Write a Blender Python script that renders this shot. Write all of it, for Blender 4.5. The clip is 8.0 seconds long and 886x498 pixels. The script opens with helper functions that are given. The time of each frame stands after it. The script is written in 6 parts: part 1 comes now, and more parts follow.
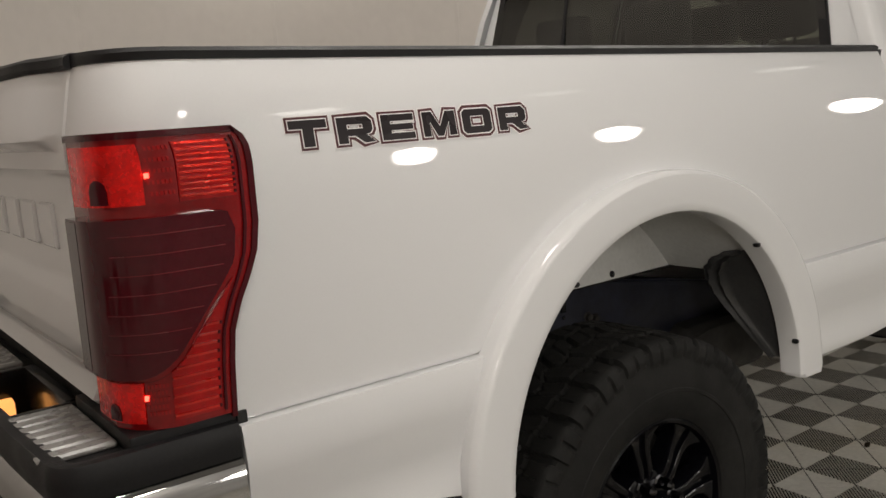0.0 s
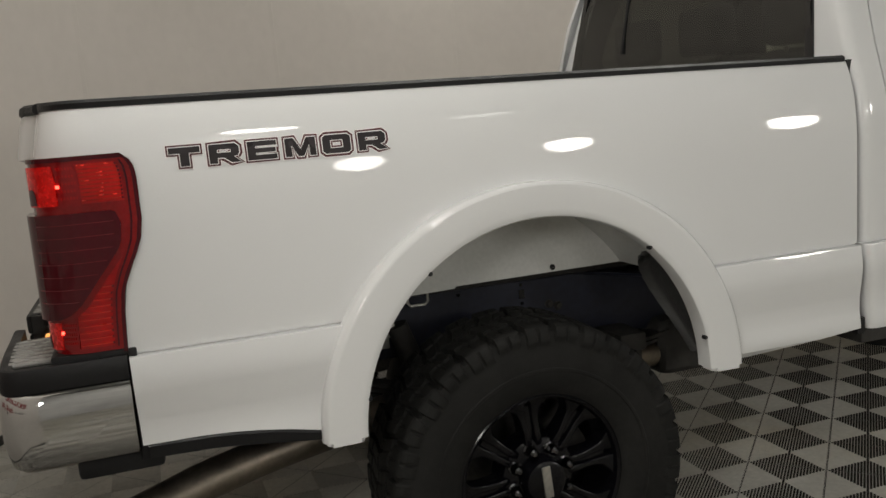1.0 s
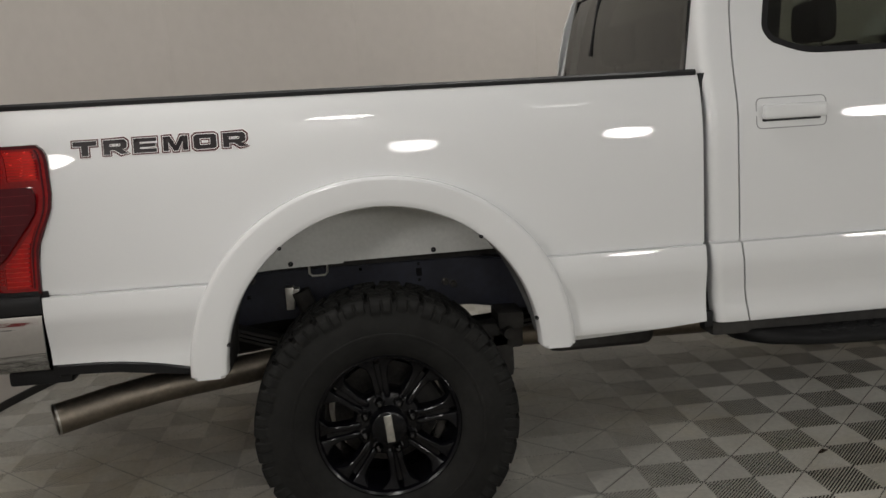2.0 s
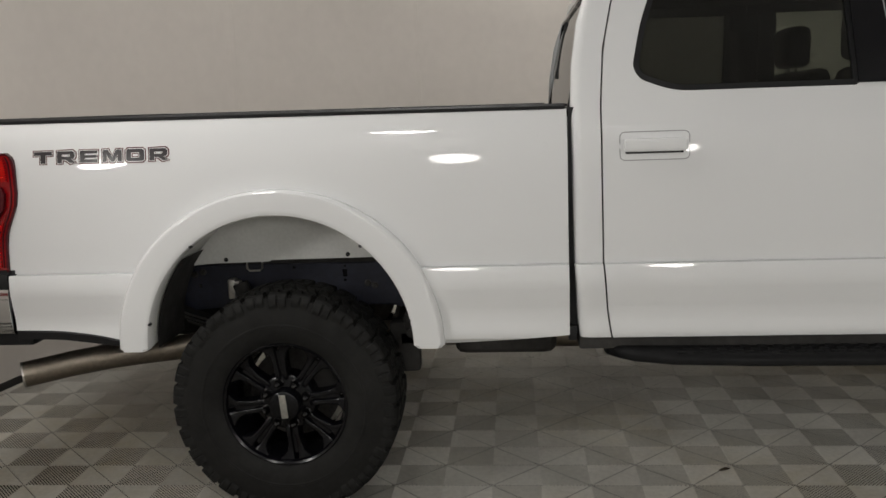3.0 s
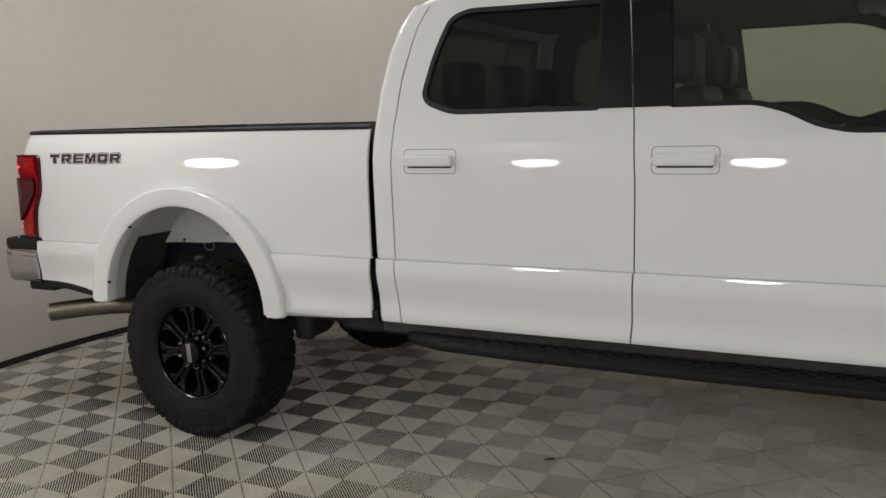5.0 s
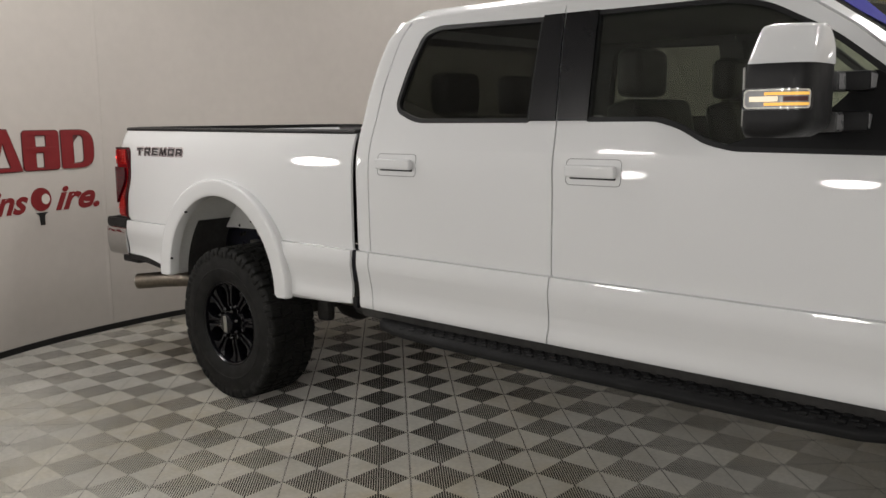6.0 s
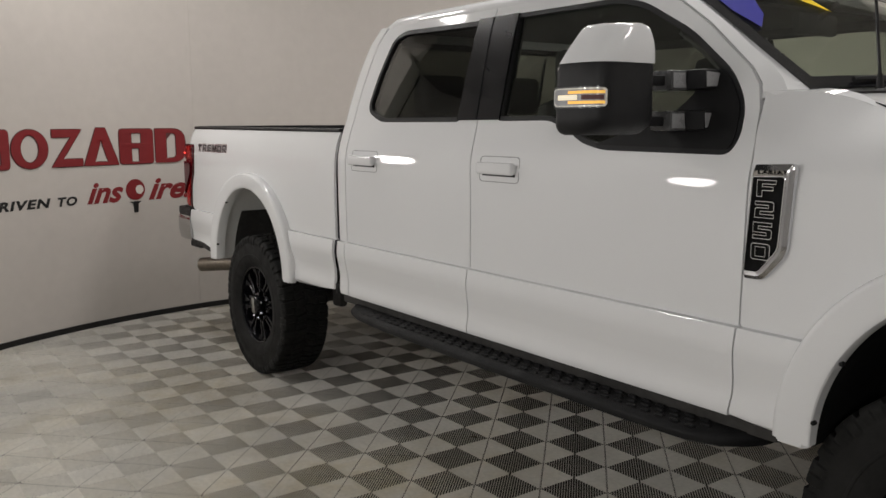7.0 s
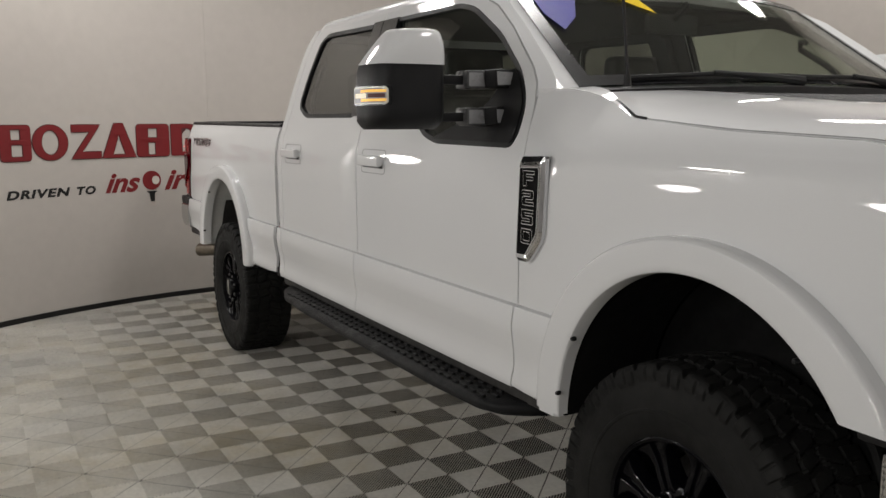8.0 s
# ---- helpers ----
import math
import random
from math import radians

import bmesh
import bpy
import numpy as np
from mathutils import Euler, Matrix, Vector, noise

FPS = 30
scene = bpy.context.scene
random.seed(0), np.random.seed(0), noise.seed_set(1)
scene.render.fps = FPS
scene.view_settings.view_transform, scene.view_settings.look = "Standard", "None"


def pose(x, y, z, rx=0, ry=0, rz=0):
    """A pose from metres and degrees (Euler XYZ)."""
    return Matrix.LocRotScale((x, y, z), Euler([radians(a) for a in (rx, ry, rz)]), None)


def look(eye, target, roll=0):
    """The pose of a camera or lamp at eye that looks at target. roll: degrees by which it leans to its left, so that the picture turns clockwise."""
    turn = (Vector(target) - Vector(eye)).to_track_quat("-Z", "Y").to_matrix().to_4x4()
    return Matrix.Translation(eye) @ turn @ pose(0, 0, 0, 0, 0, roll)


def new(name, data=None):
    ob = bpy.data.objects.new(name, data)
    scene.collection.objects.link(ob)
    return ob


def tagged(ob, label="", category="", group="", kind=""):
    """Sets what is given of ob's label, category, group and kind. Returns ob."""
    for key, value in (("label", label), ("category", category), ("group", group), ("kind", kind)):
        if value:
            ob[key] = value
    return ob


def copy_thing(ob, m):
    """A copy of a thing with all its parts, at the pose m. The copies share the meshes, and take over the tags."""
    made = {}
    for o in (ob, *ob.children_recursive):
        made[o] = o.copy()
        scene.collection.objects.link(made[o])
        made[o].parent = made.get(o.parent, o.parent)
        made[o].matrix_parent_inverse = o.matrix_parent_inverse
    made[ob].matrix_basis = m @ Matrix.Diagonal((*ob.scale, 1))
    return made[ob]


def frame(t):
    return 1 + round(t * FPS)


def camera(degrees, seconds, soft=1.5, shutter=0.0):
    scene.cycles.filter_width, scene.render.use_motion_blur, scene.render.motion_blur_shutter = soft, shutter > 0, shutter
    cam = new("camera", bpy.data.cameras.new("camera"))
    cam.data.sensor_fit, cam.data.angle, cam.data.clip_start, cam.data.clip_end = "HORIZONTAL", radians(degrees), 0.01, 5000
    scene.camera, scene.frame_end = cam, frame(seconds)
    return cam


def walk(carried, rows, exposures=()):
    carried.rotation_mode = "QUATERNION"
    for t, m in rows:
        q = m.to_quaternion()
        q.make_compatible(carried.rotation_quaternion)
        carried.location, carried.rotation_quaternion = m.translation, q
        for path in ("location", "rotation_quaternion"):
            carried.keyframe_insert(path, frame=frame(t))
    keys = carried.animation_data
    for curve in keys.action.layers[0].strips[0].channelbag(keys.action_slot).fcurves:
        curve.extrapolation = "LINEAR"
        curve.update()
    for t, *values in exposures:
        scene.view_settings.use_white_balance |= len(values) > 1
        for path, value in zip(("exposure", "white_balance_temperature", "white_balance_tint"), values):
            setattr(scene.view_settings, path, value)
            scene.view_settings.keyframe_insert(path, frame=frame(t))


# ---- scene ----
cam = camera(54.3, 8.0)
METRES, EYE, TILT, LEAN, TURN = 8.982, 1.5, 0.0, 0.0, -36.0
PATH = [
    (0, (-1.505, -1.227, 1.398), (-0.323, 0.357, 1.093), -4.0),
    (0.5, (-1.26, -1.673, 1.421), (-0.368, 0.089, 1.104), -4.5),
    (1, (-0.92, -2.028, 1.435), (-0.295, -0.153, 1.126), -4.5),
    (1.5, (-0.53, -2.393, 1.455), (-0.165, -0.454, 1.129), -3.8),
    (2, (-0.075, -2.667, 1.451), (0.134, -0.706, 1.121), -3.5),
    (2.2, (0.095, -2.74, 1.469), (0.269, -0.775, 1.135), -3.4),
    (3.3, (1.188, -3.124, 1.531), (0.901, -1.172, 1.204), -1.9),
    (3.5, (1.396, -3.165, 1.535), (1.05, -1.222, 1.212), -2.0),
    (4, (1.951, -3.233, 1.539), (1.412, -1.334, 1.217), -1.4),
    (4.5, (2.476, -3.201, 1.531), (1.798, -1.346, 1.218), -1.7),
    (5.8, (3.862, -2.819, 1.556), (2.6, -1.296, 1.259), -0.9),
    (6, (4.073, -2.745, 1.561), (2.761, -1.265, 1.263), -0.6),
    (6.5, (4.532, -2.43, 1.527), (3.081, -1.084, 1.241), -0.3),
    (7, (4.948, -2.108, 1.533), (3.34, -0.954, 1.247), -0.3),
    (7.5, (5.317, -1.766, 1.512), (3.623, -0.742, 1.223), 0.0),
    (8, (5.69, -1.485, 1.527), (3.956, -0.533, 1.233), -0.3),
]
walk(cam, [(t, look(eye, target, roll)) for t, eye, target, roll in PATH],
     exposures=[(0, 0.11, 6950, 11), (0.5, 0.05, 6800, 7), (1, -0.02, 6750, 7), (2, 0.04, 6560, 9), (3.5, 0.22, 6560, 9), (4.5, 0.29, 6560, 8.5), (6, 0.28, 6560, 10.5), (7, 0.14, 6560, 11), (8, 0.12, 6560, 10.5)])

# ---- light ----
CX, CY, RW = 2.05, 0.85, 4.17          # centre and radius of the round booth
world = bpy.data.worlds.new("world")
scene.world = world
world.use_nodes = True
world.node_tree.nodes["Background"].inputs[0].default_value = (0.5, 0.48, 0.45, 1)
world.node_tree.nodes["Background"].inputs[1].default_value = 0.02
# studio flood lights: azimuth, distance from the centre, height, watts
FLOODS = [(218, 4.72, 1.75, 12.5), (250, 4.75, 1.75, 7.5), (271, 4.75, 1.75, 11), (293, 4.75, 1.75, 12), (317, 4.75, 1.75, 12)]
# unseen ceiling lights added as fill: azimuth, distance from the centre, watts
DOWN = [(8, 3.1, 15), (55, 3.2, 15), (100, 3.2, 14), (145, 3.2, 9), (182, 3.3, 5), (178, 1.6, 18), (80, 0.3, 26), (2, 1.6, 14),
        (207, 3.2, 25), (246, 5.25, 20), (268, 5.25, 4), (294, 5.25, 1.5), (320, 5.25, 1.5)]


def round_at(az, r, z):
    return Vector((CX + r * math.cos(radians(az)), CY + r * math.sin(radians(az)), z))

# ---- materials ----
def ramp_nodes(nt, scale, lo, hi, detail=4.0, vec=None):
    n = nt.nodes.new("ShaderNodeTexNoise")
    n.inputs["Scale"].default_value, n.inputs["Detail"].default_value = scale, detail
    m = nt.nodes.new("ShaderNodeMapRange")
    m.inputs[1].default_value, m.inputs[2].default_value = 0.3, 0.7
    m.inputs[3].default_value, m.inputs[4].default_value = lo, hi
    if vec:
        nt.links.new(vec, n.inputs["Vector"])
    nt.links.new(n.outputs[0], m.inputs[0])
    return m.outputs[0]


def surface(name, colour, rough=0.5, metal=0.0, vary=0.12, big=1.5, fine=60.0, bump=0.0, bump_scale=200.0, coat=0.0, spec=0.5, rough_vary=0.1,
            per_piece=0.0, stain=None):
    """A plain surface with stains at a large scale, grain at a fine one, uneven gloss and a little relief."""
    m = bpy.data.materials.new(name)
    m.use_nodes = True
    nt = m.node_tree
    b = nt.nodes["Principled BSDF"]
    tc = nt.nodes.new("ShaderNodeNewGeometry").outputs["Position"] if stain else nt.nodes.new("ShaderNodeTexCoord").outputs["Object"]
    a = ramp_nodes(nt, big, 1 - vary, 1 + vary, vec=tc)
    c = ramp_nodes(nt, fine, 1 - vary * 0.6, 1 + vary * 0.6, vec=tc)
    mul = nt.nodes.new("ShaderNodeMath")
    mul.operation = "MULTIPLY"
    nt.links.new(a, mul.inputs[0]), nt.links.new(c, mul.inputs[1])
    out = mul.outputs[0]
    if per_piece:
        oi = nt.nodes.new("ShaderNodeObjectInfo").outputs["Random"]
        r = nt.nodes.new("ShaderNodeMapRange")
        r.inputs[3].default_value, r.inputs[4].default_value = 1 - per_piece, 1 + per_piece
        nt.links.new(oi, r.inputs[0])
        m2 = nt.nodes.new("ShaderNodeMath")
        m2.operation = "MULTIPLY"
        nt.links.new(out, m2.inputs[0]), nt.links.new(r.outputs[0], m2.inputs[1])
        out = m2.outputs[0]
    sc = nt.nodes.new("ShaderNodeVectorMath")
    sc.operation = "SCALE"
    sc.inputs[0].default_value = colour
    nt.links.new(out, sc.inputs["Scale"])
    nt.links.new(sc.outputs[0], b.inputs["Base Color"])
    if stain:                              # trodden-in dirt in soft patches
        mx = nt.nodes.new("ShaderNodeMixRGB")
        mx.blend_type = "MULTIPLY"
        mx.inputs[2].default_value = (*stain, 1)
        pa, pb = ramp_nodes(nt, 0.8, -0.5, 1.0, vec=tc), ramp_nodes(nt, 9.0, 0.3, 1.2, vec=tc)
        m3 = nt.nodes.new("ShaderNodeMath")
        m3.operation, m3.use_clamp = "MULTIPLY", True
        nt.links.new(pa, m3.inputs[0]), nt.links.new(pb, m3.inputs[1])
        nt.links.new(m3.outputs[0], mx.inputs[0]), nt.links.new(sc.outputs[0], mx.inputs[1])
        nt.links.new(mx.outputs[0], b.inputs["Base Color"])
    nt.links.new(ramp_nodes(nt, big * 3, max(rough - rough_vary, 0.02), min(rough + rough_vary, 1), vec=tc), b.inputs["Roughness"])
    b.inputs["Metallic"].default_value = metal
    b.inputs["Specular IOR Level"].default_value = spec
    b.inputs["Coat Weight"].default_value = coat
    b.inputs["Coat Roughness"].default_value = 0.03
    if bump:
        n = nt.nodes.new("ShaderNodeTexNoise")
        n.inputs["Scale"].default_value, n.inputs["Detail"].default_value = bump_scale, 3
        nt.links.new(tc, n.inputs["Vector"])
        bp = nt.nodes.new("ShaderNodeBump")
        bp.inputs["Strength"].default_value, bp.inputs["Distance"].default_value = bump, 0.002
        nt.links.new(n.outputs[0], bp.inputs["Height"])
        nt.links.new(bp.outputs[0], b.inputs["Normal"])
    return m


def pane(name, tint, gloss=2.3):
    """Thin tinted glass: clear through, with a mirror sheen that grows at a slant."""
    m = bpy.data.materials.new(name)
    m.use_nodes = True
    nt = m.node_tree
    nt.nodes.remove(nt.nodes["Principled BSDF"])
    t = nt.nodes.new("ShaderNodeBsdfTransparent")
    t.inputs[0].default_value = (*tint, 1)
    g = nt.nodes.new("ShaderNodeBsdfGlossy")
    g.inputs["Roughness"].default_value = 0.02
    lw = nt.nodes.new("ShaderNodeLayerWeight")
    lw.inputs[0].default_value = 0.5
    pw = nt.nodes.new("ShaderNodeMath")
    pw.operation = "POWER"
    pw.inputs[1].default_value = 5.0
    f = nt.nodes.new("ShaderNodeMapRange")
    f.inputs[3].default_value, f.inputs[4].default_value = 0.04 * gloss, 0.9
    nt.links.new(lw.outputs["Facing"], pw.inputs[0]), nt.links.new(pw.outputs[0], f.inputs[0])
    mx = nt.nodes.new("ShaderNodeMixShader")
    nt.links.new(f.outputs[0], mx.inputs[0]), nt.links.new(t.outputs[0], mx.inputs[1]), nt.links.new(g.outputs[0], mx.inputs[2])
    nt.links.new(mx.outputs[0], nt.nodes["Material Output"].inputs[0])
    return m


def glowing(name, colour, strength):
    m = bpy.data.materials.new(name)
    m.use_nodes = True
    b = m.node_tree.nodes["Principled BSDF"]
    b.inputs["Base Color"].default_value = (*colour, 1)
    b.inputs["Emission Color"].default_value = (*colour, 1)
    b.inputs["Emission Strength"].default_value = strength
    return m


PAINT = surface("white_paint", (0.76, 0.765, 0.77), rough=0.55, vary=0.012, big=0.8, fine=300, coat=1.0, rough_vary=0.05, spec=0.3)
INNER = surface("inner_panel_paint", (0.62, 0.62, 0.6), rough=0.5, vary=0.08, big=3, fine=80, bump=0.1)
BLACK_TRIM = surface("black_plastic", (0.011, 0.011, 0.012), rough=0.48, spec=0.3, vary=0.2, big=4, fine=200, bump=0.25, bump_scale=900)
GLOSS_BLACK = surface("gloss_black", (0.006, 0.006, 0.0075), rough=0.25, vary=0.2, big=6, fine=100, coat=0.2, spec=0.4, rough_vary=0.03)
RIM_BLACK = surface("rim_black", (0.0035, 0.0035, 0.0048), rough=0.2, vary=0.25, big=8, fine=120, coat=0.05, spec=0.25, rough_vary=0.04)
RUBBER = surface("tyre_rubber", (0.0105, 0.0104, 0.0098), rough=0.75, vary=0.3, big=5, fine=70, bump=0.4, bump_scale=300, spec=0.25)
CHROME = surface("chrome", (0.58, 0.58, 0.58), rough=0.06, metal=1.0, vary=0.05, big=4, fine=60, rough_vary=0.04)
STEEL = surface("exhaust_steel", (0.23, 0.20, 0.165), rough=0.45, metal=1.0, vary=0.2, big=6, fine=60, rough_vary=0.12, bump=0.1)
FRAME = surface("frame_coating", (0.014, 0.016, 0.030), rough=0.5, vary=0.35, big=4, fine=50, bump=0.2)
UNDER = surface("underbody", (0.03, 0.028, 0.026), rough=0.75, vary=0.35, big=4, fine=40, bump=0.3)
LINER = surface("felt_liner", (0.06, 0.06, 0.06), rough=0.45, vary=0.2, big=6, fine=150, bump=0.5, bump_scale=500)
SMOKE = surface("smoked_grey_lens", (0.055, 0.03, 0.032), rough=0.1, vary=0.15, big=8, fine=60, coat=0.3, spec=0.4, rough_vary=0.04)
NUT = surface("dark_chrome_nut", (0.10, 0.10, 0.105), rough=0.16, metal=1.0, vary=0.1, big=12, fine=90, rough_vary=0.04)
DISC = surface("brake_steel", (0.07, 0.066, 0.063), rough=0.5, metal=1.0, vary=0.3, big=10, fine=90)
GALV = surface("bare_metal", (0.5, 0.49, 0.46), rough=0.42, metal=1.0, vary=0.2, big=10, fine=90)
RED_LENS = surface("red_lens", (0.40, 0.003, 0.004), rough=0.1, vary=0.2, big=10, fine=90, coat=0.3, spec=0.4, rough_vary=0.05)
RED_FRAME = surface("red_lens_frame", (0.26, 0.003, 0.005), rough=0.12, vary=0.15, big=10, fine=90, coat=0.3, spec=0.4)
RED_BRIGHT = surface("red_reflector", (0.95, 0.010, 0.008), rough=0.25, metal=0.35, vary=0.3, big=25, fine=160, coat=0.3, spec=0.5, rough_vary=0.1)
AMBER_RIB = surface("amber_red_rib", (0.88, 0.028, 0.016), rough=0.22, metal=0.7, vary=0.35, big=18, fine=120, rough_vary=0.08)
RED_RIB = surface("red_lens_rib", (0.5, 0.02, 0.012), rough=0.35, vary=0.2, big=10, fine=90, spec=0.3)
STEP_GREY = surface("step_pad_plastic", (0.10, 0.10, 0.10), rough=0.45, vary=0.2, big=5, fine=80)
RED_DARK = surface("smoked_red_lens", (0.066, 0.003, 0.007), rough=0.1, vary=0.15, big=6, fine=60, coat=0.1, spec=0.35, rough_vary=0.04)
DARK_CHROME = surface("satin_chrome", (0.66, 0.66, 0.68), rough=0.1, metal=1.0, vary=0.03, big=10, fine=90, rough_vary=0.02)
SLEEVE = surface("grey_arm_plastic", (0.10, 0.10, 0.102), rough=0.3, vary=0.12, big=8, fine=120)
RED_TAG = surface("red_tag", (0.35, 0.015, 0.025), rough=0.5, vary=0.15, big=12, fine=90)
RED_GLOW = glowing("lit_red_bulb", (1.0, 0.06, 0.04), 6.0)
CLEAR = surface("clear_lens", (0.8, 0.78, 0.72), rough=0.12, vary=0.2, big=30, fine=120, coat=1.0)
WARM_BULB = glowing("plate_lamp_bulb", (1.0, 0.42, 0.12), 1.2)
LIT_AMBER = glowing("lit_amber_bar", (0.9, 0.50, 0.10), 0.55)
LIT_WHITE = glowing("lit_clear_lens", (0.9, 0.8, 0.6), 0.45)
RED_LINE = surface("lens_line", (0.16, 0.012, 0.018), rough=0.3, vary=0.1)
BADGE_CHROME = surface("badge_chrome", (0.9, 0.9, 0.91), rough=0.09, metal=1.0, vary=0.02, big=10, fine=90, rough_vary=0.02)
BOARD_BLACK = surface("board_black", (0.0075, 0.0075, 0.008), rough=0.55, spec=0.2, vary=0.25, big=4, fine=160, bump=0.3, bump_scale=700)
ARCH_BLACK = surface("arch_liner_black", (0.005, 0.005, 0.005), rough=0.85, vary=0.3, big=6, fine=90, bump=0.4, spec=0.2)
SATIN = surface("satin_grey_plastic", (0.30, 0.30, 0.305), rough=0.32, vary=0.1, big=12, fine=120)
PAD_LIGHT = surface("step_pad_slat", (0.30, 0.295, 0.285), rough=0.28, vary=0.1, big=12, fine=120, rough_vary=0.05)
SEAT = surface("black_leather", (0.011, 0.011, 0.011), rough=0.5, vary=0.15, big=6, fine=120, bump=0.3)
DASH = surface("dash_plastic", (0.02, 0.02, 0.021), rough=0.6, vary=0.15, big=5, fine=150, bump=0.2)
HEADLINER = surface("headliner", (0.10, 0.098, 0.092), rough=0.9, vary=0.06, big=5, fine=200)
TINT = pane("privacy_glass", (0.44, 0.45, 0.425))
TINT_FRONT = pane("door_glass", (0.82, 0.85, 0.80))
TINT_SCREEN = pane("windscreen_glass", (0.92, 0.95, 0.90))
DECAL_DARK = surface("decal_dark", (0.024, 0.019, 0.021), rough=0.3, spec=0.25, vary=0.1)
DECAL_BAND = surface("decal_band", (0.075, 0.014, 0.018), rough=0.4, vary=0.1)
DECAL_LIGHT = surface("decal_light", (0.86, 0.84, 0.83), rough=0.4, vary=0.05)
STICKER_BLUE = surface("blue_sticker", (0.035, 0.035, 0.27), rough=0.5, spec=0.15, vary=0.06)
STICKER_YELLOW = surface("yellow_sticker", (0.70, 0.50, 0.02), rough=0.5, spec=0.15, vary=0.06)
WALL = surface("backdrop_vinyl", (0.58, 0.54, 0.50), rough=0.62, vary=0.035, big=0.7, fine=12, bump=0.06, bump_scale=30, spec=0.3)
SIGN_RED = surface("sign_red", (0.21, 0.011, 0.014), rough=0.55, vary=0.08, big=3, fine=60)
SIGN_DARK = surface("sign_dark_red", (0.10, 0.03, 0.03), rough=0.55, vary=0.08)
SIGN_BLACK = surface("sign_black", (0.012, 0.012, 0.012), rough=0.5, vary=0.1)
SIGN_WHITE = surface("sign_white", (0.7, 0.66, 0.6), rough=0.5, vary=0.05)
CEIL = surface("ceiling_paint", (0.22, 0.215, 0.205), rough=0.8, vary=0.05, big=1, fine=30)
TILE = surface("floor_tile_plastic", (0.63, 0.61, 0.558), rough=0.62, vary=0.13, big=1.8, fine=45, bump=0.15, bump_scale=150, per_piece=0.05, spec=0.08, stain=(0.87, 0.82, 0.71))
BOUNCE_WALL = surface("bounce_wall", (0.66, 0.65, 0.63), rough=0.7, vary=0.15, big=1.2, fine=20)
SUBFLOOR = surface("subfloor", (0.026, 0.022, 0.016), rough=0.85, vary=0.25, big=2, fine=20)
BASEBOARD = surface("black_baseboard", (0.01, 0.01, 0.01), rough=0.45, vary=0.2)
LEAF = surface("dry_leaf", (0.06, 0.04, 0.02), rough=0.8, vary=0.3)

# ---- mesh helpers ----
from mathutils import geometry


def mesh_of(bm, name, material, sharp=32):
    bmesh.ops.remove_doubles(bm, verts=bm.verts, dist=1e-5)
    bmesh.ops.recalc_face_normals(bm, faces=bm.faces)
    me = bpy.data.meshes.new(name)
    bm.to_mesh(me)
    bm.free()
    me.materials.append(material)
    me.shade_smooth()
    me.set_sharp_from_angle(angle=radians(sharp))
    return me


def part(name, bm, material, parent=None, label="", sharp=32):
    ob = new(name, mesh_of(bm, name, material, sharp))
    if parent:
        ob.parent = parent
    return tagged(ob, label)


def empty(name, parent=None):
    ob = new(name)
    ob.empty_display_size = 0.1
    if parent:
        ob.parent = parent
    return ob


def add_box(bm, x0, x1, y0, y1, z0, z1, bevel=0.0, seg=2, m=None):
    r = bmesh.ops.create_cube(bm, size=1, matrix=Matrix.Translation(((x0 + x1) / 2, (y0 + y1) / 2, (z0 + z1) / 2)) @ Matrix.Diagonal((x1 - x0, y1 - y0, z1 - z0, 1)))
    vs = r["verts"]
    if bevel:
        es = list({e for v in vs for e in v.link_edges})
        out = bmesh.ops.bevel(bm, geom=es, offset=bevel, segments=seg, affect="EDGES", profile=0.6)
        vs = list({v for f in out["faces"] for v in f.verts} | {v for v in vs if v.is_valid})
    if m:
        bmesh.ops.transform(bm, matrix=m, verts=vs)
    return vs


def add_tube(bm, path, radius, n=12, caps=True):
    """A round tube along a list of points; radius: one number or one a point."""
    pts = [Vector(p) for p in path]
    rings = []
    side = None
    for i, p in enumerate(pts):
        d = (pts[min(i + 1, len(pts) - 1)] - pts[max(i - 1, 0)]).normalized()
        if side is None:
            side = d.orthogonal().normalized()
        side = (side - d * side.dot(d)).normalized()
        up = d.cross(side)
        r = radius[i] if isinstance(radius, (list, tuple)) else radius
        rings.append([bm.verts.new(p + r * (math.cos(2 * math.pi * k / n) * side + math.sin(2 * math.pi * k / n) * up)) for k in range(n)])
    for a, b in zip(rings, rings[1:]):
        for k in range(n):
            bm.faces.new((a[k], a[(k + 1) % n], b[(k + 1) % n], b[k]))
    if caps:
        bm.faces.new(rings[0]), bm.faces.new(rings[-1])
    return rings


def add_lathe(bm, profile, n=48, axis="y", centre=(0, 0, 0), closed=False):
    """Turns (radius, along) round an axis through centre."""
    c = Vector(centre)
    rings = []
    for k in range(n):
        a = 2 * math.pi * k / n
        ring = []
        for r, s in profile:
            q = Vector((r * math.cos(a), s, r * math.sin(a))) if axis == "y" else Vector((r * math.cos(a), r * math.sin(a), s))
            ring.append(bm.verts.new(c + q))
        rings.append(ring)
    m = len(profile)
    for k in range(n):
        a, b = rings[k], rings[(k + 1) % n]
        for j in range(m if closed else m - 1):
            bm.faces.new((a[j], a[(j + 1) % m], b[(j + 1) % m], b[j]))


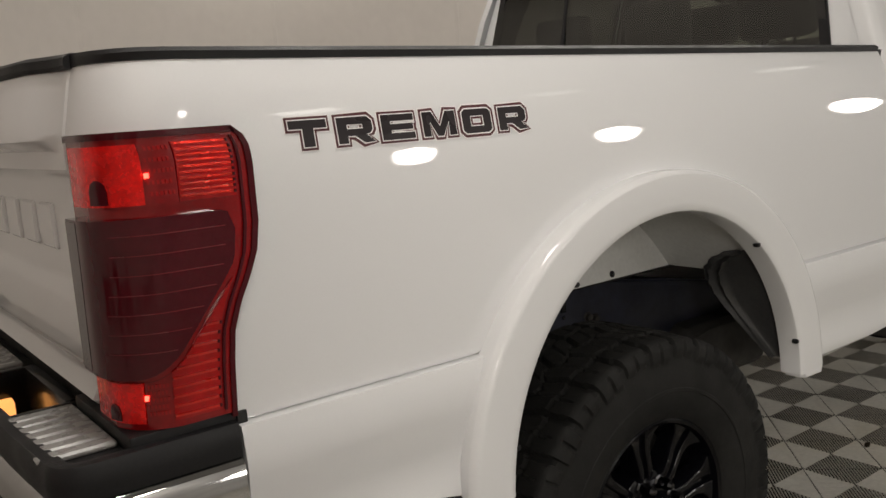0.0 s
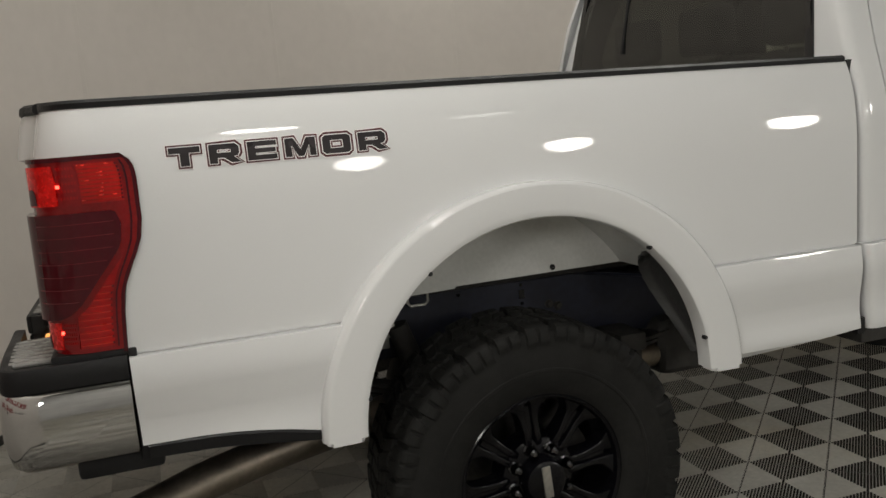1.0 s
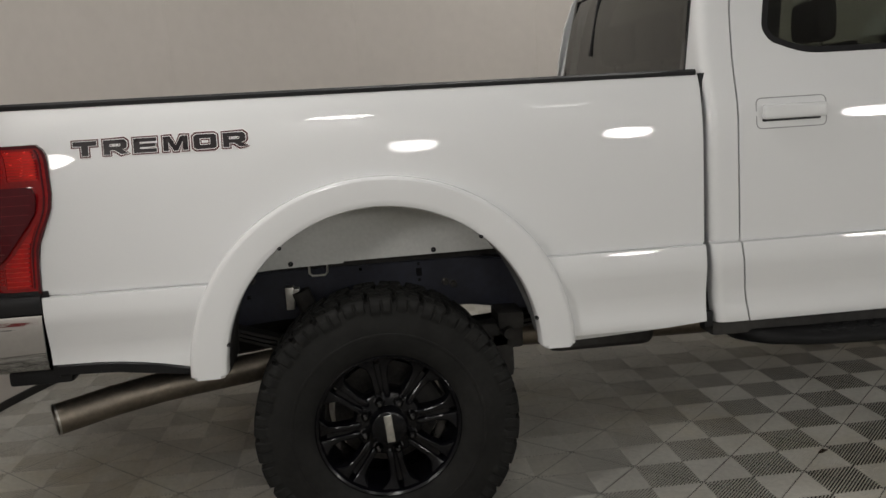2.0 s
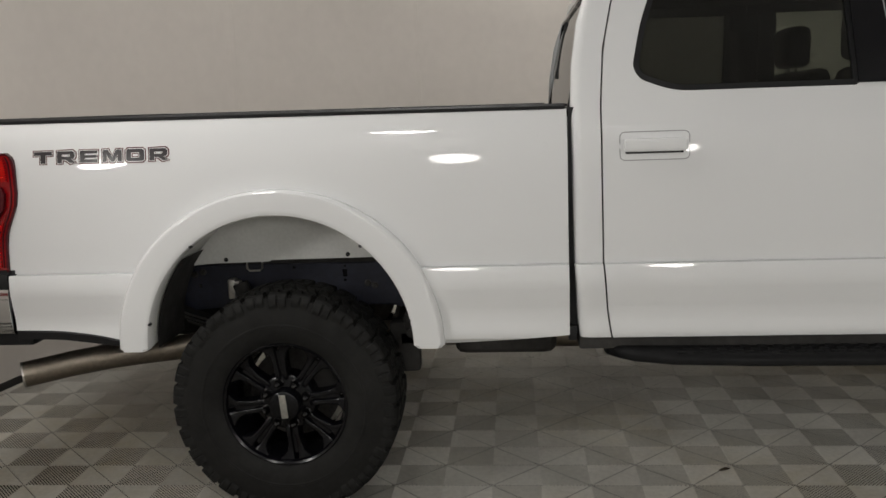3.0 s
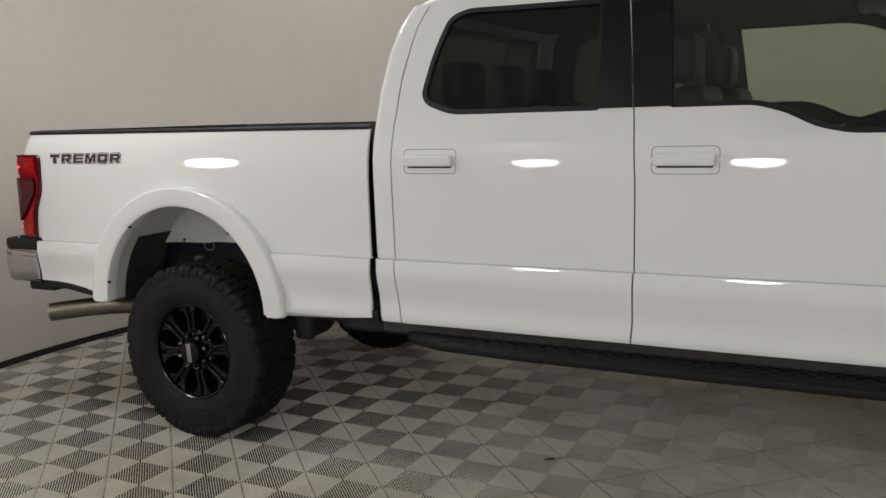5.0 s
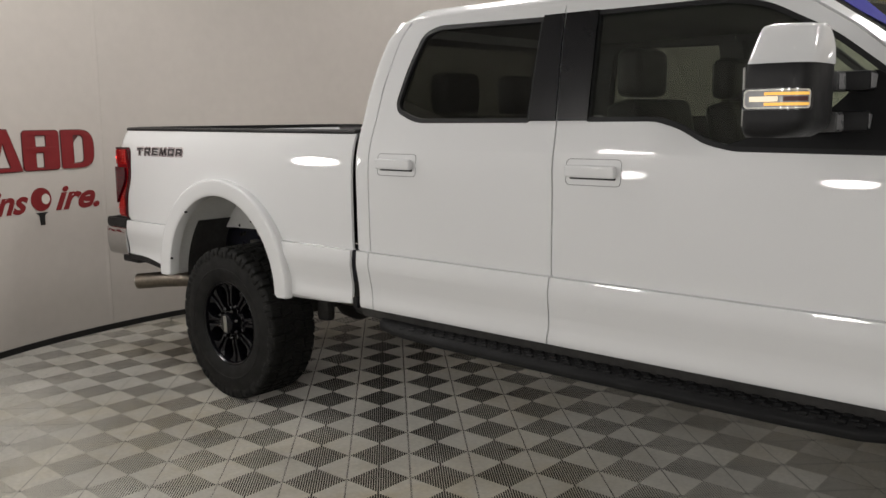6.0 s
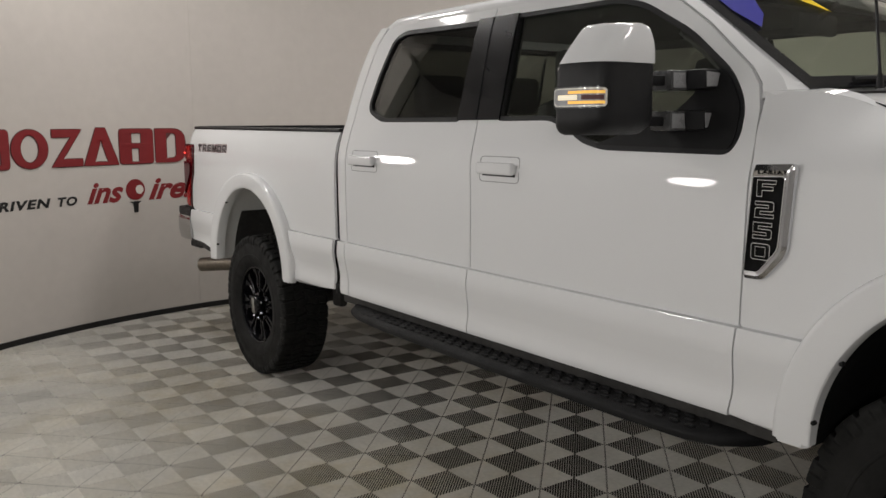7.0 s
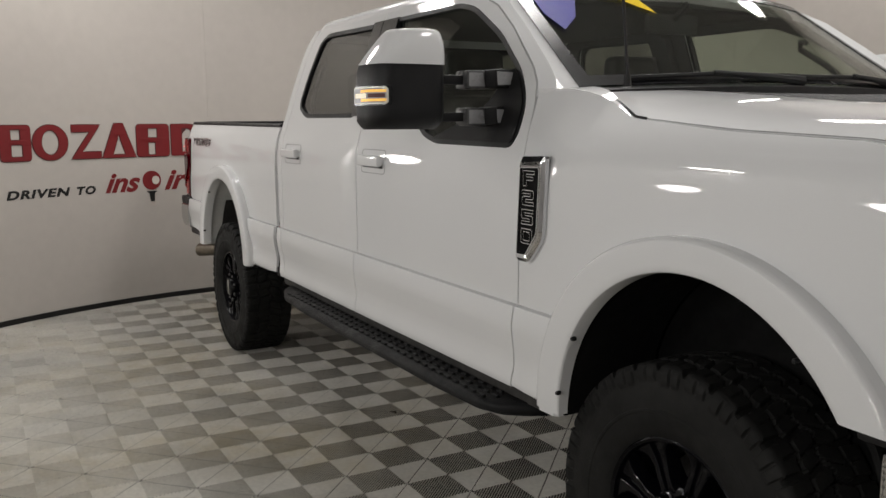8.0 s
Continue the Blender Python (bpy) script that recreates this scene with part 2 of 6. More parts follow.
def add_plate(bm, loops, place, thick):
    """A plate with a straight outline and holes: loops of (u, v), the first one the outline. place(u, v, w) gives the point; w runs from 0 to thick."""
    rings = [[bm.verts.new((u, v, 0)) for u, v in loop] for loop in loops]
    flat = [v for ring in rings for v in ring]
    faces = []
    for tri in geometry.tessellate_polygon([[v.co.copy() for v in ring] for ring in rings]):
        if len(set(tri)) == 3:
            faces.append(bm.faces.new([flat[k] for k in tri]))
    back = {}
    for ring in rings:
        for v in ring:
            back[v] = bm.verts.new(place(v.co.x, v.co.y, thick))
    for f in faces:
        bm.faces.new([back[v] for v in reversed(f.verts)])
    for ring in rings:
        for i in range(len(ring)):
            a, b = ring[i], ring[(i + 1) % len(ring)]
            bm.faces.new((a, b, back[b], back[a]))
    for ring in rings:
        for v in ring:
            v.co = place(v.co.x, v.co.y, 0)


def add_ring(bm, outer, inner, place, thick):
    """A band between two outlines with the same number of corners."""
    n = len(outer)
    a, b = [bm.verts.new(place(u, v, 0)) for u, v in outer], [bm.verts.new(place(u, v, 0)) for u, v in inner]
    c, d = [bm.verts.new(place(u, v, thick)) for u, v in outer], [bm.verts.new(place(u, v, thick)) for u, v in inner]
    for i in range(n):
        j = (i + 1) % n
        for q in ((a[i], a[j], b[j], b[i]), (c[i], d[i], d[j], c[j]), (a[i], c[i], c[j], a[j]), (b[i], b[j], d[j], d[i])):
            bm.faces.new(q)


def rounded(points, radius, seg=4):
    """A closed outline with its corners rounded; radius one number or one a corner."""
    out = []
    n = len(points)
    for i, p in enumerate(points):
        r = radius[i] if isinstance(radius, (list, tuple)) else radius
        p, a, b = Vector(p), Vector(points[i - 1]), Vector(points[(i + 1) % n])
        if r <= 0:
            out.append(tuple(p))
            continue
        da, db = (a - p), (b - p)
        r = min(r, da.length * 0.45, db.length * 0.45)
        pa, pb = p + da.normalized() * r, p + db.normalized() * r
        for k in range(seg + 1):
            t = k / seg
            out.append(tuple((1 - t) ** 2 * pa + 2 * t * (1 - t) * p + t ** 2 * pb))
    return out


def spaced(points, step):
    """The same closed outline with no edge longer than step."""
    out = []
    for i, p in enumerate(points):
        a, b = Vector(p), Vector(points[(i + 1) % len(points)])
        k = max(1, math.ceil((b - a).length / step))
        out += [tuple(a.lerp(b, j / k)) for j in range(k)]
    return out


def lerp_table(table, x):
    for (a, ya), (b, yb) in zip(table, table[1:]):
        if x <= b:
            return ya if x <= a else ya + (yb - ya) * (x - a) / (b - a)
    return table[-1][1]


# ---- the booth ----
def arc_wall(name, a0, a1, r0, r1, z0, z1, material, n, label):
    bm = bmesh.new()
    for i in range(n):
        b0, b1 = a0 + (a1 - a0) * i / n, a0 + (a1 - a0) * (i + 1) / n
        q = [round_at(b, r, z) for b in (b0, b1) for r in (r0, r1) for z in (z0, z1)]
        v = [bm.verts.new(p) for p in q]
        for f in ((0, 1, 5, 4), (2, 6, 7, 3), (0, 4, 6, 2), (1, 3, 7, 5)) + (((0, 2, 3, 1),) if i == 0 else ()) + (((4, 5, 7, 6),) if i == n - 1 else ()):
            bm.faces.new([v[k] for k in f])
    return tagged(part(name, bm, material), label, "wall", kind="structure")


TOP = 3.7
ROOM = 5.7
arc_wall("wall_backdrop", 12, 213, RW, RW + 0.12, -0.02, TOP, WALL, 120, "beige vinyl backdrop wall of a round photo booth")
# added out of view; pale so it bounces light onto the flank
arc_wall("wall_bounce", 213, 372, ROOM, ROOM + 0.12, -0.02, TOP, BOUNCE_WALL, 90, "unseen pale wall added to close the booth and bounce light")
for tag, az in (("wall_return_a", 213.0), ("wall_return_b", 12.0)):
    bm = bmesh.new()
    s = 1 if az > 100 else -1
    add_box(bm, RW + 0.12, ROOM + 0.12, -0.06, 0.06, -0.02, TOP)
    bmesh.ops.transform(bm, matrix=Matrix.Translation((CX, CY, 0)) @ Matrix.Rotation(radians(az - 0.9 * s), 4, "Z"), verts=bm.verts)
    tagged(part(tag, bm, BOUNCE_WALL), "unseen pale return wall added to the booth", "wall", kind="structure")
# unseen ceiling, its grey kept low to hold back bounced light
bm = bmesh.new()
add_lathe(bm, [(0.001, TOP), (ROOM + 0.12, TOP), (ROOM + 0.12, TOP + 0.1), (0.001, TOP + 0.1)], n=64, axis="z", centre=(CX, CY, 0), closed=True)
tagged(part("ceiling", bm, CEIL), "unseen ceiling added over the booth, toned to limit bounce", "ceiling", kind="structure")
bm = bmesh.new()
add_lathe(bm, [(0.001, -0.0066), (ROOM + 0.1, -0.0066), (ROOM + 0.1, -0.1), (0.001, -0.1)], n=64, axis="z", centre=(CX, CY, 0), closed=True)
tagged(part("floor", bm, SUBFLOOR), "dark subfloor under ribbed grey plastic tiles", "floor", kind="structure")
arc_wall("baseboard", 12, 212.8, RW - 0.012, RW - 0.001, 0.0, 0.042, BASEBOARD, 120, "thin black baseboard strip along the backdrop")


def flood_light(az, r, z, watts):
    eye = round_at(az, r, z)
    m = look(eye, (CX, CY, 0.9))
    ob = empty("studio_light")
    tagged(ob, "round white studio flood light on a bracket", "studio light", "studio lights round the booth")
    bm = bmesh.new()
    add_lathe(bm, [(0.001, 0.14), (0.12, 0.14), (0.235, 0.02), (0.24, -0.005), (0.228, -0.005), (0.22, 0.012), (0.001, 0.012)], n=32, axis="z")
    h = part("housing", bm, GLOSS_BLACK, ob, "black lamp housing")
    bm = bmesh.new()
    add_box(bm, -0.02, 0.02, -0.02, 0.02, 0.14, 0.45, 0.004)
    part("bracket", bm, BLACK_TRIM, ob)
    ob.matrix_world = m
    data = bpy.data.lights.new("flood", "AREA")
    data.shape, data.size, data.energy, data.color = "DISK", 0.40, watts, (1.0, 0.98, 0.955)
    lamp = new("flood_lamp", data)
    lamp.matrix_world = m @ Matrix.Translation((0, 0, -0.012))


for f in FLOODS:
    flood_light(*f)


# out of view; placed and powered to fill the booth evenly
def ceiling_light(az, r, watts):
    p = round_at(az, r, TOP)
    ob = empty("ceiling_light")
    tagged(ob, "unseen round ceiling light added as fill", "ceiling light", "ceiling lights")
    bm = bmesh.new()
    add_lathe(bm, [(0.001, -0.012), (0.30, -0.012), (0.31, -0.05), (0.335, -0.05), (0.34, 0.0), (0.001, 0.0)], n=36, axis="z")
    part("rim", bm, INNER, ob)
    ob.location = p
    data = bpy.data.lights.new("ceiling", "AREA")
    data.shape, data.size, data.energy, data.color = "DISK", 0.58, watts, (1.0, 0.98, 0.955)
    lamp = new("fill_lamp", data)
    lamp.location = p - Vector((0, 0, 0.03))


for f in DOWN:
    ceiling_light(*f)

# ---- the pickup: rear hub at x = 0, right flank at y = 0, front towards +x ----
WIDE = 2.03
FX = 4.10                                # front hub
truck = empty("pickup_truck")
tagged(truck, "white four-door pickup truck with black wheels parked on grey tiles", "truck")

BED_Y = [(0.64, 0.03), (0.668, 0.006), (0.684, -0.0105), (0.694, -0.0128), (0.706, -0.0132), (0.722, -0.0112), (0.740, -0.0086), (0.755, -0.0070), (0.79, -0.0080), (0.835, -0.0150), (0.87, -0.0202), (0.888, -0.0212), (0.902, -0.0206), (0.938, -0.0162),
         (0.9492, -0.0135), (0.9507, 0.010), (0.9540, 0.010), (0.9558, 0.002), (1.00, 0.001), (1.12, 0.0), (1.28, 0.0), (1.34, 0.003), (1.38, 0.008), (1.42, 0.016), (1.45, 0.024),
         (1.48, 0.036), (1.50, 0.046), (1.515, 0.058)]
CAB_Y = [(0.64, 0.03), (0.668, 0.006), (0.684, -0.0105), (0.694, -0.0128), (0.706, -0.0132), (0.722, -0.0112), (0.740, -0.0086), (0.755, -0.0070), (0.79, -0.0080), (0.835, -0.0150), (0.87, -0.0202), (0.888, -0.0212), (0.902, -0.0206), (0.938, -0.0162),
         (0.9492, -0.0135), (0.9507, 0.010), (0.9540, 0.010), (0.9558, 0.002), (1.00, 0.001), (1.12, 0.0), (1.30, 0.0), (1.36, 0.002), (1.40, 0.008), (1.44, 0.018), (1.48, 0.030),
         (1.52, 0.043), (1.553, 0.055), (1.75, 0.112), (1.92, 0.165), (2.0, 0.20)]
FEN_Y = [p for p in CAB_Y if p[0] < 1.37] + [(1.40, 0.008), (1.44, 0.022), (1.475, 0.042), (1.505, 0.066), (1.53, 0.09), (1.57, 0.125), (1.62, 0.16)]


def bed_y(z):
    return lerp_table(BED_Y, z)


def cab_y(z):
    return lerp_table(CAB_Y, z)


def fen_y(z):
    return lerp_table(FEN_Y, z)


def mirror_over(bm):
    """To the other flank."""
    bmesh.ops.transform(bm, matrix=Matrix.Translation((0, WIDE, 0)) @ Matrix.Diagonal((1, -1, 1, 1)), verts=bm.verts)


def skin(bm, cols, rows, point, thick=0.014):
    """A sheet over columns and rows, point(x, z) giving its place or None below its edge; closed by a back and rims."""
    grid = [[bm.verts.new(point(x, z)) for z in rows] for x in cols]
    faces = []
    for i in range(len(cols) - 1):
        for j in range(len(rows) - 1):
            q = (grid[i][j], grid[i + 1][j], grid[i + 1][j + 1], grid[i][j + 1])
            a = [v.co for v in q]
            if (a[0] - a[3]).length < 1e-6 and (a[1] - a[2]).length < 1e-6:
                continue
            faces.append(bm.faces.new(q))
    bmesh.ops.remove_doubles(bm, verts=bm.verts, dist=1e-5)
    bmesh.ops.dissolve_degenerate(bm, dist=1e-6, edges=bm.edges)
    loose = [v for v in bm.verts if not v.link_faces]
    for v in loose:
        bm.verts.remove(v)


def thicken(bm, thick=0.014):
    fs = list(bm.faces)
    rim = [e for e in bm.edges if len(e.link_faces) == 1]
    back = {v: bm.verts.new(v.co + Vector((0, thick, 0))) for v in list(bm.verts)}
    for f in fs:
        bm.faces.new([back[v] for v in reversed(f.verts)])
    for e in rim:
        a, b = e.verts
        bm.faces.new((a, b, back[b], back[a]))


def arch_z(x, cx, r, cz=0.66):
    d = abs(x - cx) / r
    return cz + r * math.sqrt(1 - d * d) if d < 1 else -1


def cosine_cols(cx, r, n=40):
    return [cx - r * math.cos(math.pi * k / n) for k in range(n + 1)]


def merge_cols(*lists):
    out = sorted(x for l in lists for x in l)
    keep = [out[0]]
    for x in out[1:]:
        if x - keep[-1] > 0.002:
            keep.append(x)
    return keep


def linspace(a, b, n):
    return [a + (b - a) * k / (n - 1) for k in range(n)]


# lamp outline along its front edge: x by height
LAMP_X = [(0.70, -1.003), (0.96, -1.008), (1.05, -1.003), (1.10, -0.997), (1.14, -0.983), (1.18, -0.963), (1.215, -0.949), (1.26, -0.942), (1.355, -0.942), (1.378, -0.946), (1.393, -0.954), (1.404, -0.971)]
ARCH_R = 0.53


def bed_bottom(x):
    if x < 0:
        return lerp_table([(-1.0, 0.742), (-0.83, 0.737), (-0.7, 0.722), (-0.6, 0.70), (-0.5, 0.68)], x)
    return lerp_table([(0.5, 0.66), (0.7, 0.668), (0.86, 0.678), (1.07, 0.695)], x)


# plan of the rear corner: place along the truck and how far it turns in
WRAP = [(-1.160, 0.165), (-1.159, 0.13), (-1.154, 0.095), (-1.142, 0.062), (-1.124, 0.036), (-1.10, 0.017), (-1.07, 0.006), (-1.04, 0.001)]


def bed_panel(far):
    bm = bmesh.new()
    rows = [z for z, _ in BED_Y if z < 1.5] + linspace(1.0, 1.28, 6)[1:-1] + [0.80, 0.865, 1.404, 1.5]
    rows = sorted(set(rows))
    low = [z for z in rows if z <= 1.404]
    high = [z for z in rows if z >= 1.404]
    cols = merge_cols(linspace(-0.945, -0.87, 7), linspace(-0.87, 1.066, 30), cosine_cols(0.01, ARCH_R))

    def p_low(x, z):
        zz = max(z, bed_bottom(x), arch_z(x, 0.01, ARCH_R))
        xx = x
        if x < -0.87:
            xr = lerp_table(LAMP_X, zz)
            xx = -0.87 + (x + 0.87) * (xr + 0.87) / (-0.945 + 0.87)
        return (xx, bed_y(zz), zz)

    skin(bm, cols, low, p_low)

    def p_high(x, z):
        dx, dy = (x, 0.0) if not isinstance(x, tuple) else x
        top = 1.5035 - 0.0065 * dx
        zz = z if z < 1.49 else top
        return (dx + (0.2 * (zz - 1.405) if dx < -1.02 else 0.0) * min((-1.02 - dx) / 0.1, 1) if dx < -1.02 else dx, bed_y(zz) + dy, zz)

    skin(bm, WRAP + linspace(-1.02, -0.96, 3) + cols, high, p_high)
    thicken(bm)
    if far:
        mirror_over(bm)
    part("bed_side_panel", bm, PAINT, truck, "white painted bed side panel")
    # rail cap
    bm = bmesh.new()
    prof = [(-0.004, -0.002), (-0.006, 0.010), (0.004, 0.017), (0.06, 0.018), (0.066, 0.0), (0.03, -0.004)]
    rings = []
    path = [(x + 0.019 * min(max(-1.02 - x, 0) / 0.1, 1), d) for x, d in WRAP] + [(x, 0.0) for x in linspace(-1.0, 1.06, 12)]
    for x, dy in path:
        top = 1.5035 - 0.0065 * x
        off = bed_y(top) + dy
        rings.append([bm.verts.new((x, off + a, top + b)) for a, b in prof])
    n = len(prof)
    for a, b in zip(rings, rings[1:]):
        for k in range(n):
            bm.faces.new((a[k], a[(k + 1) % n], b[(k + 1) % n], b[k]))
    bm.faces.new(rings[0]), bm.faces.new(rings[-1])
    if far:
        mirror_over(bm)
    part("bed_rail_cap", bm, BLACK_TRIM, truck, "black plastic bed rail cap")
    # black strip under the rear corner of the panel
    bm = bmesh.new()
    rings = []
    for x in linspace(-0.992, -0.595, 12):
        z = bed_bottom(x)
        y = bed_y(z)
        h = 0.035 if x < -0.7 else 0.035 - (x + 0.7) * 0.1
        rings.append([bm.verts.new((x, y + a, z + b)) for a, b in ((0.002, -0.0005), (-0.004, -0.006), (0.0, -h), (0.03, -h), (0.03, -0.0005))])
    for a, b in zip(rings, rings[1:]):
        for k in range(5):
            bm.faces.new((a[k], a[(k + 1) % 5], b[(k + 1) % 5], b[k]))
    bm.faces.new(rings[0]), bm.faces.new(rings[-1])
    if far:
        mirror_over(bm)
    part("lower_trim", bm, BLACK_TRIM, truck)


FLARE = [(0.607, 0.004), (0.607, -0.0297), (0.6055, -0.0349), (0.598, -0.0437), (0.5925, -0.0464), (0.586, -0.0468), (0.545, -0.0459), (0.515, -0.0450), (0.503, -0.0437),
         (0.497, -0.0401), (0.494, -0.0329), (0.494, 0.015), (0.510, 0.015), (0.512, -0.0308), (0.55, -0.0205), (0.59, 0.004)]


def flare(cx, far, end=0.0, grow=0.0):
    """The moulded wheel arch: a section swept round the opening."""
    bm = bmesh.new()
    rings = []
    n = 56
    for k in range(n + 1):
        a = math.pi + (end - math.pi) * k / n
        ring = []
        for r, y in FLARE:
            r += grow
            y *= 0.45 + 0.55 * max(math.sin(a), 0.0) ** 0.7 if grow and a > math.pi / 2 and y < 0 else 1.0
            x = cx + r * math.cos(a)
            rr = r if r < 0.55 else r - (r - 0.55) * 0.35 * abs(math.sin(a))
            z = 0.66 + rr * math.sin(a)
            ring.append(bm.verts.new((x, y, z)))
        rings.append(ring)
    m = len(FLARE)
    for a, b in zip(rings, rings[1:]):
        for k in range(m):
            bm.faces.new((a[k], a[(k + 1) % m], b[(k + 1) % m], b[k]))
    bm.faces.new(rings[0]), bm.faces.new(rings[-1])
    bmesh.ops.bevel(bm, geom=[e for e in bm.edges if all(v.co.z < 0.6605 for v in e.verts) and any(len(f.verts) > 4 for f in e.link_faces)], offset=0.010, segments=3, affect="EDGES")
    if end:                                # level foot at the front bumper
        foot = 0.66 + 0.53 * math.sin(end)
        for v in rings[-1]:
            if v.is_valid:
                v.co = Vector((cx + math.sqrt(max((v.co.x - cx) ** 2 + (v.co.z - 0.66) ** 2 - (foot - 0.66) ** 2, 0.0)), v.co.y, foot))
    if far:
        mirror_over(bm)
    ob = part("wheel_arch_flare", bm, PAINT, truck, "white moulded wheel arch flare", sharp=28)
    if not far:
        for a0, a1 in ((178, 122), (58, max(math.degrees(end), 2))):
            b = bmesh.new()
            path = []
            for a in linspace(radians(a0), radians(a1), 24):
                rr = 0.607 - 0.057 * 0.35 * math.sin(a) + 0.0006
                x, z = cx + rr * math.cos(a), 0.66 + rr * math.sin(a)
                if z > 0.72:
                    path.append((x, bed_y(z) - 0.0002, z))
            add_tube(b, path, 0.0016, 5)
            part("flare_seam", b, STEP_GREY, ob, "thin grey flare seam")
    for a in (12, 50, 128 if cx < 1 else 148, 168 if cx < 1 else 170) if not far else ():
        if radians(a) < end:
            continue
        b = bmesh.new()
        add_lathe(b, [(0.001, -0.005), (0.005, -0.004), (0.0065, 0.0), (0.0065, 0.01)], n=10, axis="y", centre=(cx + 0.494 * math.cos(radians(a)), -0.038, 0.66 + 0.494 * math.sin(radians(a))))
        part("clip", b, BLACK_TRIM, ob)


for far in (False, True):
    bed_panel(far)
    flare(0.01, far)


# ---- tailgate, tail lamps, rear bumper ----
def tailgate():
    bm = bmesh.new()
    y0, y1 = 0.172, WIDE - 0.172
    prof = [(-1.118, 1.505), (-1.130, 1.512), (-1.142, 1.503), (-1.148, 1.48), (-1.156, 1.44), (-1.162, 1.412), (-1.163, 1.402), (-1.164, 1.384), (-1.164, 1.375), (-1.164, 1.355), (-1.150, 1.342), (-1.147, 1.33), (-1.146, 1.175), (-1.150, 1.163), (-1.166, 1.152), (-1.172, 1.14),
            (-1.174, 1.06), (-1.170, 1.045), (-1.156, 1.035), (-1.154, 1.02), (-1.170, 0.99), (-1.155, 0.975), (-1.09, 0.975), (-1.09, 1.505)]
    ys = [y0, y0 + 0.006, y0 + 0.02] + linspace(y0 + 0.1, y1 - 0.1, 12) + [y1 - 0.02, y1 - 0.006, y1]
    rings = []
    ys = sorted(ys + [y0 + 0.05, y0 + 0.08, y1 - 0.08, y1 - 0.05])
    for y in ys:
        inset = 0.008 if y in (y0, y1) else 0.0
        e = min(min(y - y0, y1 - y) / 0.16, 1.0)
        jut = 0.062 * e * e * (3 - 2 * e)
        rings.append([bm.verts.new((x + inset - jut * lerp_table([(1.384, 0.0), (1.402, 1.0), (1.50, 1.0), (1.515, 0.9)], z) * (1 if x < -1.1 else 0), y, z)) for x, z in prof])
    m = len(prof)
    for a, b in zip(rings, rings[1:]):
        for k in range(m):
            bm.faces.new((a[k], a[(k + 1) % m], b[(k + 1) % m], b[k]))
    bm.faces.new(rings[0]), bm.faces.new(rings[-1])
    gate = part("tailgate", bm, PAINT, truck, "white tailgate with raised lettering", sharp=40)
    bm = bmesh.new()
    caps = []
    for y in ys:
        e = min(min(y - y0, y1 - y) / 0.16, 1.0)
        x = -1.150 - 0.056 * e * e * (3 - 2 * e)
        caps.append([bm.verts.new(p) for p in ((x + 0.004, y, 1.506), (x, y, 1.512), (x + 0.002, y, 1.524), (x + 0.012, y, 1.530), (-1.095, y, 1.530), (-1.095, y, 1.506))])
    for a, b in zip(caps, caps[1:]):
        for k in range(6):
            bm.faces.new((a[k], a[(k + 1) % 6], b[(k + 1) % 6], b[k]))
    bm.faces.new(caps[0]), bm.faces.new(caps[-1])
    part("tailgate_cap", bm, BLACK_TRIM, gate, "black plastic tailgate cap")
    for y in (0.36, 0.50, 0.64, 0.78, 0.92, 1.08, 1.22, 1.36, 1.50, 1.64):
        bm = bmesh.new()
        add_box(bm, -1.153, -1.140, y, y + 0.095, 1.215, 1.295, 0.004, 1)
        part("raised_bar", bm, PAINT, gate, "plain raised white bar")
    bm = bmesh.new()
    add_box(bm, -1.18, -1.15, 0.87, 1.16, 1.40, 1.46, 0.012)
    part("tailgate_handle", bm, GLOSS_BLACK, gate)


tailgate()


def lamp_x_of(z):
    return lerp_table(LAMP_X, z)


def corner(s, z, out=0.0):
    """Along the lamp round the corner by share of its length: s = 0 at its front edge, 1 at the tailgate."""
    xf = lamp_x_of(z) - 0.004
    xr, r = -1.166, 0.085
    a = xf - (xr + r)
    b = math.pi / 2 * r
    d = s * (a + b + 0.072)
    if d < a:
        return Vector((xf - d, -0.004 - out, z))
    if d < a + b:
        t = (d - a) / r
        return Vector((xr + r - (r + out) * math.sin(t), r - 0.004 - (r + out) * math.cos(t), z))
    return Vector((xr - out, r - 0.004 + d - a - b, z))


def lamp_zone(bm, s0, s1, z0, z1, out, cols=10, rows=10, top=None, bottom=None, depth=0.02):
    front, back = [], []
    for i in range(cols + 1):
        s = s0 + (s1 - s0) * i / cols
        a, b = [], []
        for j in range(rows + 1):
            lo = bottom(s) if bottom else z0
            hi = top(s) if top else z1
            z = lo + (hi - lo) * j / rows
            a.append(bm.verts.new(corner(s, z, out))), b.append(bm.verts.new(corner(s, z, out - depth)))
        front.append(a), back.append(b)
    for i in range(cols):
        for j in range(rows):
            bm.faces.new((front[i][j], front[i + 1][j], front[i + 1][j + 1], front[i][j + 1]))
            bm.faces.new((back[i][j + 1], back[i + 1][j + 1], back[i + 1][j], back[i][j]))
    for i in range(cols):
        bm.faces.new((front[i][0], back[i][0], back[i + 1][0], front[i + 1][0]))
        bm.faces.new((front[i][rows], front[i + 1][rows], back[i + 1][rows], back[i][rows]))
    for j in range(rows):
        bm.faces.new((front[0][j], front[0][j + 1], back[0][j + 1], back[0][j]))
        bm.faces.new((front[cols][j], back[cols][j], back[cols][j + 1], front[cols][j + 1]))


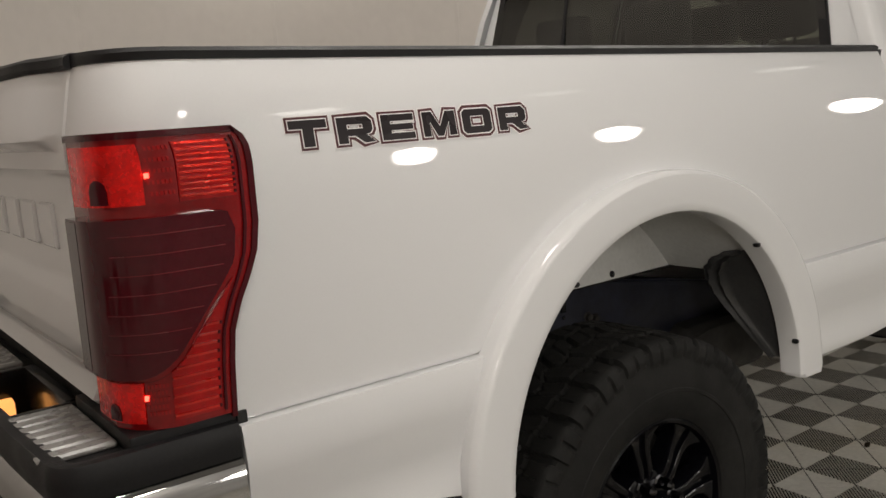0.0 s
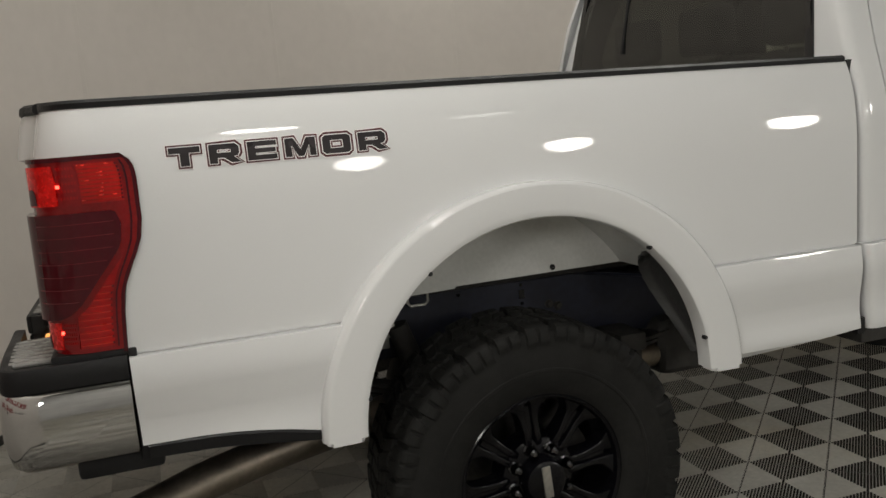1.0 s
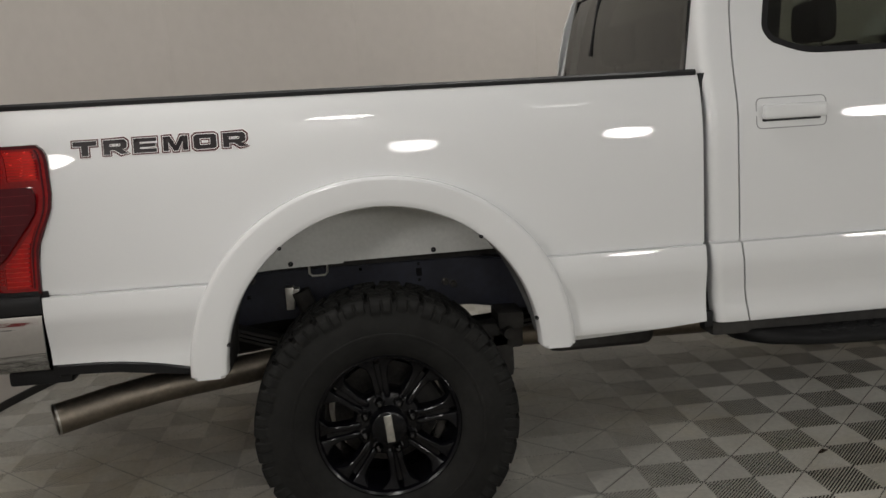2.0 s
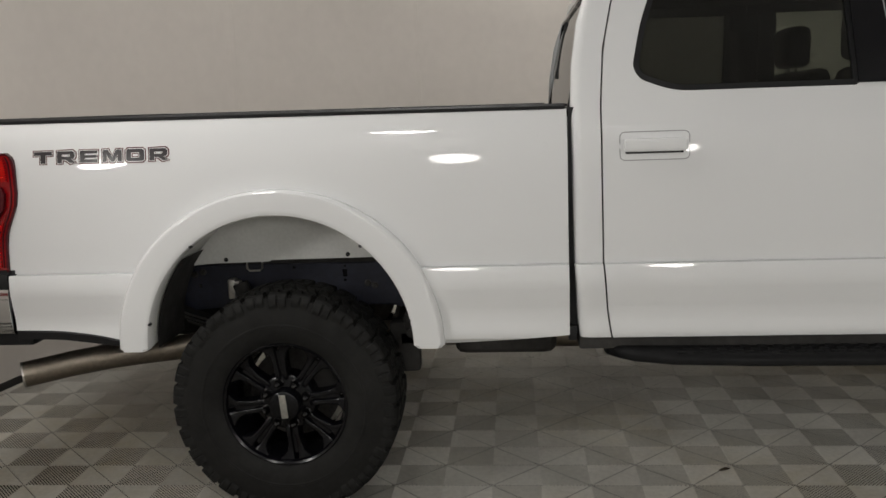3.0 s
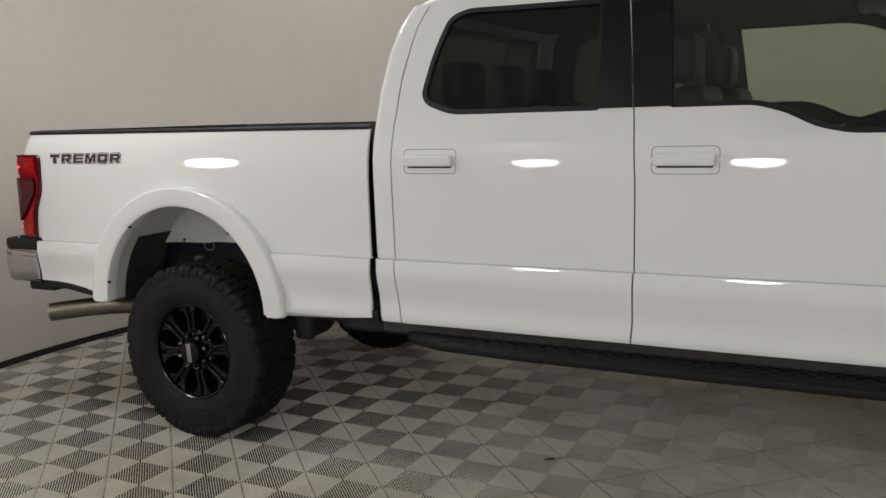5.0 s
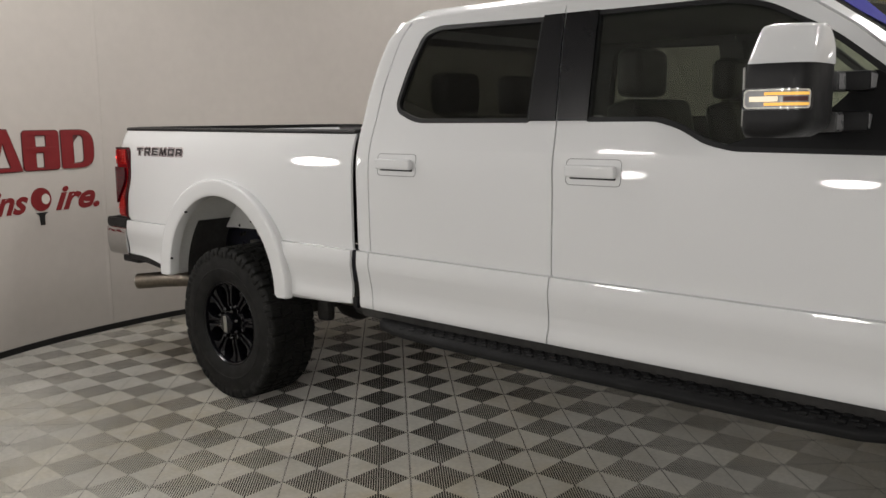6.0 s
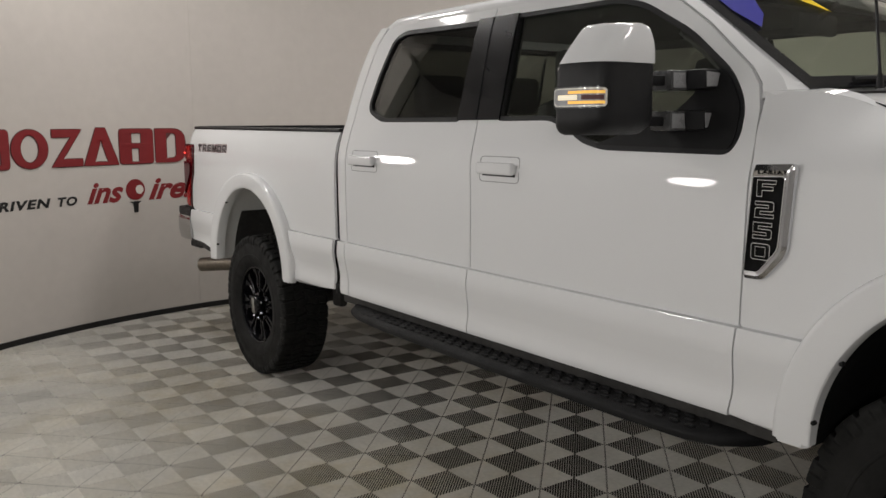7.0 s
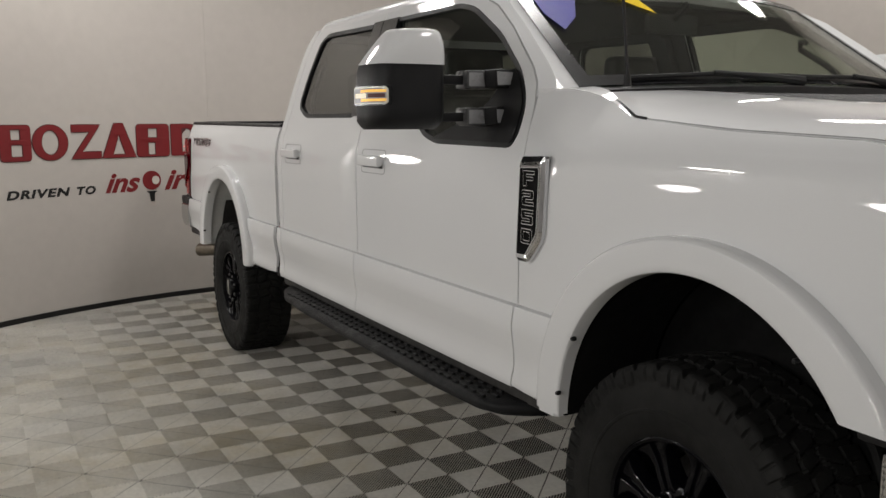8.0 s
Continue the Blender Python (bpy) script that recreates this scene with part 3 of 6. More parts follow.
def tail_lamp(far):
    def done(name, bm, mat, parent, label=""):
        if far:
            mirror_over(bm)
        return part(name, bm, mat, parent, label)

    bm = bmesh.new()
    lamp_zone(bm, 0.0, 1.0, 0.972, 1.402, 0.0, 26, 30, depth=0.05)
    lamp = done("tail_lamp", bm, RED_FRAME, truck, "red tail lamp with a smoked middle lens")
    bm = bmesh.new()                                                  # dark gasket round the lens
    lamp_zone(bm, -0.012, 0.016, 0.966, 1.406, 0.004, 2, 30, depth=0.02)
    lamp_zone(bm, 0.045, 0.058, 0.98, 1.392, 0.0045, 2, 30, depth=0.02)
    lamp_zone(bm, 0.0, 1.0, 1.396, 1.406, 0.004, 20, 2, depth=0.02)
    done("lamp_gasket", bm, RED_DARK, lamp, "dark red lamp edge")
    bm = bmesh.new()                                                  # smoked middle
    lamp_zone(bm, 0.115, 0.985, 1.052, 1.284, 0.016, 30, 16, depth=0.02, bottom=lambda s: 1.052 + 0.150 * max(0.0, (0.52 - s) / 0.405) ** 2.6,
              top=lambda s: 1.284 - 0.03 * max(0.0, (0.16 - s) / 0.045) ** 2)
    done("middle_lens", bm, RED_DARK, lamp, "smoked dark red middle lens")
    for z in linspace(1.09, 1.26, 7):
        bm = bmesh.new()
        s0 = max(0.16, 0.52 - 0.405 * (max(z - 1.052, 0) / 0.150) ** 0.385 + 0.03)
        lamp_zone(bm, s0, 0.62, z, z + 0.0014, 0.0166, 12, 1, depth=0.004)
        done("lens_line", bm, RED_LINE, lamp)
    for z0, z1, cut, name in ((1.302, 1.388, None, "upper_lens"), (0.983, 1.046, lambda s: 1.044 + 0.135 * max(0.0, (0.50 - s) / 0.42) ** 2.6, "lower_lens")):
        bm = bmesh.new()
        lamp_zone(bm, 0.08, 0.335, z0, z1, 0.004, 10, 6, depth=0.01, top=cut)
        done(name, bm, RED_LENS, lamp, "ribbed red lens")
        bm = bmesh.new()
        lamp_zone(bm, 0.34, 0.47, z0, z1, 0.004, 8, 6, depth=0.01, top=cut)
        dim = done("lens_field", bm, RED_FRAME, lamp, "dark red lens with small pressed cells")
        for i in range(6):
            for j in range(5):
                bm = bmesh.new()
                sc, zc = 0.352 + 0.018 * i + (0.009 if j % 2 else 0), z0 + 0.012 + (z1 - z0 - 0.022) * j / 4
                lamp_zone(bm, sc, sc + 0.010, zc, zc + 0.006, 0.0062, 2, 2, depth=0.003)
                done("lens_cell", bm, RED_LENS, dim)
        bm = bmesh.new()
        lamp_zone(bm, 0.475, 0.93, z0, z1, 0.005, 16, 6, depth=0.01, top=cut)
        bowl = done("reflector_bowl", bm, RED_BRIGHT, lamp, "bright red reflector bowl")
        bm = bmesh.new()
        half = (z1 - z0) * 0.45
        lamp_zone(bm, 0.62, 0.71, z0 + 0.003, z0 + half, 0.0066, 10, 4, depth=0.01, top=lambda q, z0=z0, half=half: z0 + half * (0.5 + 0.5 * math.sqrt(max(1 - ((q - 0.665) / 0.0455) ** 2, 0))))
        done("bulb_shadow", bm, RED_DARK, bowl)
        top = z1 - 0.004 if cut is None else 1.115
        for z in linspace(z0 + 0.006, top, 10):
            bm = bmesh.new()
            hi = z if cut is None else min(z, 1.25)
            s1 = 0.33 if cut is None or z < 1.05 else min(0.33, 0.50 - 0.42 * ((z - 1.044) / 0.135) ** 0.385 - 0.01)
            if s1 < 0.12:
                continue
            lamp_zone(bm, 0.095, s1, z, z + 0.0030, 0.0075, 5, 1, depth=0.006)
            done("lens_rib", bm, RED_RIB if cut else AMBER_RIB, lamp)
            bm = bmesh.new()
            lamp_zone(bm, 0.082, 0.092, z - 0.001, z + 0.0035, 0.0085, 2, 1, depth=0.006)
            done("rib_end", bm, RED_DARK, lamp)
    for z in (1.343, 1.022):
        bm = bmesh.new()
        lamp_zone(bm, 0.452, 0.470, z - 0.0035, z + 0.0035, 0.008, 3, 2, depth=0.006)
        done("bulb", bm, RED_GLOW, lamp, "small lit red bulb")
    bm = bmesh.new()
    lamp_zone(bm, 0.83, 0.985, 1.056, 1.280, 0.0166, 6, 6, depth=0.01)
    done("reverse_lens", bm, SMOKE, lamp, "smoky grey reversing lens")


tail_lamp(False)
tail_lamp(True)


def rear_bumper():
    bumper = empty("rear_bumper", truck)
    bumper["label"] = "chrome rear bumper with black step pads"
    # chrome shell swept across the tail, rounded at the corners
    path = [(-1.012, -0.012), (-1.10, -0.012), (-1.19, -0.012)]
    for k in range(9):
        t = math.pi / 2 * k / 8
        path.append((-1.232 - 0.043 * math.sin(t), 0.031 - 0.043 * math.cos(t)))
    path += [(-1.281, 0.12), (-1.287, 0.22), (-1.291, 0.33), (-1.296, 0.455)]
    right = path
    left = [(x, WIDE - y) for x, y in reversed(path)]
    for name, pp in (("chrome_corner", right), ("chrome_corner", left)):
        bm = bmesh.new()
        prof = [(0.0, 0.905), (-0.012, 0.893), (-0.016, 0.85), (-0.015, 0.79), (-0.004, 0.735), (0.012, 0.722), (0.03, 0.722), (0.03, 0.905)]
        rings = []
        for i, (x, y) in enumerate(pp):
            a, b = Vector(pp[max(i - 1, 0)]), Vector(pp[min(i + 1, len(pp) - 1)])
            d = (b - a).normalized()
            nrm = Vector((-d.y, d.x)) if name and pp is right else Vector((-d.y, d.x))
            nrm = Vector((d.y, -d.x))
            if nrm.dot(Vector((x + 0.9, y - 1.0))) < 0:
                nrm = -nrm
            rings.append([bm.verts.new((x - nrm.x * o, y - nrm.y * o, z)) for o, z in prof])
        m = len(prof)
        for a, b in zip(rings, rings[1:]):
            for k in range(m):
                bm.faces.new((a[k], a[(k + 1) % m], b[(k + 1) % m], b[k]))
        bm.faces.new(rings[0]), bm.faces.new(rings[-1])
        part(name, bm, CHROME, bumper, "polished chrome bumper corner", sharp=45)
        # black pad along the top of the corner
        bm = bmesh.new()
        prof = [(0.004, 0.902), (-0.006, 0.904), (-0.009, 0.925), (-0.007, 0.950), (-0.002, 0.957), (0.006, 0.958), (0.022, 0.956), (0.024, 0.902)]
        rings = []
        for i, (x, y) in enumerate(pp):
            a, b = Vector(pp[max(i - 1, 0)]), Vector(pp[min(i + 1, len(pp) - 1)])
            d = (b - a).normalized()
            nrm = Vector((d.y, -d.x))
            if nrm.dot(Vector((x + 0.9, y - 1.0))) < 0:
                nrm = -nrm
            rings.append([bm.verts.new((x - nrm.x * o, y - nrm.y * o, z)) for o, z in prof])
        m = len(prof)
        for a, b in zip(rings, rings[1:]):
            for k in range(m):
                bm.faces.new((a[k], a[(k + 1) % m], b[(k + 1) % m], b[k]))
        bm.faces.new(rings[0]), bm.faces.new(rings[-1])
        part("bumper_pad", bm, BLACK_TRIM, bumper, "black plastic bumper top pad", sharp=45)
    # ribbed step surfaces
    for y0, y1 in ((0.022, 0.33), (0.66, WIDE - 0.66), (WIDE - 0.33, WIDE - 0.022)):
        bm = bmesh.new()
        add_box(bm, -1.262, -1.150, y0, y1, 0.915, 0.946, 0.004)
        pad = part("step_pad", bm, BLACK_TRIM, bumper, "black step pad with grey ribs")
        k = 0
        while y0 + 0.034 + k * 0.0365 < y1 - 0.03:
            y = y0 + 0.034 + k * 0.0365
            bm = bmesh.new()
            add_box(bm, -1.284, -1.172, y, y + 0.031, 0.945, 0.957, 0.004, 1)
            part("pad_rib", bm, PAD_LIGHT, pad, "light grey step slat")
            k += 1
    for y0, y1 in ((0.335, 0.655), (WIDE - 0.655, WIDE - 0.335)):
        bm = bmesh.new()
        add_box(bm, -1.285, -1.16, y0 - 0.02, y1 + 0.02, 0.80, 0.845, 0.008)
        add_box(bm, -1.18, -1.155, y0, y1, 0.84, 0.955, 0.006)
        add_box(bm, -1.285, -1.16, y0 - 0.016, y0, 0.84, 0.953, 0.004)
        add_box(bm, -1.285, -1.16, y1, y1 + 0.016, 0.84, 0.953, 0.004)
        part("bumper_recess", bm, GLOSS_BLACK, bumper, "black recess in the bumper")
    bm = bmesh.new()
    add_box(bm, -1.296, -1.255, 0.455, WIDE - 0.455, 0.735, 0.90, 0.012, 3)
    part("chrome_centre", bm, CHROME, bumper, "polished chrome bumper middle")
    bm = bmesh.new()
    add_box(bm, -1.298, -1.262, 0.66, WIDE - 0.66, 0.90, 0.955, 0.01, 2)
    part("bumper_pad", bm, BLACK_TRIM, bumper, "black plastic bumper top pad")
    bm = bmesh.new()
    add_box(bm, -1.14, -0.95, 0.03, WIDE - 0.03, 0.72, 0.96, 0.01)
    part("bumper_bracket", bm, UNDER, bumper)
    for y in (0.004, WIDE - 0.3):
        bm = bmesh.new()
        add_box(bm, -1.17, -0.995, y, y + 0.296, 0.90, 0.972, 0.006)
        part("bumper_filler", bm, BLACK_TRIM, bumper)
    bm = bmesh.new()
    add_box(bm, -1.008, -0.990, -0.002, 0.05, 0.70, 0.97, 0.004)
    part("bumper_edge", bm, BLACK_TRIM, bumper)
    bm = bmesh.new()
    add_box(bm, -1.15, -0.96, 0.02, 0.14, 0.672, 0.724, 0.014)
    part("lower_valance", bm, BLACK_TRIM, bumper)
    bm = bmesh.new()
    add_box(bm, -1.25, -1.21, 0.62, 0.652, 0.862, 0.90, 0.006)
    part("plate_lamp", bm, WARM_BULB, bumper, "small lit plate lamp")


rear_bumper()


# ---- cab ----
REAR_DOOR_X = [(0.66, 1.222), (0.70, 1.212), (0.78, 1.201), (0.95, 1.188), (1.3, 1.184), (1.5, 1.184), (1.7, 1.198), (1.9, 1.240), (2.0, 1.29)]
MID_X = [(0.66, 2.186), (0.75, 2.193), (0.95, 2.198), (1.28, 2.201), (1.45, 2.192), (1.55, 2.183), (1.85, 2.145), (2.0, 2.125)]
FRONT_X = [(0.66, 3.450), (0.75, 3.462), (0.95, 3.470), (1.2, 3.476), (1.43, 3.48), (1.50, 3.47), (1.6, 3.45)]
SPLIT = 1.43
GAP = 0.003


def cab_rows(top):
    return sorted({z for z, _ in CAB_Y if z <= top} | {0.80, 0.865, 1.05, 1.2, top})


def door_lower(name, xa, xb, zb, far, label, bottom=0.682):
    bm = bmesh.new()

    def p(u, z):
        zz = max(z, bottom)
        a, b = lerp_table(xa, zz) + GAP, lerp_table(xb, zz) - GAP
        return (a + (b - a) * u, cab_y(zz), zz)

    skin(bm, linspace(0, 1, 14), cab_rows(SPLIT), p)
    thicken(bm, 0.03)
    return bm


def frame_part(loops, far, thick=0.03, out=0.0):
    bm = bmesh.new()
    add_plate(bm, loops, lambda u, v, w: Vector((u, cab_y(v) + w - out, v)), thick)
    if far:
        mirror_over(bm)
    return bm


ROOF_EDGE = [(1.20, 1.995), (1.32, 2.010), (2.2, 2.014), (2.8, 2.002), (3.0, 1.985)]
R_WIN = rounded([(1.312, 1.632), (1.332, 1.598), (1.44, 1.557), (2.045, 1.5555), (2.03, 1.945), (1.47, 1.955), (1.40, 1.93), (1.345, 1.79)],
                [0.02, 0.02, 0.05, 0.006, 0.006, 0.06, 0.05, 0.1])
F_WIN_OUT = rounded([(2.32, 1.556), (2.60, 1.556), (2.70, 1.528), (2.80, 1.477), (2.90, 1.456), (3.392, 1.452), (3.412, 1.50), (3.405, 1.585), (3.345, 1.675), (3.16, 1.81), (2.93, 1.925),
                     (2.80, 1.95), (2.285, 1.952)], [0.006, 0.03, 0.03, 0.03, 0.03, 0.03, 0.02, 0.05, 0.05, 0.05, 0.06, 0.03, 0.006])


def shift_loop(loop, d):
    """A loop moved outwards by d, roughly, from its own middle line."""
    n = len(loop)
    area = sum(loop[i][0] * loop[(i + 1) % n][1] - loop[(i + 1) % n][0] * loop[i][1] for i in range(n))
    sg = 1 if area > 0 else -1
    out = []
    for i in range(n):
        a, b, c = Vector(loop[i - 1]), Vector(loop[i]), Vector(loop[(i + 1) % n])
        t1, t2 = (b - a), (c - b)
        if t1.length < 1e-7 or t2.length < 1e-7:
            t1 = t2 = c - a
        t = (t1.normalized() + t2.normalized()).normalized()
        out.append(tuple(b + d * sg * Vector((t.y, -t.x))))
    return out


def seal_part(outer, inner, thick, out):
    bm = bmesh.new()
    add_ring(bm, outer, inner, lambda u, v, w: Vector((u, cab_y(v) + w - out, v)), thick)
    return bm


def door_handle(x0, x1, far, parent):
    # grey ring draws the shaded edge of the pressed hollow
    bm = bmesh.new()
    box = rounded([(x0 - 0.008, 1.310), (x1 + 0.008, 1.310), (x1 + 0.008, 1.410), (x0 - 0.008, 1.410)], 0.022, 5)
    add_ring(bm, box, shift_loop(box, -0.0032), lambda u, v, w: Vector((u, cab_y(v) - 0.0012 + w, v)), 0.002)
    if far:
        mirror_over(bm)
    part("cup_shade_ring", bm, SATIN, parent)
    bm = bmesh.new()
    add_box(bm, x0 + 0.004, x1 - 0.004, -0.031, -0.006, 1.341, 1.387, 0.0115, 4)
    add_box(bm, x0 + 0.012, x0 + 0.045, -0.02, 0.004, 1.347, 1.381, 0.006, 2)
    add_box(bm, x1 - 0.05, x1 - 0.008, -0.02, 0.004, 1.347, 1.381, 0.006, 2)
    if far:
        mirror_over(bm)
    part("handle", bm, PAINT, parent, "white painted pull handle")
    # black strip puts the bar's shade on the door skin
    bm = bmesh.new()
    slit = rounded([(x0 + 0.012, 1.3335), (x1 - 0.014, 1.3335), (x1 - 0.014, 1.344), (x0 + 0.012, 1.344)], 0.004, 4)
    add_plate(bm, [slit], lambda u, v, w: Vector((u, cab_y(v) - 0.0018 + w, v)), 0.001)
    if far:
        mirror_over(bm)
    part("handle_shade", bm, BLACK_TRIM, parent, "black strip drawing the shade under the handle")


def cab_side(far):
    def done(name, bm, mat, parent, label=""):
        if far:
            mirror_over(bm)
        return part(name, bm, mat, parent, label)

    edge = lambda table, a, b, n: [(lerp_table(table, z), z) for z in linspace(a, b, n)]
    # rear corner of the cab
    bm = bmesh.new()

    def p(u, z):
        zz = max(z, 0.684)
        a = lerp_table([(0.66, 1.106), (0.75, 1.096), (0.95, 1.087), (1.5, 1.081)], zz)
        b = lerp_table(REAR_DOOR_X, zz) - GAP
        x = a + (b - a) * u
        d = max(0.0, 0.35 - u) / 0.35
        return (x, cab_y(zz) + 0.028 * (1 - math.sqrt(max(0, 1 - d * d))), zz)

    rows = cab_rows(2.0)
    q = lambda u, z: p(u, z) if z <= 1.5 else (lambda a, b: (a + (b - a) * u, cab_y(z) + 0.028 * (1 - math.sqrt(max(0, 1 - (max(0.0, 0.35 - u) / 0.35) ** 2))), z))(
        lerp_table([(1.5, 1.081), (1.65, 1.089), (1.8, 1.112), (1.92, 1.15), (2.0, 1.20)], z), lerp_table(REAR_DOOR_X, z) - GAP)
    skin(bm, [0, 0.03, 0.08, 0.15, 0.25, 0.35, 0.6, 0.8, 1.0], sorted(set(rows + [1.6, 1.65, 1.7, 1.8, 1.85, 1.96])), q)
    thicken(bm, 0.03)
    done("cab_corner", bm, PAINT, truck, "white cab corner pillar")
    # rear door
    door = done("rear_door", door_lower("rear_door", REAR_DOOR_X, MID_X, 0, far, ""), PAINT, truck, "white rear door with privacy glass")
    outline = edge(REAR_DOOR_X, SPLIT, 1.975, 10)
    outline = [(x + GAP, z) for x, z in outline] + [(1.36, 1.998), (1.8, 2.004)] + [(x - GAP, z) for x, z in edge(MID_X, 2.0, SPLIT, 8)]
    outline += [(x, SPLIT) for x in linspace(2.1, 1.25, 8)]
    done("door_frame", frame_part([outline, shift_loop(R_WIN, 0.014) + []], False), PAINT, door)
    done("frame_lining", frame_part([outline, shift_loop(R_WIN, 0.004)], False, 0.012, -0.034), DASH, door, "black inner lining")
    done("window_seal", seal_part(shift_loop(R_WIN, 0.0135), shift_loop(R_WIN, -0.006), 0.02, 0.001), BLACK_TRIM, door, "black rubber window seal")
    done("window_glass", frame_part([shift_loop(R_WIN, -0.004)], False, 0.004, -0.010), TINT, door, "dark privacy glass").visible_shadow = False
    door_handle(1.252, 1.476, far, door)
    # front door
    door = done("front_door", door_lower("front_door", MID_X, FRONT_X, 0, far, ""), PAINT, truck, "white front door with tinted glass")
    outline = [(x + GAP, z) for x, z in edge(MID_X, SPLIT, 2.0, 8)] + [(2.5, 2.004), (2.80, 1.997), (2.93, 1.975), (3.09, 1.917), (3.222, 1.833), (3.405, 1.690), (3.445, 1.64), (3.464, 1.57),
                                                                       (3.474, 1.48), (3.476, SPLIT)]
    outline += [(x, SPLIT) for x in linspace(3.3, 2.3, 8)]
    done("door_frame", frame_part([outline, shift_loop(F_WIN_OUT, 0.012)], False), PAINT, door)
    done("frame_lining", frame_part([outline, shift_loop(F_WIN_OUT, 0.004)], False, 0.012, -0.034), DASH, door, "black inner lining")
    done("window_seal", seal_part(shift_loop(F_WIN_OUT, 0.0115), shift_loop(F_WIN_OUT, -0.006), 0.02, 0.001), BLACK_TRIM, door, "black rubber window seal")
    done("window_glass", frame_part([shift_loop(F_WIN_OUT, -0.004)], False, 0.004, -0.010), TINT_FRONT, door, "tinted door glass").visible_shadow = False
    sail = rounded([(2.86, 1.462), (3.398, 1.456), (3.408, 1.50), (3.402, 1.585), (3.345, 1.67), (3.30, 1.70), (3.18, 1.57), (2.98, 1.50)], [0.02, 0.02, 0.02, 0.03, 0.03, 0.02, 0.05, 0.03])
    done("mirror_sail", frame_part([sail], False, 0.02, 0.006), BOARD_BLACK, door, "black plastic mirror base")
    door_handle(2.266, 2.488, far, door)
    # black strip over the middle pillar
    bm = frame_part([spaced([(2.052, 1.549), (2.179, 1.549), (2.131, 1.965), (2.037, 1.965)], 0.09)], False, 0.01, 0.009)
    done("pillar_trim", bm, GLOSS_BLACK, truck, "gloss black pillar trim")
    bm = frame_part([spaced([(2.187, 1.549), (2.322, 1.549), (2.287, 1.965), (2.140, 1.965)], 0.09)], False, 0.01, 0.009)
    done("pillar_trim", bm, GLOSS_BLACK, truck, "gloss black pillar trim")
    # rocker under the doors
    bm = bmesh.new()
    add_box(bm, 1.10, 3.60, 0.02, 0.14, 0.63, 0.70, 0.015)
    done("rocker", bm, UNDER, truck)
    bm = bmesh.new()
    add_box(bm, 1.062, 1.092, -0.004, 0.03, 0.672, 0.725, 0.005)
    done("rubber_tab", bm, BLACK_TRIM, truck, "small black rubber tab")
    # dark jamb behind the gaps
    for x0, x1, y0, z1 in ((1.072, 1.125, 0.045, 1.50), (1.16, 1.22, 0.034, 1.42), (2.15, 2.23, 0.034, 1.42), (3.44, 3.52, 0.034, 1.42)):
        bm = bmesh.new()
        add_box(bm, x0, x1, y0, 0.06, 0.685, z1)
        done("door_jamb", bm, BLACK_TRIM, truck)


cab_side(False)
cab_side(True)


def strip(bm, left, right, thick):
    a = [bm.verts.new(p) for p in left]
    b = [bm.verts.new(p) for p in right]
    c = [bm.verts.new(Vector(p) + Vector(thick)) for p in left]
    d = [bm.verts.new(Vector(p) + Vector(thick)) for p in right]
    for i in range(len(left) - 1):
        bm.faces.new((a[i], a[i + 1], b[i + 1], b[i])), bm.faces.new((c[i], d[i], d[i + 1], c[i + 1]))
        bm.faces.new((a[i], c[i], c[i + 1], a[i + 1])), bm.faces.new((b[i], b[i + 1], d[i + 1], d[i]))
    bm.faces.new((a[0], b[0], d[0], c[0])), bm.faces.new((a[-1], c[-1], d[-1], b[-1]))


# ---- front fender, bonnet, roof, windscreen ----
FARC = 4.222                              # centre of the front arch
FEN_TOP = [(3.47, 1.622), (3.60, 1.618), (3.68, 1.602), (3.885, 1.531), (4.24, 1.500), (4.60, 1.484), (4.90, 1.44), (5.05, 1.38)]


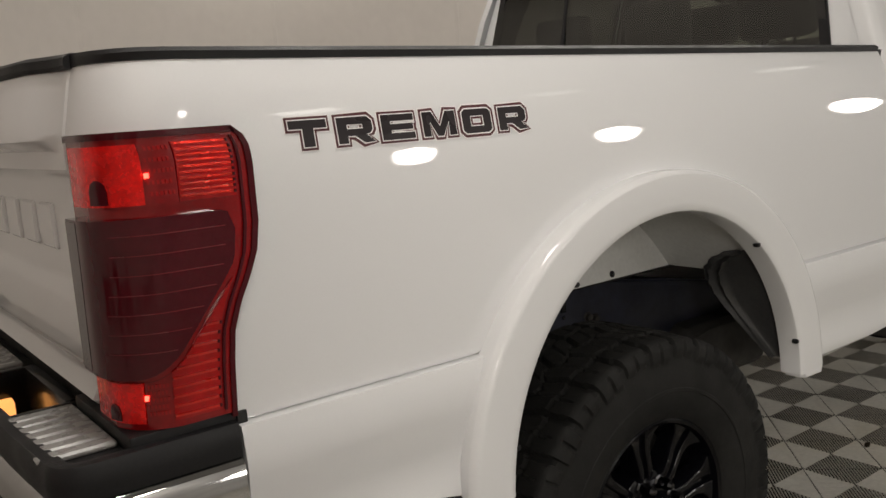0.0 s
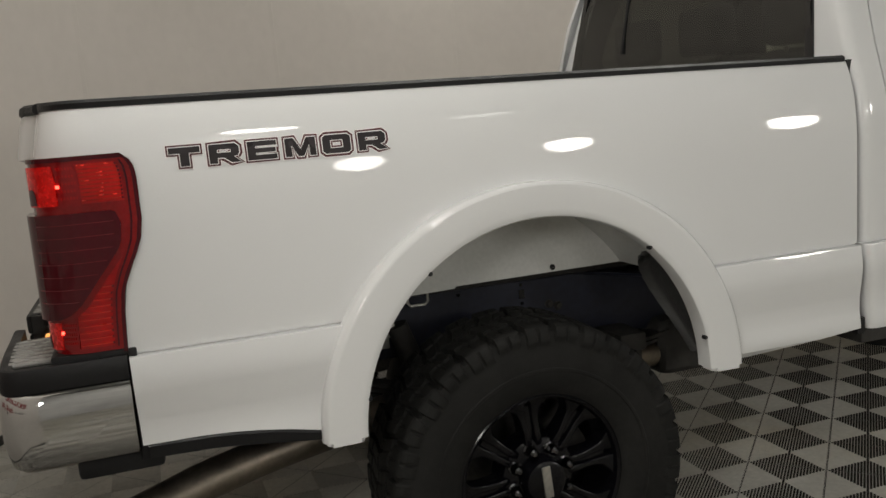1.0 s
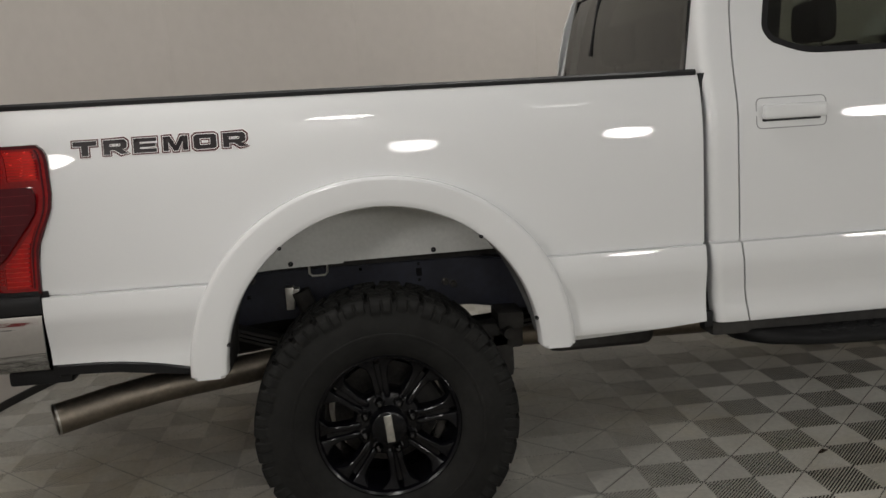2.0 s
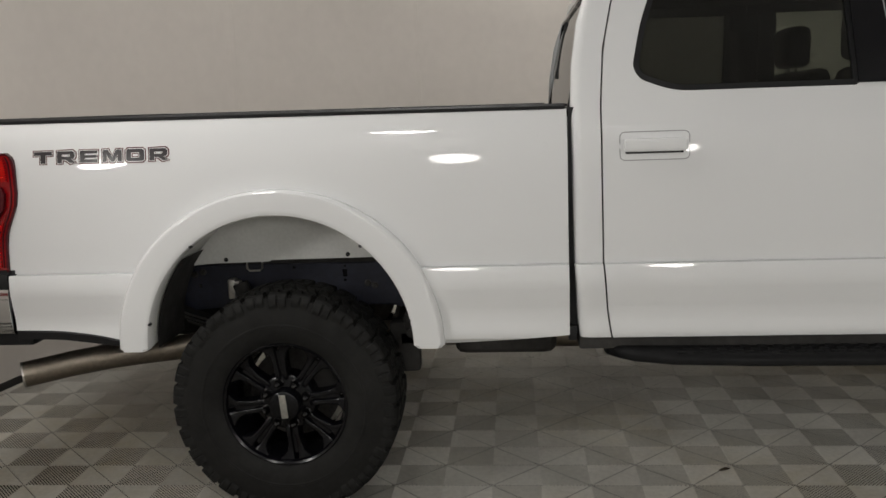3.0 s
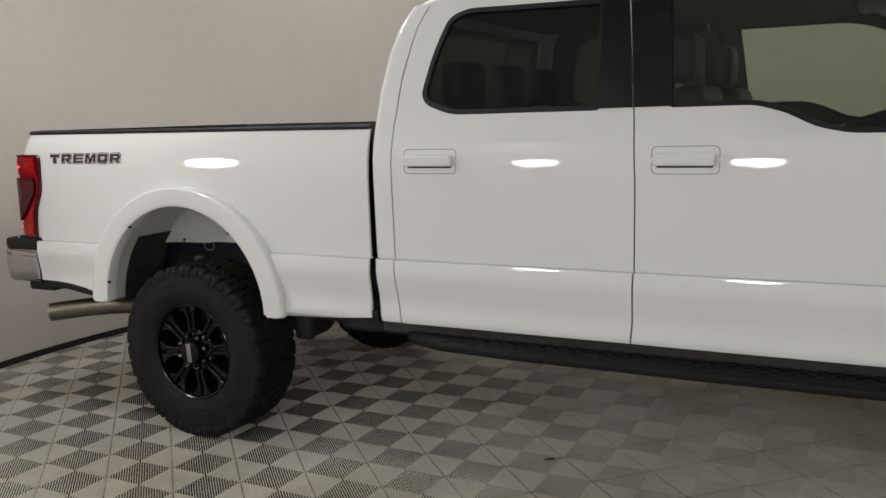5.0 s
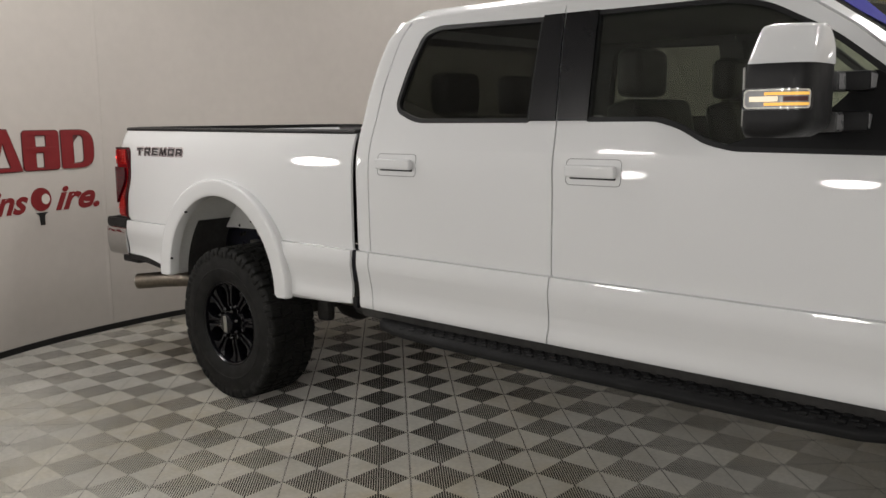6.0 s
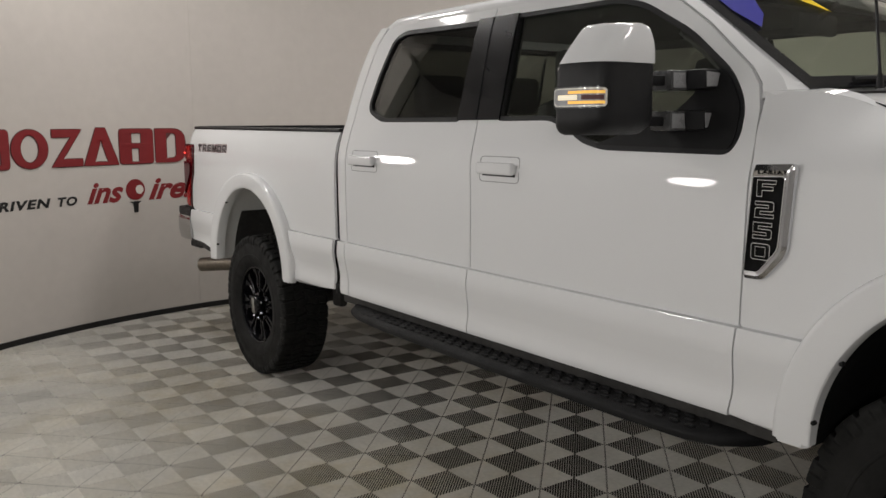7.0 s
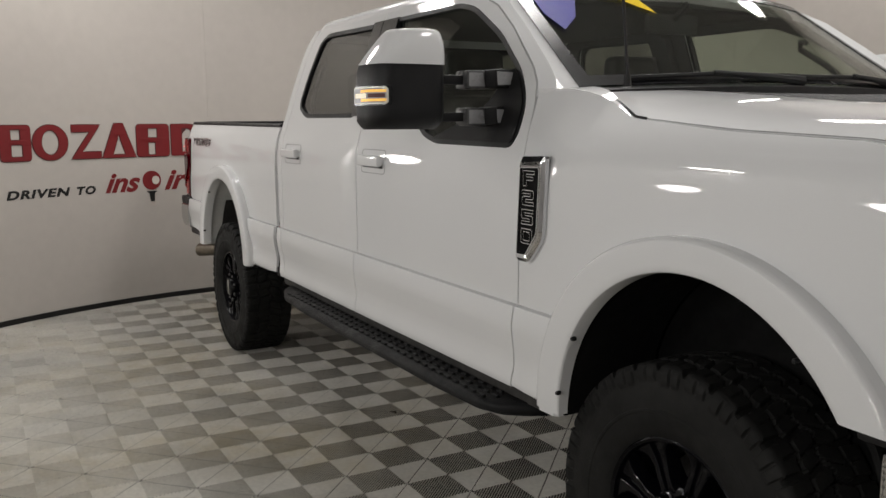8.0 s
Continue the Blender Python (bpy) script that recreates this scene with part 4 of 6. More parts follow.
def fender(far):
    bm = bmesh.new()
    rows = sorted({z for z, _ in FEN_Y if z < 1.53} | {0.80, 0.865, 1.05, 1.2, 1.55, 1.585, 1.62})
    cols = merge_cols(linspace(3.474, 5.06, 26), cosine_cols(FARC, ARCH_R))

    def p(x, z):
        top = lerp_table(FEN_TOP, x)
        zz = z if z < 1.44 else 1.44 + (z - 1.44) / (1.62 - 1.44) * (top - 1.44)
        low = lerp_table([(3.47, 0.69), (3.55, 0.68), (3.68, 0.668), (4.55, 0.80), (4.65, 0.945), (5.06, 0.955)], x)
        zz = max(min(zz, top), low, arch_z(x, FARC, ARCH_R))
        xx = x
        if x < 3.56:
            a = min(lerp_table(FRONT_X, min(zz, 1.5)) + GAP, 3.55)
            xx = a + (x - 3.474) / (3.56 - 3.474) * (3.56 - a)
        k = min(max((x - 3.50) / 0.24, 0.0), 1.0)
        y = cab_y(zz) * (1 - k) + fen_y(zz) * k
        if x > 4.75:
            y += 0.55 * (x - 4.75) ** 2
        return (xx, y, zz)

    skin(bm, cols, rows, p)
    thicken(bm)
    if far:
        mirror_over(bm)
    part("front_fender", bm, PAINT, truck, "white front fender")
    bm = bmesh.new()                       # the shelf between fender, pillar foot and bonnet
    outer, inner = [], []
    for x in linspace(3.466, 3.885, 14):
        k = min(max((x - 3.50) / 0.24, 0.0), 1.0)
        z = lerp_table(FEN_TOP, x)
        y = cab_y(z) * (1 - k) + fen_y(z) * k
        outer.append(Vector((x, y - 0.0005, z)))
        inner.append(Vector((x, max(y, lerp_table([(3.46, 0.19), (3.64, 0.185), (3.885, 0.10)], x)), z + lerp_table([(3.46, 0.004), (3.7, 0.012), (3.885, 0.003)], x))))
    strip(bm, outer, inner, (0, 0.004, -0.02))
    if far:
        mirror_over(bm)
    part("cowl_corner", bm, PAINT, truck, "white cowl corner panel")


def bonnet():
    bm = bmesh.new()
    xs = linspace(0, 1, 18)
    ys = [0, 0.02, 0.05, 0.09, 0.14, 0.2, 0.3, 0.4, 0.5]
    ys = ys + [1 - y for y in reversed(ys[:-1])]
    grid = []
    for v in ys:
        e = min(v, 1 - v)
        row = []
        for u in xs:
            y0 = 0.097 if True else 0
            y = y0 + (WIDE - 2 * y0) * v
            xs0 = lerp_table([(0, 3.885), (0.02, 3.78), (0.045, 3.64), (0.2, 3.66), (0.5, 3.70)], e)
            x = xs0 + (5.02 - xs0) * u
            base = lerp_table(FEN_TOP, x)
            dome = lerp_table([(0, 0.0), (0.02, 0.014), (0.05, 0.028), (0.09, 0.042), (0.2, 0.066), (0.35, 0.058), (0.5, 0.06)], e)
            z = base + 0.004 + dome if x > 3.885 else lerp_table([(3.6, 1.622), (3.885, 1.601)], x) - (0.066 - dome) * lerp_table([(3.64, 0.3), (3.885, 1)], x)
            if u > 0.85:
                z -= 1.2 * (u - 0.85) ** 2 * 2
            row.append(bm.verts.new((x, y, z)))
        grid.append(row)
    for a, b in zip(grid, grid[1:]):
        for k in range(len(xs) - 1):
            bm.faces.new((a[k], a[k + 1], b[k + 1], b[k]))
    back = {v: bm.verts.new(v.co - Vector((0, 0, 0.02))) for v in list(bm.verts)}
    rim = [e for e in bm.edges if len(e.link_faces) == 1]
    for f in list(bm.faces):
        bm.faces.new([back[v] for v in reversed(f.verts)])
    for e in rim:
        a, b = e.verts
        bm.faces.new((a, b, back[b], back[a]))
    part("bonnet", bm, PAINT, truck, "white bonnet")
    for far in (False, True):
        bm = bmesh.new()
        path = []
        for e in linspace(0.0, 0.046, 14):
            x = lerp_table([(0, 3.885), (0.02, 3.78), (0.045, 3.64)], e)
            dome = lerp_table([(0, 0.0), (0.02, 0.014), (0.05, 0.028)], e)
            z = lerp_table([(3.6, 1.622), (3.885, 1.601)], x) - (0.066 - dome) * lerp_table([(3.64, 0.3), (3.885, 1)], x)
            path.append((x, 0.097 + (WIDE - 0.194) * e, z + 0.0005 + 0.08 * max(e - 0.015, 0)))
        path.insert(0, (3.93, 0.096, lerp_table(FEN_TOP, 3.93) + 0.003))
        add_tube(bm, path, 0.0038, 6)
        if far:
            mirror_over(bm)
        part("bonnet_gap", bm, GLOSS_BLACK, truck, "black gap beside the bonnet")
        bm = bmesh.new()
        path = [(x, 0.0965, lerp_table(FEN_TOP, x) + 0.0025) for x in linspace(3.93, 5.0, 14)]
        add_tube(bm, path, 0.0006, 5)
        if far:
            mirror_over(bm)
        part("bonnet_seam", bm, STEP_GREY, truck, "thin seam along the bonnet")


def front_end():
    bm = bmesh.new()
    add_box(bm, 4.95, 5.12, 0.30, WIDE - 0.30, 0.95, 1.42, 0.03)
    part("grille", bm, GLOSS_BLACK, truck, "black radiator grille")
    for y0, y1 in ((0.14, 0.30), (WIDE - 0.30, WIDE - 0.14)):
        bm = bmesh.new()
        add_box(bm, 4.93, 5.09, y0, y1, 1.0, 1.4, 0.03)
        part("headlamp", bm, CLEAR, truck, "clear headlamp")
    bm = bmesh.new()
    add_box(bm, 4.70, 5.16, 0.005, WIDE - 0.005, 0.62, 0.905, 0.03, 3)
    part("front_bumper", bm, CHROME, truck, "chrome front bumper")
    bm = bmesh.new()
    add_box(bm, 4.66, 5.08, 0.0, 0.16, 0.906, 0.943, 0.008)
    part("bumper_end_trim", bm, BLACK_TRIM, truck)


def roof_shell():
    bm = bmesh.new()
    vs = [0, 0.008, 0.02, 0.04, 0.07, 0.12, 0.2, 0.35, 0.5]
    vs = vs + [1 - v for v in reversed(vs[:-1])]
    xs = [0.0, 0.01, 0.03, 0.08, 0.16, 0.3, 0.5, 0.7, 0.85, 0.94, 0.98, 1.0]
    grid = []
    for v in vs:
        e = min(v, 1 - v)
        row = []
        for u in xs:
            xa = 1.20 - 0.02 * (1 - e * 2)
            xb = lerp_table([(0, 2.95), (0.1, 3.03), (0.5, 3.09)], e)
            x = xa + (xb - xa) * u
            side = lerp_table(ROOF_EDGE, x)
            y0 = cab_y(min(side, 2.0)) + 0.002
            y = y0 + (WIDE - 2 * y0) * v
            z = side + lerp_table([(0, 0.0), (0.008, 0.016), (0.02, 0.030), (0.04, 0.042), (0.07, 0.052), (0.12, 0.060), (0.5, 0.075)], e)
            ends = min(u / 0.08, (1 - u) / 0.12, 1.0)
            z -= (0.045 if u < 0.5 else 0.05) * (1 - ends) ** 2
            row.append(bm.verts.new((x, y, z)))
        grid.append(row)
    for a, b in zip(grid, grid[1:]):
        for k in range(len(xs) - 1):
            bm.faces.new((a[k], a[k + 1], b[k + 1], b[k]))
    back = {v: bm.verts.new(v.co - Vector((0, 0, 0.03))) for v in list(bm.verts)}
    rim = [e for e in bm.edges if len(e.link_faces) == 1]
    for f in list(bm.faces):
        bm.faces.new([back[v] for v in reversed(f.verts)])
    for e in rim:
        a, b = e.verts
        bm.faces.new((a, b, back[b], back[a]))
    part("roof", bm, PAINT, truck, "white cab roof", sharp=50)
    bm = bmesh.new()
    add_box(bm, 1.22, 2.85, 0.26, WIDE - 0.26, 1.985, 2.0, 0.004)
    part("headliner", bm, HEADLINER, truck)


# windscreen edge from its foot to the roof
SCREEN_FOOT, SCREEN_TOP = Vector((3.55, 0.165, 1.625)), Vector((2.985, 0.262, 2.012))


def screen_pillar(far):
    bm = bmesh.new()
    n = 10
    outer = [(3.462, 1.600), (3.452, 1.645), (3.412, 1.692), (3.228, 1.836), (3.097, 1.919), (2.94, 1.977), (2.82, 1.998)]
    outer = [Vector((x + 0.004, cab_y(z) - 0.001, z)) for x, z in outer]
    inner = [SCREEN_FOOT.lerp(SCREEN_TOP, k) for k in (0.0, 0.05, 0.14, 0.45, 0.80, 0.95, 1.0)]
    mid = [(a + b) / 2 + Vector((0.012, -0.012, 0.010)) for a, b in zip(outer, inner)]
    strip(bm, outer, mid, (-0.02, 0.03, -0.01))
    strip(bm, mid, inner, (-0.02, 0.03, -0.01))
    if far:
        mirror_over(bm)
    part("screen_pillar", bm, PAINT, truck, "white windscreen pillar", sharp=60)
    bm = bmesh.new()                       # black lining of the pillar inside the cab
    a = [p + Vector((-0.035, 0.004, -0.028)) for p in inner]
    b = [p + Vector((-0.05, 0.045, -0.034)) for p in outer]
    strip(bm, a, b, (-0.012, 0.004, -0.012))
    if far:
        mirror_over(bm)
    part("pillar_lining", bm, DASH, truck, "black pillar lining")


def windscreen():
    def at(u, v, out=0.0):
        """u across, v from the foot to the roof."""
        e = min(u, 1 - u) * 2
        p = SCREEN_FOOT.lerp(SCREEN_TOP, v)
        y = p.y + (WIDE - 2 * p.y) * u
        bow = 0.11 * (1 - (1 - e) ** 2)
        return Vector((p.x + bow + out * 0.45, y, p.z + 0.02 * (1 - (1 - e) ** 2) + out * 0.9))

    def sheet(name, us, vs, mat, label, out, parent=truck):
        bm = bmesh.new()
        grid = [[bm.verts.new(at(u, v, out)) for v in vs] for u in us]
        for a, b in zip(grid, grid[1:]):
            for k in range(len(vs) - 1):
                bm.faces.new((a[k], a[k + 1], b[k + 1], b[k]))
        back = {v: bm.verts.new(v.co - Vector((0.002, 0, 0.0035))) for v in list(bm.verts)}
        rim = [e for e in bm.edges if len(e.link_faces) == 1]
        for f in list(bm.faces):
            bm.faces.new([back[v] for v in reversed(f.verts)])
        for e in rim:
            a, b = e.verts
            bm.faces.new((a, b, back[b], back[a]))
        return part(name, bm, mat, parent, label)

    us = linspace(0, 1, 21)
    screen = sheet("windscreen", us, linspace(0, 1, 8), TINT_SCREEN, "clear raked windscreen", 0.0)
    screen.visible_shadow = False
    sheet("screen_band", us, [0.0, 0.04, 0.085], GLOSS_BLACK, "black screen edge", 0.003, screen)
    sheet("screen_band", us, [0.93, 0.97, 1.0], GLOSS_BLACK, "black screen edge", 0.003, screen)
    sheet("screen_band", [0, 0.012, 0.03], linspace(0.06, 0.93, 6), GLOSS_BLACK, "black screen edge", 0.003, screen)
    sheet("screen_band", [0.97, 0.985, 1], linspace(0.06, 0.93, 6), GLOSS_BLACK, "black screen edge", 0.003, screen)
    # coloured window stickers across the top
    for k, (u0, u1, m, lab) in enumerate(((0.035, 0.11, STICKER_BLUE, "blue sticker"), (0.14, 0.30, STICKER_YELLOW, "yellow sticker"))):
        bm = bmesh.new()
        if k == 0:
            pts = [(u0, 0.93), (u1 + 0.045, 0.93), (u1 - 0.01, 0.62), (u0 + 0.02, 0.50), (u0, 0.66)]
        else:
            pts = [(u0, 0.93), (u1 - 0.01, 0.93), (u1 + 0.012, 0.66), (u1 - 0.05, 0.80), (u0 + 0.03, 0.86)]
        pts = spaced(pts, 0.06)
        add_plate(bm, [pts], lambda u, v, w: at(u, v, 0.004 + w), 0.001)
        part("sticker", bm, m, screen, lab)
    # wipers and the black cowl
    bm = bmesh.new()
    rows = []
    for u in us:
        p = at(u, 0.0)
        e = min(u, 1 - u) * 2
        rows.append((p + Vector((-0.03, 0, 0.0)), p + Vector((0.06, 0, -0.012))))
    strip(bm, [r[0] for r in rows], [r[1] for r in rows], (0, 0, -0.03))
    part("cowl", bm, BLACK_TRIM, truck, "black plastic cowl")
    for u0, u1 in ((0.10, 0.46), (0.50, 0.86)):
        ob = empty("wiper", truck)
        bm = bmesh.new()
        add_tube(bm, [at(u0, 0.03, 0.014), at((u0 + u1) / 2, 0.038, 0.018), at(u1, 0.025, 0.014)], 0.008, 6)
        part("wiper_blade", bm, BLACK_TRIM, ob)
        bm = bmesh.new()
        add_tube(bm, [at(u1 + 0.03, -0.03, 0.02), at(u1 - 0.04, 0.0, 0.020), at((u0 + u1) / 2, 0.03, 0.026)], [0.018, 0.013, 0.008], 8)
        part("wiper_arm", bm, BLACK_TRIM, ob)
    bm = bmesh.new()
    add_tube(bm, [(3.73, 0.20, 1.62), (3.728, 0.20, 1.66)], [0.012, 0.008], 10)
    add_tube(bm, [(3.728, 0.20, 1.655), (3.66, 0.20, 2.22)], [0.005, 0.0035], 8)
    part("antenna", bm, GLOSS_BLACK, truck, "thin black mast antenna")


def cab_back():
    # sheet behind the seats with its rear window
    hole = rounded([(0.19, 1.47), (WIDE - 0.19, 1.47), (WIDE - 0.275, 1.945), (0.275, 1.945)], 0.03)
    outline = [(0.075, 0.72), (WIDE - 0.075, 0.72), (WIDE - 0.085, 1.5), (WIDE - 0.23, 1.99), (WIDE - 0.34, 2.02), (0.34, 2.02), (0.23, 1.99), (0.085, 1.5)]
    lean = [(0.7, 1.10), (1.5, 1.085), (1.65, 1.10), (1.8, 1.125), (1.92, 1.16), (2.02, 1.215)]
    bm = bmesh.new()
    add_plate(bm, [outline, hole], lambda u, v, w: Vector((lerp_table(lean, v) + w, u, v)), 0.03)
    back = part("cab_back", bm, PAINT, truck, "white back wall of the cab")
    bm = bmesh.new()
    ring = shift_loop(hole, -0.03)
    add_plate(bm, [shift_loop(hole, 0.004), ring], lambda u, v, w: Vector((lerp_table(lean, v) - 0.006 + w, u, v)), 0.02)
    part("window_seal", bm, GLOSS_BLACK, back)
    bm = bmesh.new()
    add_plate(bm, [spaced(shift_loop(hole, -0.002), 0.1)], lambda u, v, w: Vector((lerp_table(lean, v) + 0.002 + w, u, v)), 0.004)
    part("rear_window", bm, TINT, back, "dark sliding rear window").visible_shadow = False
    for y in (1.35,):
        bm = bmesh.new()
        add_plate(bm, [[(y - 0.007, 1.63), (y + 0.007, 1.63), (y + 0.007, 1.90), (y - 0.007, 1.90)]], lambda u, v, w: Vector((lerp_table(lean, v) - 0.008 + w, u, v)), 0.012)
        part("window_bar", bm, BLACK_TRIM, back)


for far in (False, True):
    fender(far)
    flare(FARC, far, radians(32), 0.012)
    screen_pillar(far)
bonnet()
front_end()
roof_shell()
windscreen()
cab_back()


# ---- bed box ----
bm = bmesh.new()
add_box(bm, -1.09, 1.05, 0.36, WIDE - 0.36, 0.935, 0.955)
add_box(bm, 1.03, 1.05, 0.09, WIDE - 0.09, 0.95, 1.49)
add_box(bm, -1.0, 1.03, 0.085, 0.10, 1.22, 1.49)
add_box(bm, -1.0, 1.03, WIDE - 0.10, WIDE - 0.085, 1.22, 1.49)
add_box(bm, -1.0, 1.03, 0.10, 0.37, 1.22, 1.24)
add_box(bm, -1.0, 1.03, WIDE - 0.37, WIDE - 0.10, 1.22, 1.24)
add_box(bm, -1.0, 1.03, 0.36, 0.37, 0.955, 1.22)
add_box(bm, -1.0, 1.03, WIDE - 0.37, WIDE - 0.36, 0.955, 1.22)
part("bed_box", bm, BLACK_TRIM, truck, "black lined load bed")


# ---- wheels ----
def build_wheel():
    wheel = empty("wheel", truck)
    wheel["label"] = "black alloy wheel with chunky all-terrain tyre"
    R, W = 0.442, 0.145
    bm = bmesh.new()
    n, per = 30, 22                        # tread pitches round the tyre, steps in each
    wave = lambda p: 4 * abs(p % 1 - 0.5) - 1

    def block(p, y):
        """Height of the tread at pitch p and place y across, 0 in a groove and 1 on a block."""
        q, side = y / W, 1 if y > 0 else -1
        if abs(abs(q) - 0.50 - 0.05 * wave(p + 0.25 * side)) < 0.035:
            return 0.0
        if abs(q - 0.09 * wave(p * 1.0 + 0.1)) < 0.026:
            return 0.05
        if abs(q) > 0.5:
            f = (p + 0.12 * abs(q) + (0.5 if side > 0 else 0.0)) % 1
            if f < 0.20:
                return 0.0
            return 0.55 if abs(f - 0.60) < 0.03 and abs(q) < 0.8 else 1.0
        f = (p + side * 0.55 * q + (0.35 if side > 0 else 0.9)) % 1
        if f < 0.16:
            return 0.0
        return 0.6 if abs(f - 0.56) < 0.03 else 1.0

    across = linspace(-0.97, 0.97, 53)
    wall = [(0.228, 0.50), (0.228, 0.74), (0.236, 0.86), (0.262, 0.97), (0.296, 1.03), (0.312, 1.036), (0.314, 1.052), (0.321, 1.052), (0.323, 1.04), (0.345, 1.04), (0.362, 1.025), (0.374, 1.012), (0.382, 1.005)]
    shoulder = [(0.386, 1.0, 0.3), (0.394, 0.996, 1.0), (0.404, 0.99, 1.0), (0.413, 0.985, 1.0), (0.420, 0.98, 1.0)]
    rings = []
    for k in range(n * per):
        p = k / per
        a = 2 * math.pi * p / n
        ring = [(r, -y * W) for r, y in wall]

        def lug(side, r, y, share):
            f = (p + 0.12 + (0.5 if side > 0 else 0.0)) % 1
            long = int(p + (0.5 if side > 0 else 0.0) + 0.12) % 2
            on = f > 0.22 and (long or r > 0.398) and not 0.57 < f < 0.64
            return (r, side * (y * W + (0.0065 * share if on else 0.0)))

        ring += [lug(-1, *q) for q in shoulder]
        for q in across:
            crown = R - 0.004 * (q / 0.97) ** 2 - 0.005 * max(0, (abs(q) - 0.88) / 0.09) ** 2
            ring.append((crown - 0.0135 * (1 - block(p, q * W)), q * W))
        ring += [lug(1, *q) for q in reversed(shoulder)] + [(r, y * W) for r, y in reversed(wall)]
        rings.append([bm.verts.new((r * math.cos(a), y, r * math.sin(a))) for r, y in ring])
    m = len(rings[0])
    for a, b in zip(rings, rings[1:] + rings[:1]):
        for k in range(m):
            bm.faces.new((a[k], a[(k + 1) % m], b[(k + 1) % m], b[k]))
    part("tyre", bm, RUBBER, wheel, "black all-terrain tyre with deep tread blocks", sharp=38)
    # rim barrel and lip
    bm = bmesh.new()
    add_lathe(bm, [(0.244, -0.112), (0.247, -0.128), (0.240, -0.133), (0.232, -0.128), (0.226, -0.100), (0.214, -0.06), (0.208, 0.08), (0.20, 0.10), (0.226, 0.11), (0.226, 0.02), (0.226, -0.09)], n=64, closed=True)
    part("rim", bm, RIM_BLACK, wheel, "gloss black wheel rim", sharp=45)
    bm = bmesh.new()
    add_lathe(bm, [(0.001, 0.03), (0.18, 0.03), (0.18, 0.06), (0.001, 0.06)], n=40, closed=True)
    part("brake_disc", bm, DISC, wheel, "bare metal brake disc")
    bm = bmesh.new()
    add_box(bm, -0.07, 0.07, -0.02, 0.09, 0.10, 0.19, 0.012, 2, Matrix.Rotation(radians(60), 4, "Y"))
    part("brake_caliper", bm, UNDER, wheel)
    # eight broad spokes, each of two ribs with a sunk face between, flaring into the lip
    for k in range(8):
        for side in (-1, 1):
            bm = bmesh.new()
            secs = []
            for r, mid, half, y0, y1 in ((0.085, 0.0150, 0.0130, -0.098, -0.040), (0.105, 0.0150, 0.0125, -0.108, -0.045), (0.135, 0.0155, 0.0115, -0.108, -0.052), (0.170, 0.0180, 0.0120, -0.104, -0.058),
                                         (0.195, 0.0220, 0.0150, -0.106, -0.062), (0.212, 0.0280, 0.0210, -0.110, -0.064), (0.228, 0.0360, 0.0310, -0.114, -0.066)):
                c, y = side * mid, y0
                secs.append([bm.verts.new((c + d, yy, math.sqrt(max(r * r - (c + d) ** 2, 0.0)) if r > 0.2 else r)) for d, yy in (
                    (-half, y1), (-half, y + 0.012), (-half + 0.0035, y + 0.002), (-half + 0.007, y), (half - 0.007, y), (half - 0.0035, y + 0.002), (half, y + 0.012), (half, y1))])
            for p, q in zip(secs, secs[1:]):
                for i in range(8):
                    bm.faces.new((p[i], p[(i + 1) % 8], q[(i + 1) % 8], q[i]))
            bm.faces.new(secs[0]), bm.faces.new(secs[-1])
            bmesh.ops.transform(bm, matrix=Matrix.Rotation(2 * math.pi * (k - 0.16) / 8, 4, "Y"), verts=bm.verts)
            part("spoke", bm, RIM_BLACK, wheel, sharp=28)
        bm = bmesh.new()                   # sunk face between the two
        strip(bm, [(-w, y, r) for r, w, y in ((0.09, 0.008, -0.090), (0.14, 0.011, -0.097), (0.18, 0.015, -0.093), (0.208, 0.022, -0.096))],
              [(w, y, r) for r, w, y in ((0.09, 0.008, -0.090), (0.14, 0.011, -0.097), (0.18, 0.015, -0.093), (0.208, 0.022, -0.096))], (0, 0.012, 0))
        bmesh.ops.transform(bm, matrix=Matrix.Rotation(2 * math.pi * (k - 0.16) / 8, 4, "Y"), verts=bm.verts)
        part("spoke_web", bm, RIM_BLACK, wheel)
    bm = bmesh.new()
    add_lathe(bm, [(0.001, -0.100), (0.098, -0.100), (0.108, -0.094), (0.114, -0.080), (0.116, -0.03), (0.001, -0.03)], n=48, closed=True)
    part("hub", bm, RIM_BLACK, wheel)
    for k in range(8):
        bm = bmesh.new()
        a = 2 * math.pi * k / 8 + radians(18)
        c = (0.084 * math.cos(a), 0, 0.084 * math.sin(a))
        add_lathe(bm, [(0.001, -0.141), (0.006, -0.140), (0.0125, -0.133), (0.0145, -0.124), (0.0145, -0.104), (0.019, -0.101), (0.019, -0.09)], n=8, centre=c)
        part("lug_nut", bm, NUT, wheel, "dark chrome wheel nut", sharp=25)
    bm = bmesh.new()
    add_lathe(bm, [(0.001, -0.152), (0.05, -0.151), (0.057, -0.147), (0.061, -0.138), (0.064, -0.095), (0.001, -0.095)], n=40, closed=True)
    part("hub_cap", bm, RIM_BLACK, wheel, "black hub cap with a silver bar")
    bm = bmesh.new()
    add_box(bm, -0.013, 0.013, -0.155, -0.150, -0.046, 0.046, 0.002, 1, Matrix.Rotation(radians(-5), 4, "Y"))
    part("hub_bar", bm, GALV, wheel, "plain silver bar on the cap")
    return wheel


WHEEL_Y = 0.146                           # middle of the tyre
wheel = build_wheel()
TYRE = Matrix.Diagonal((0.984, 1, 0.984, 1))
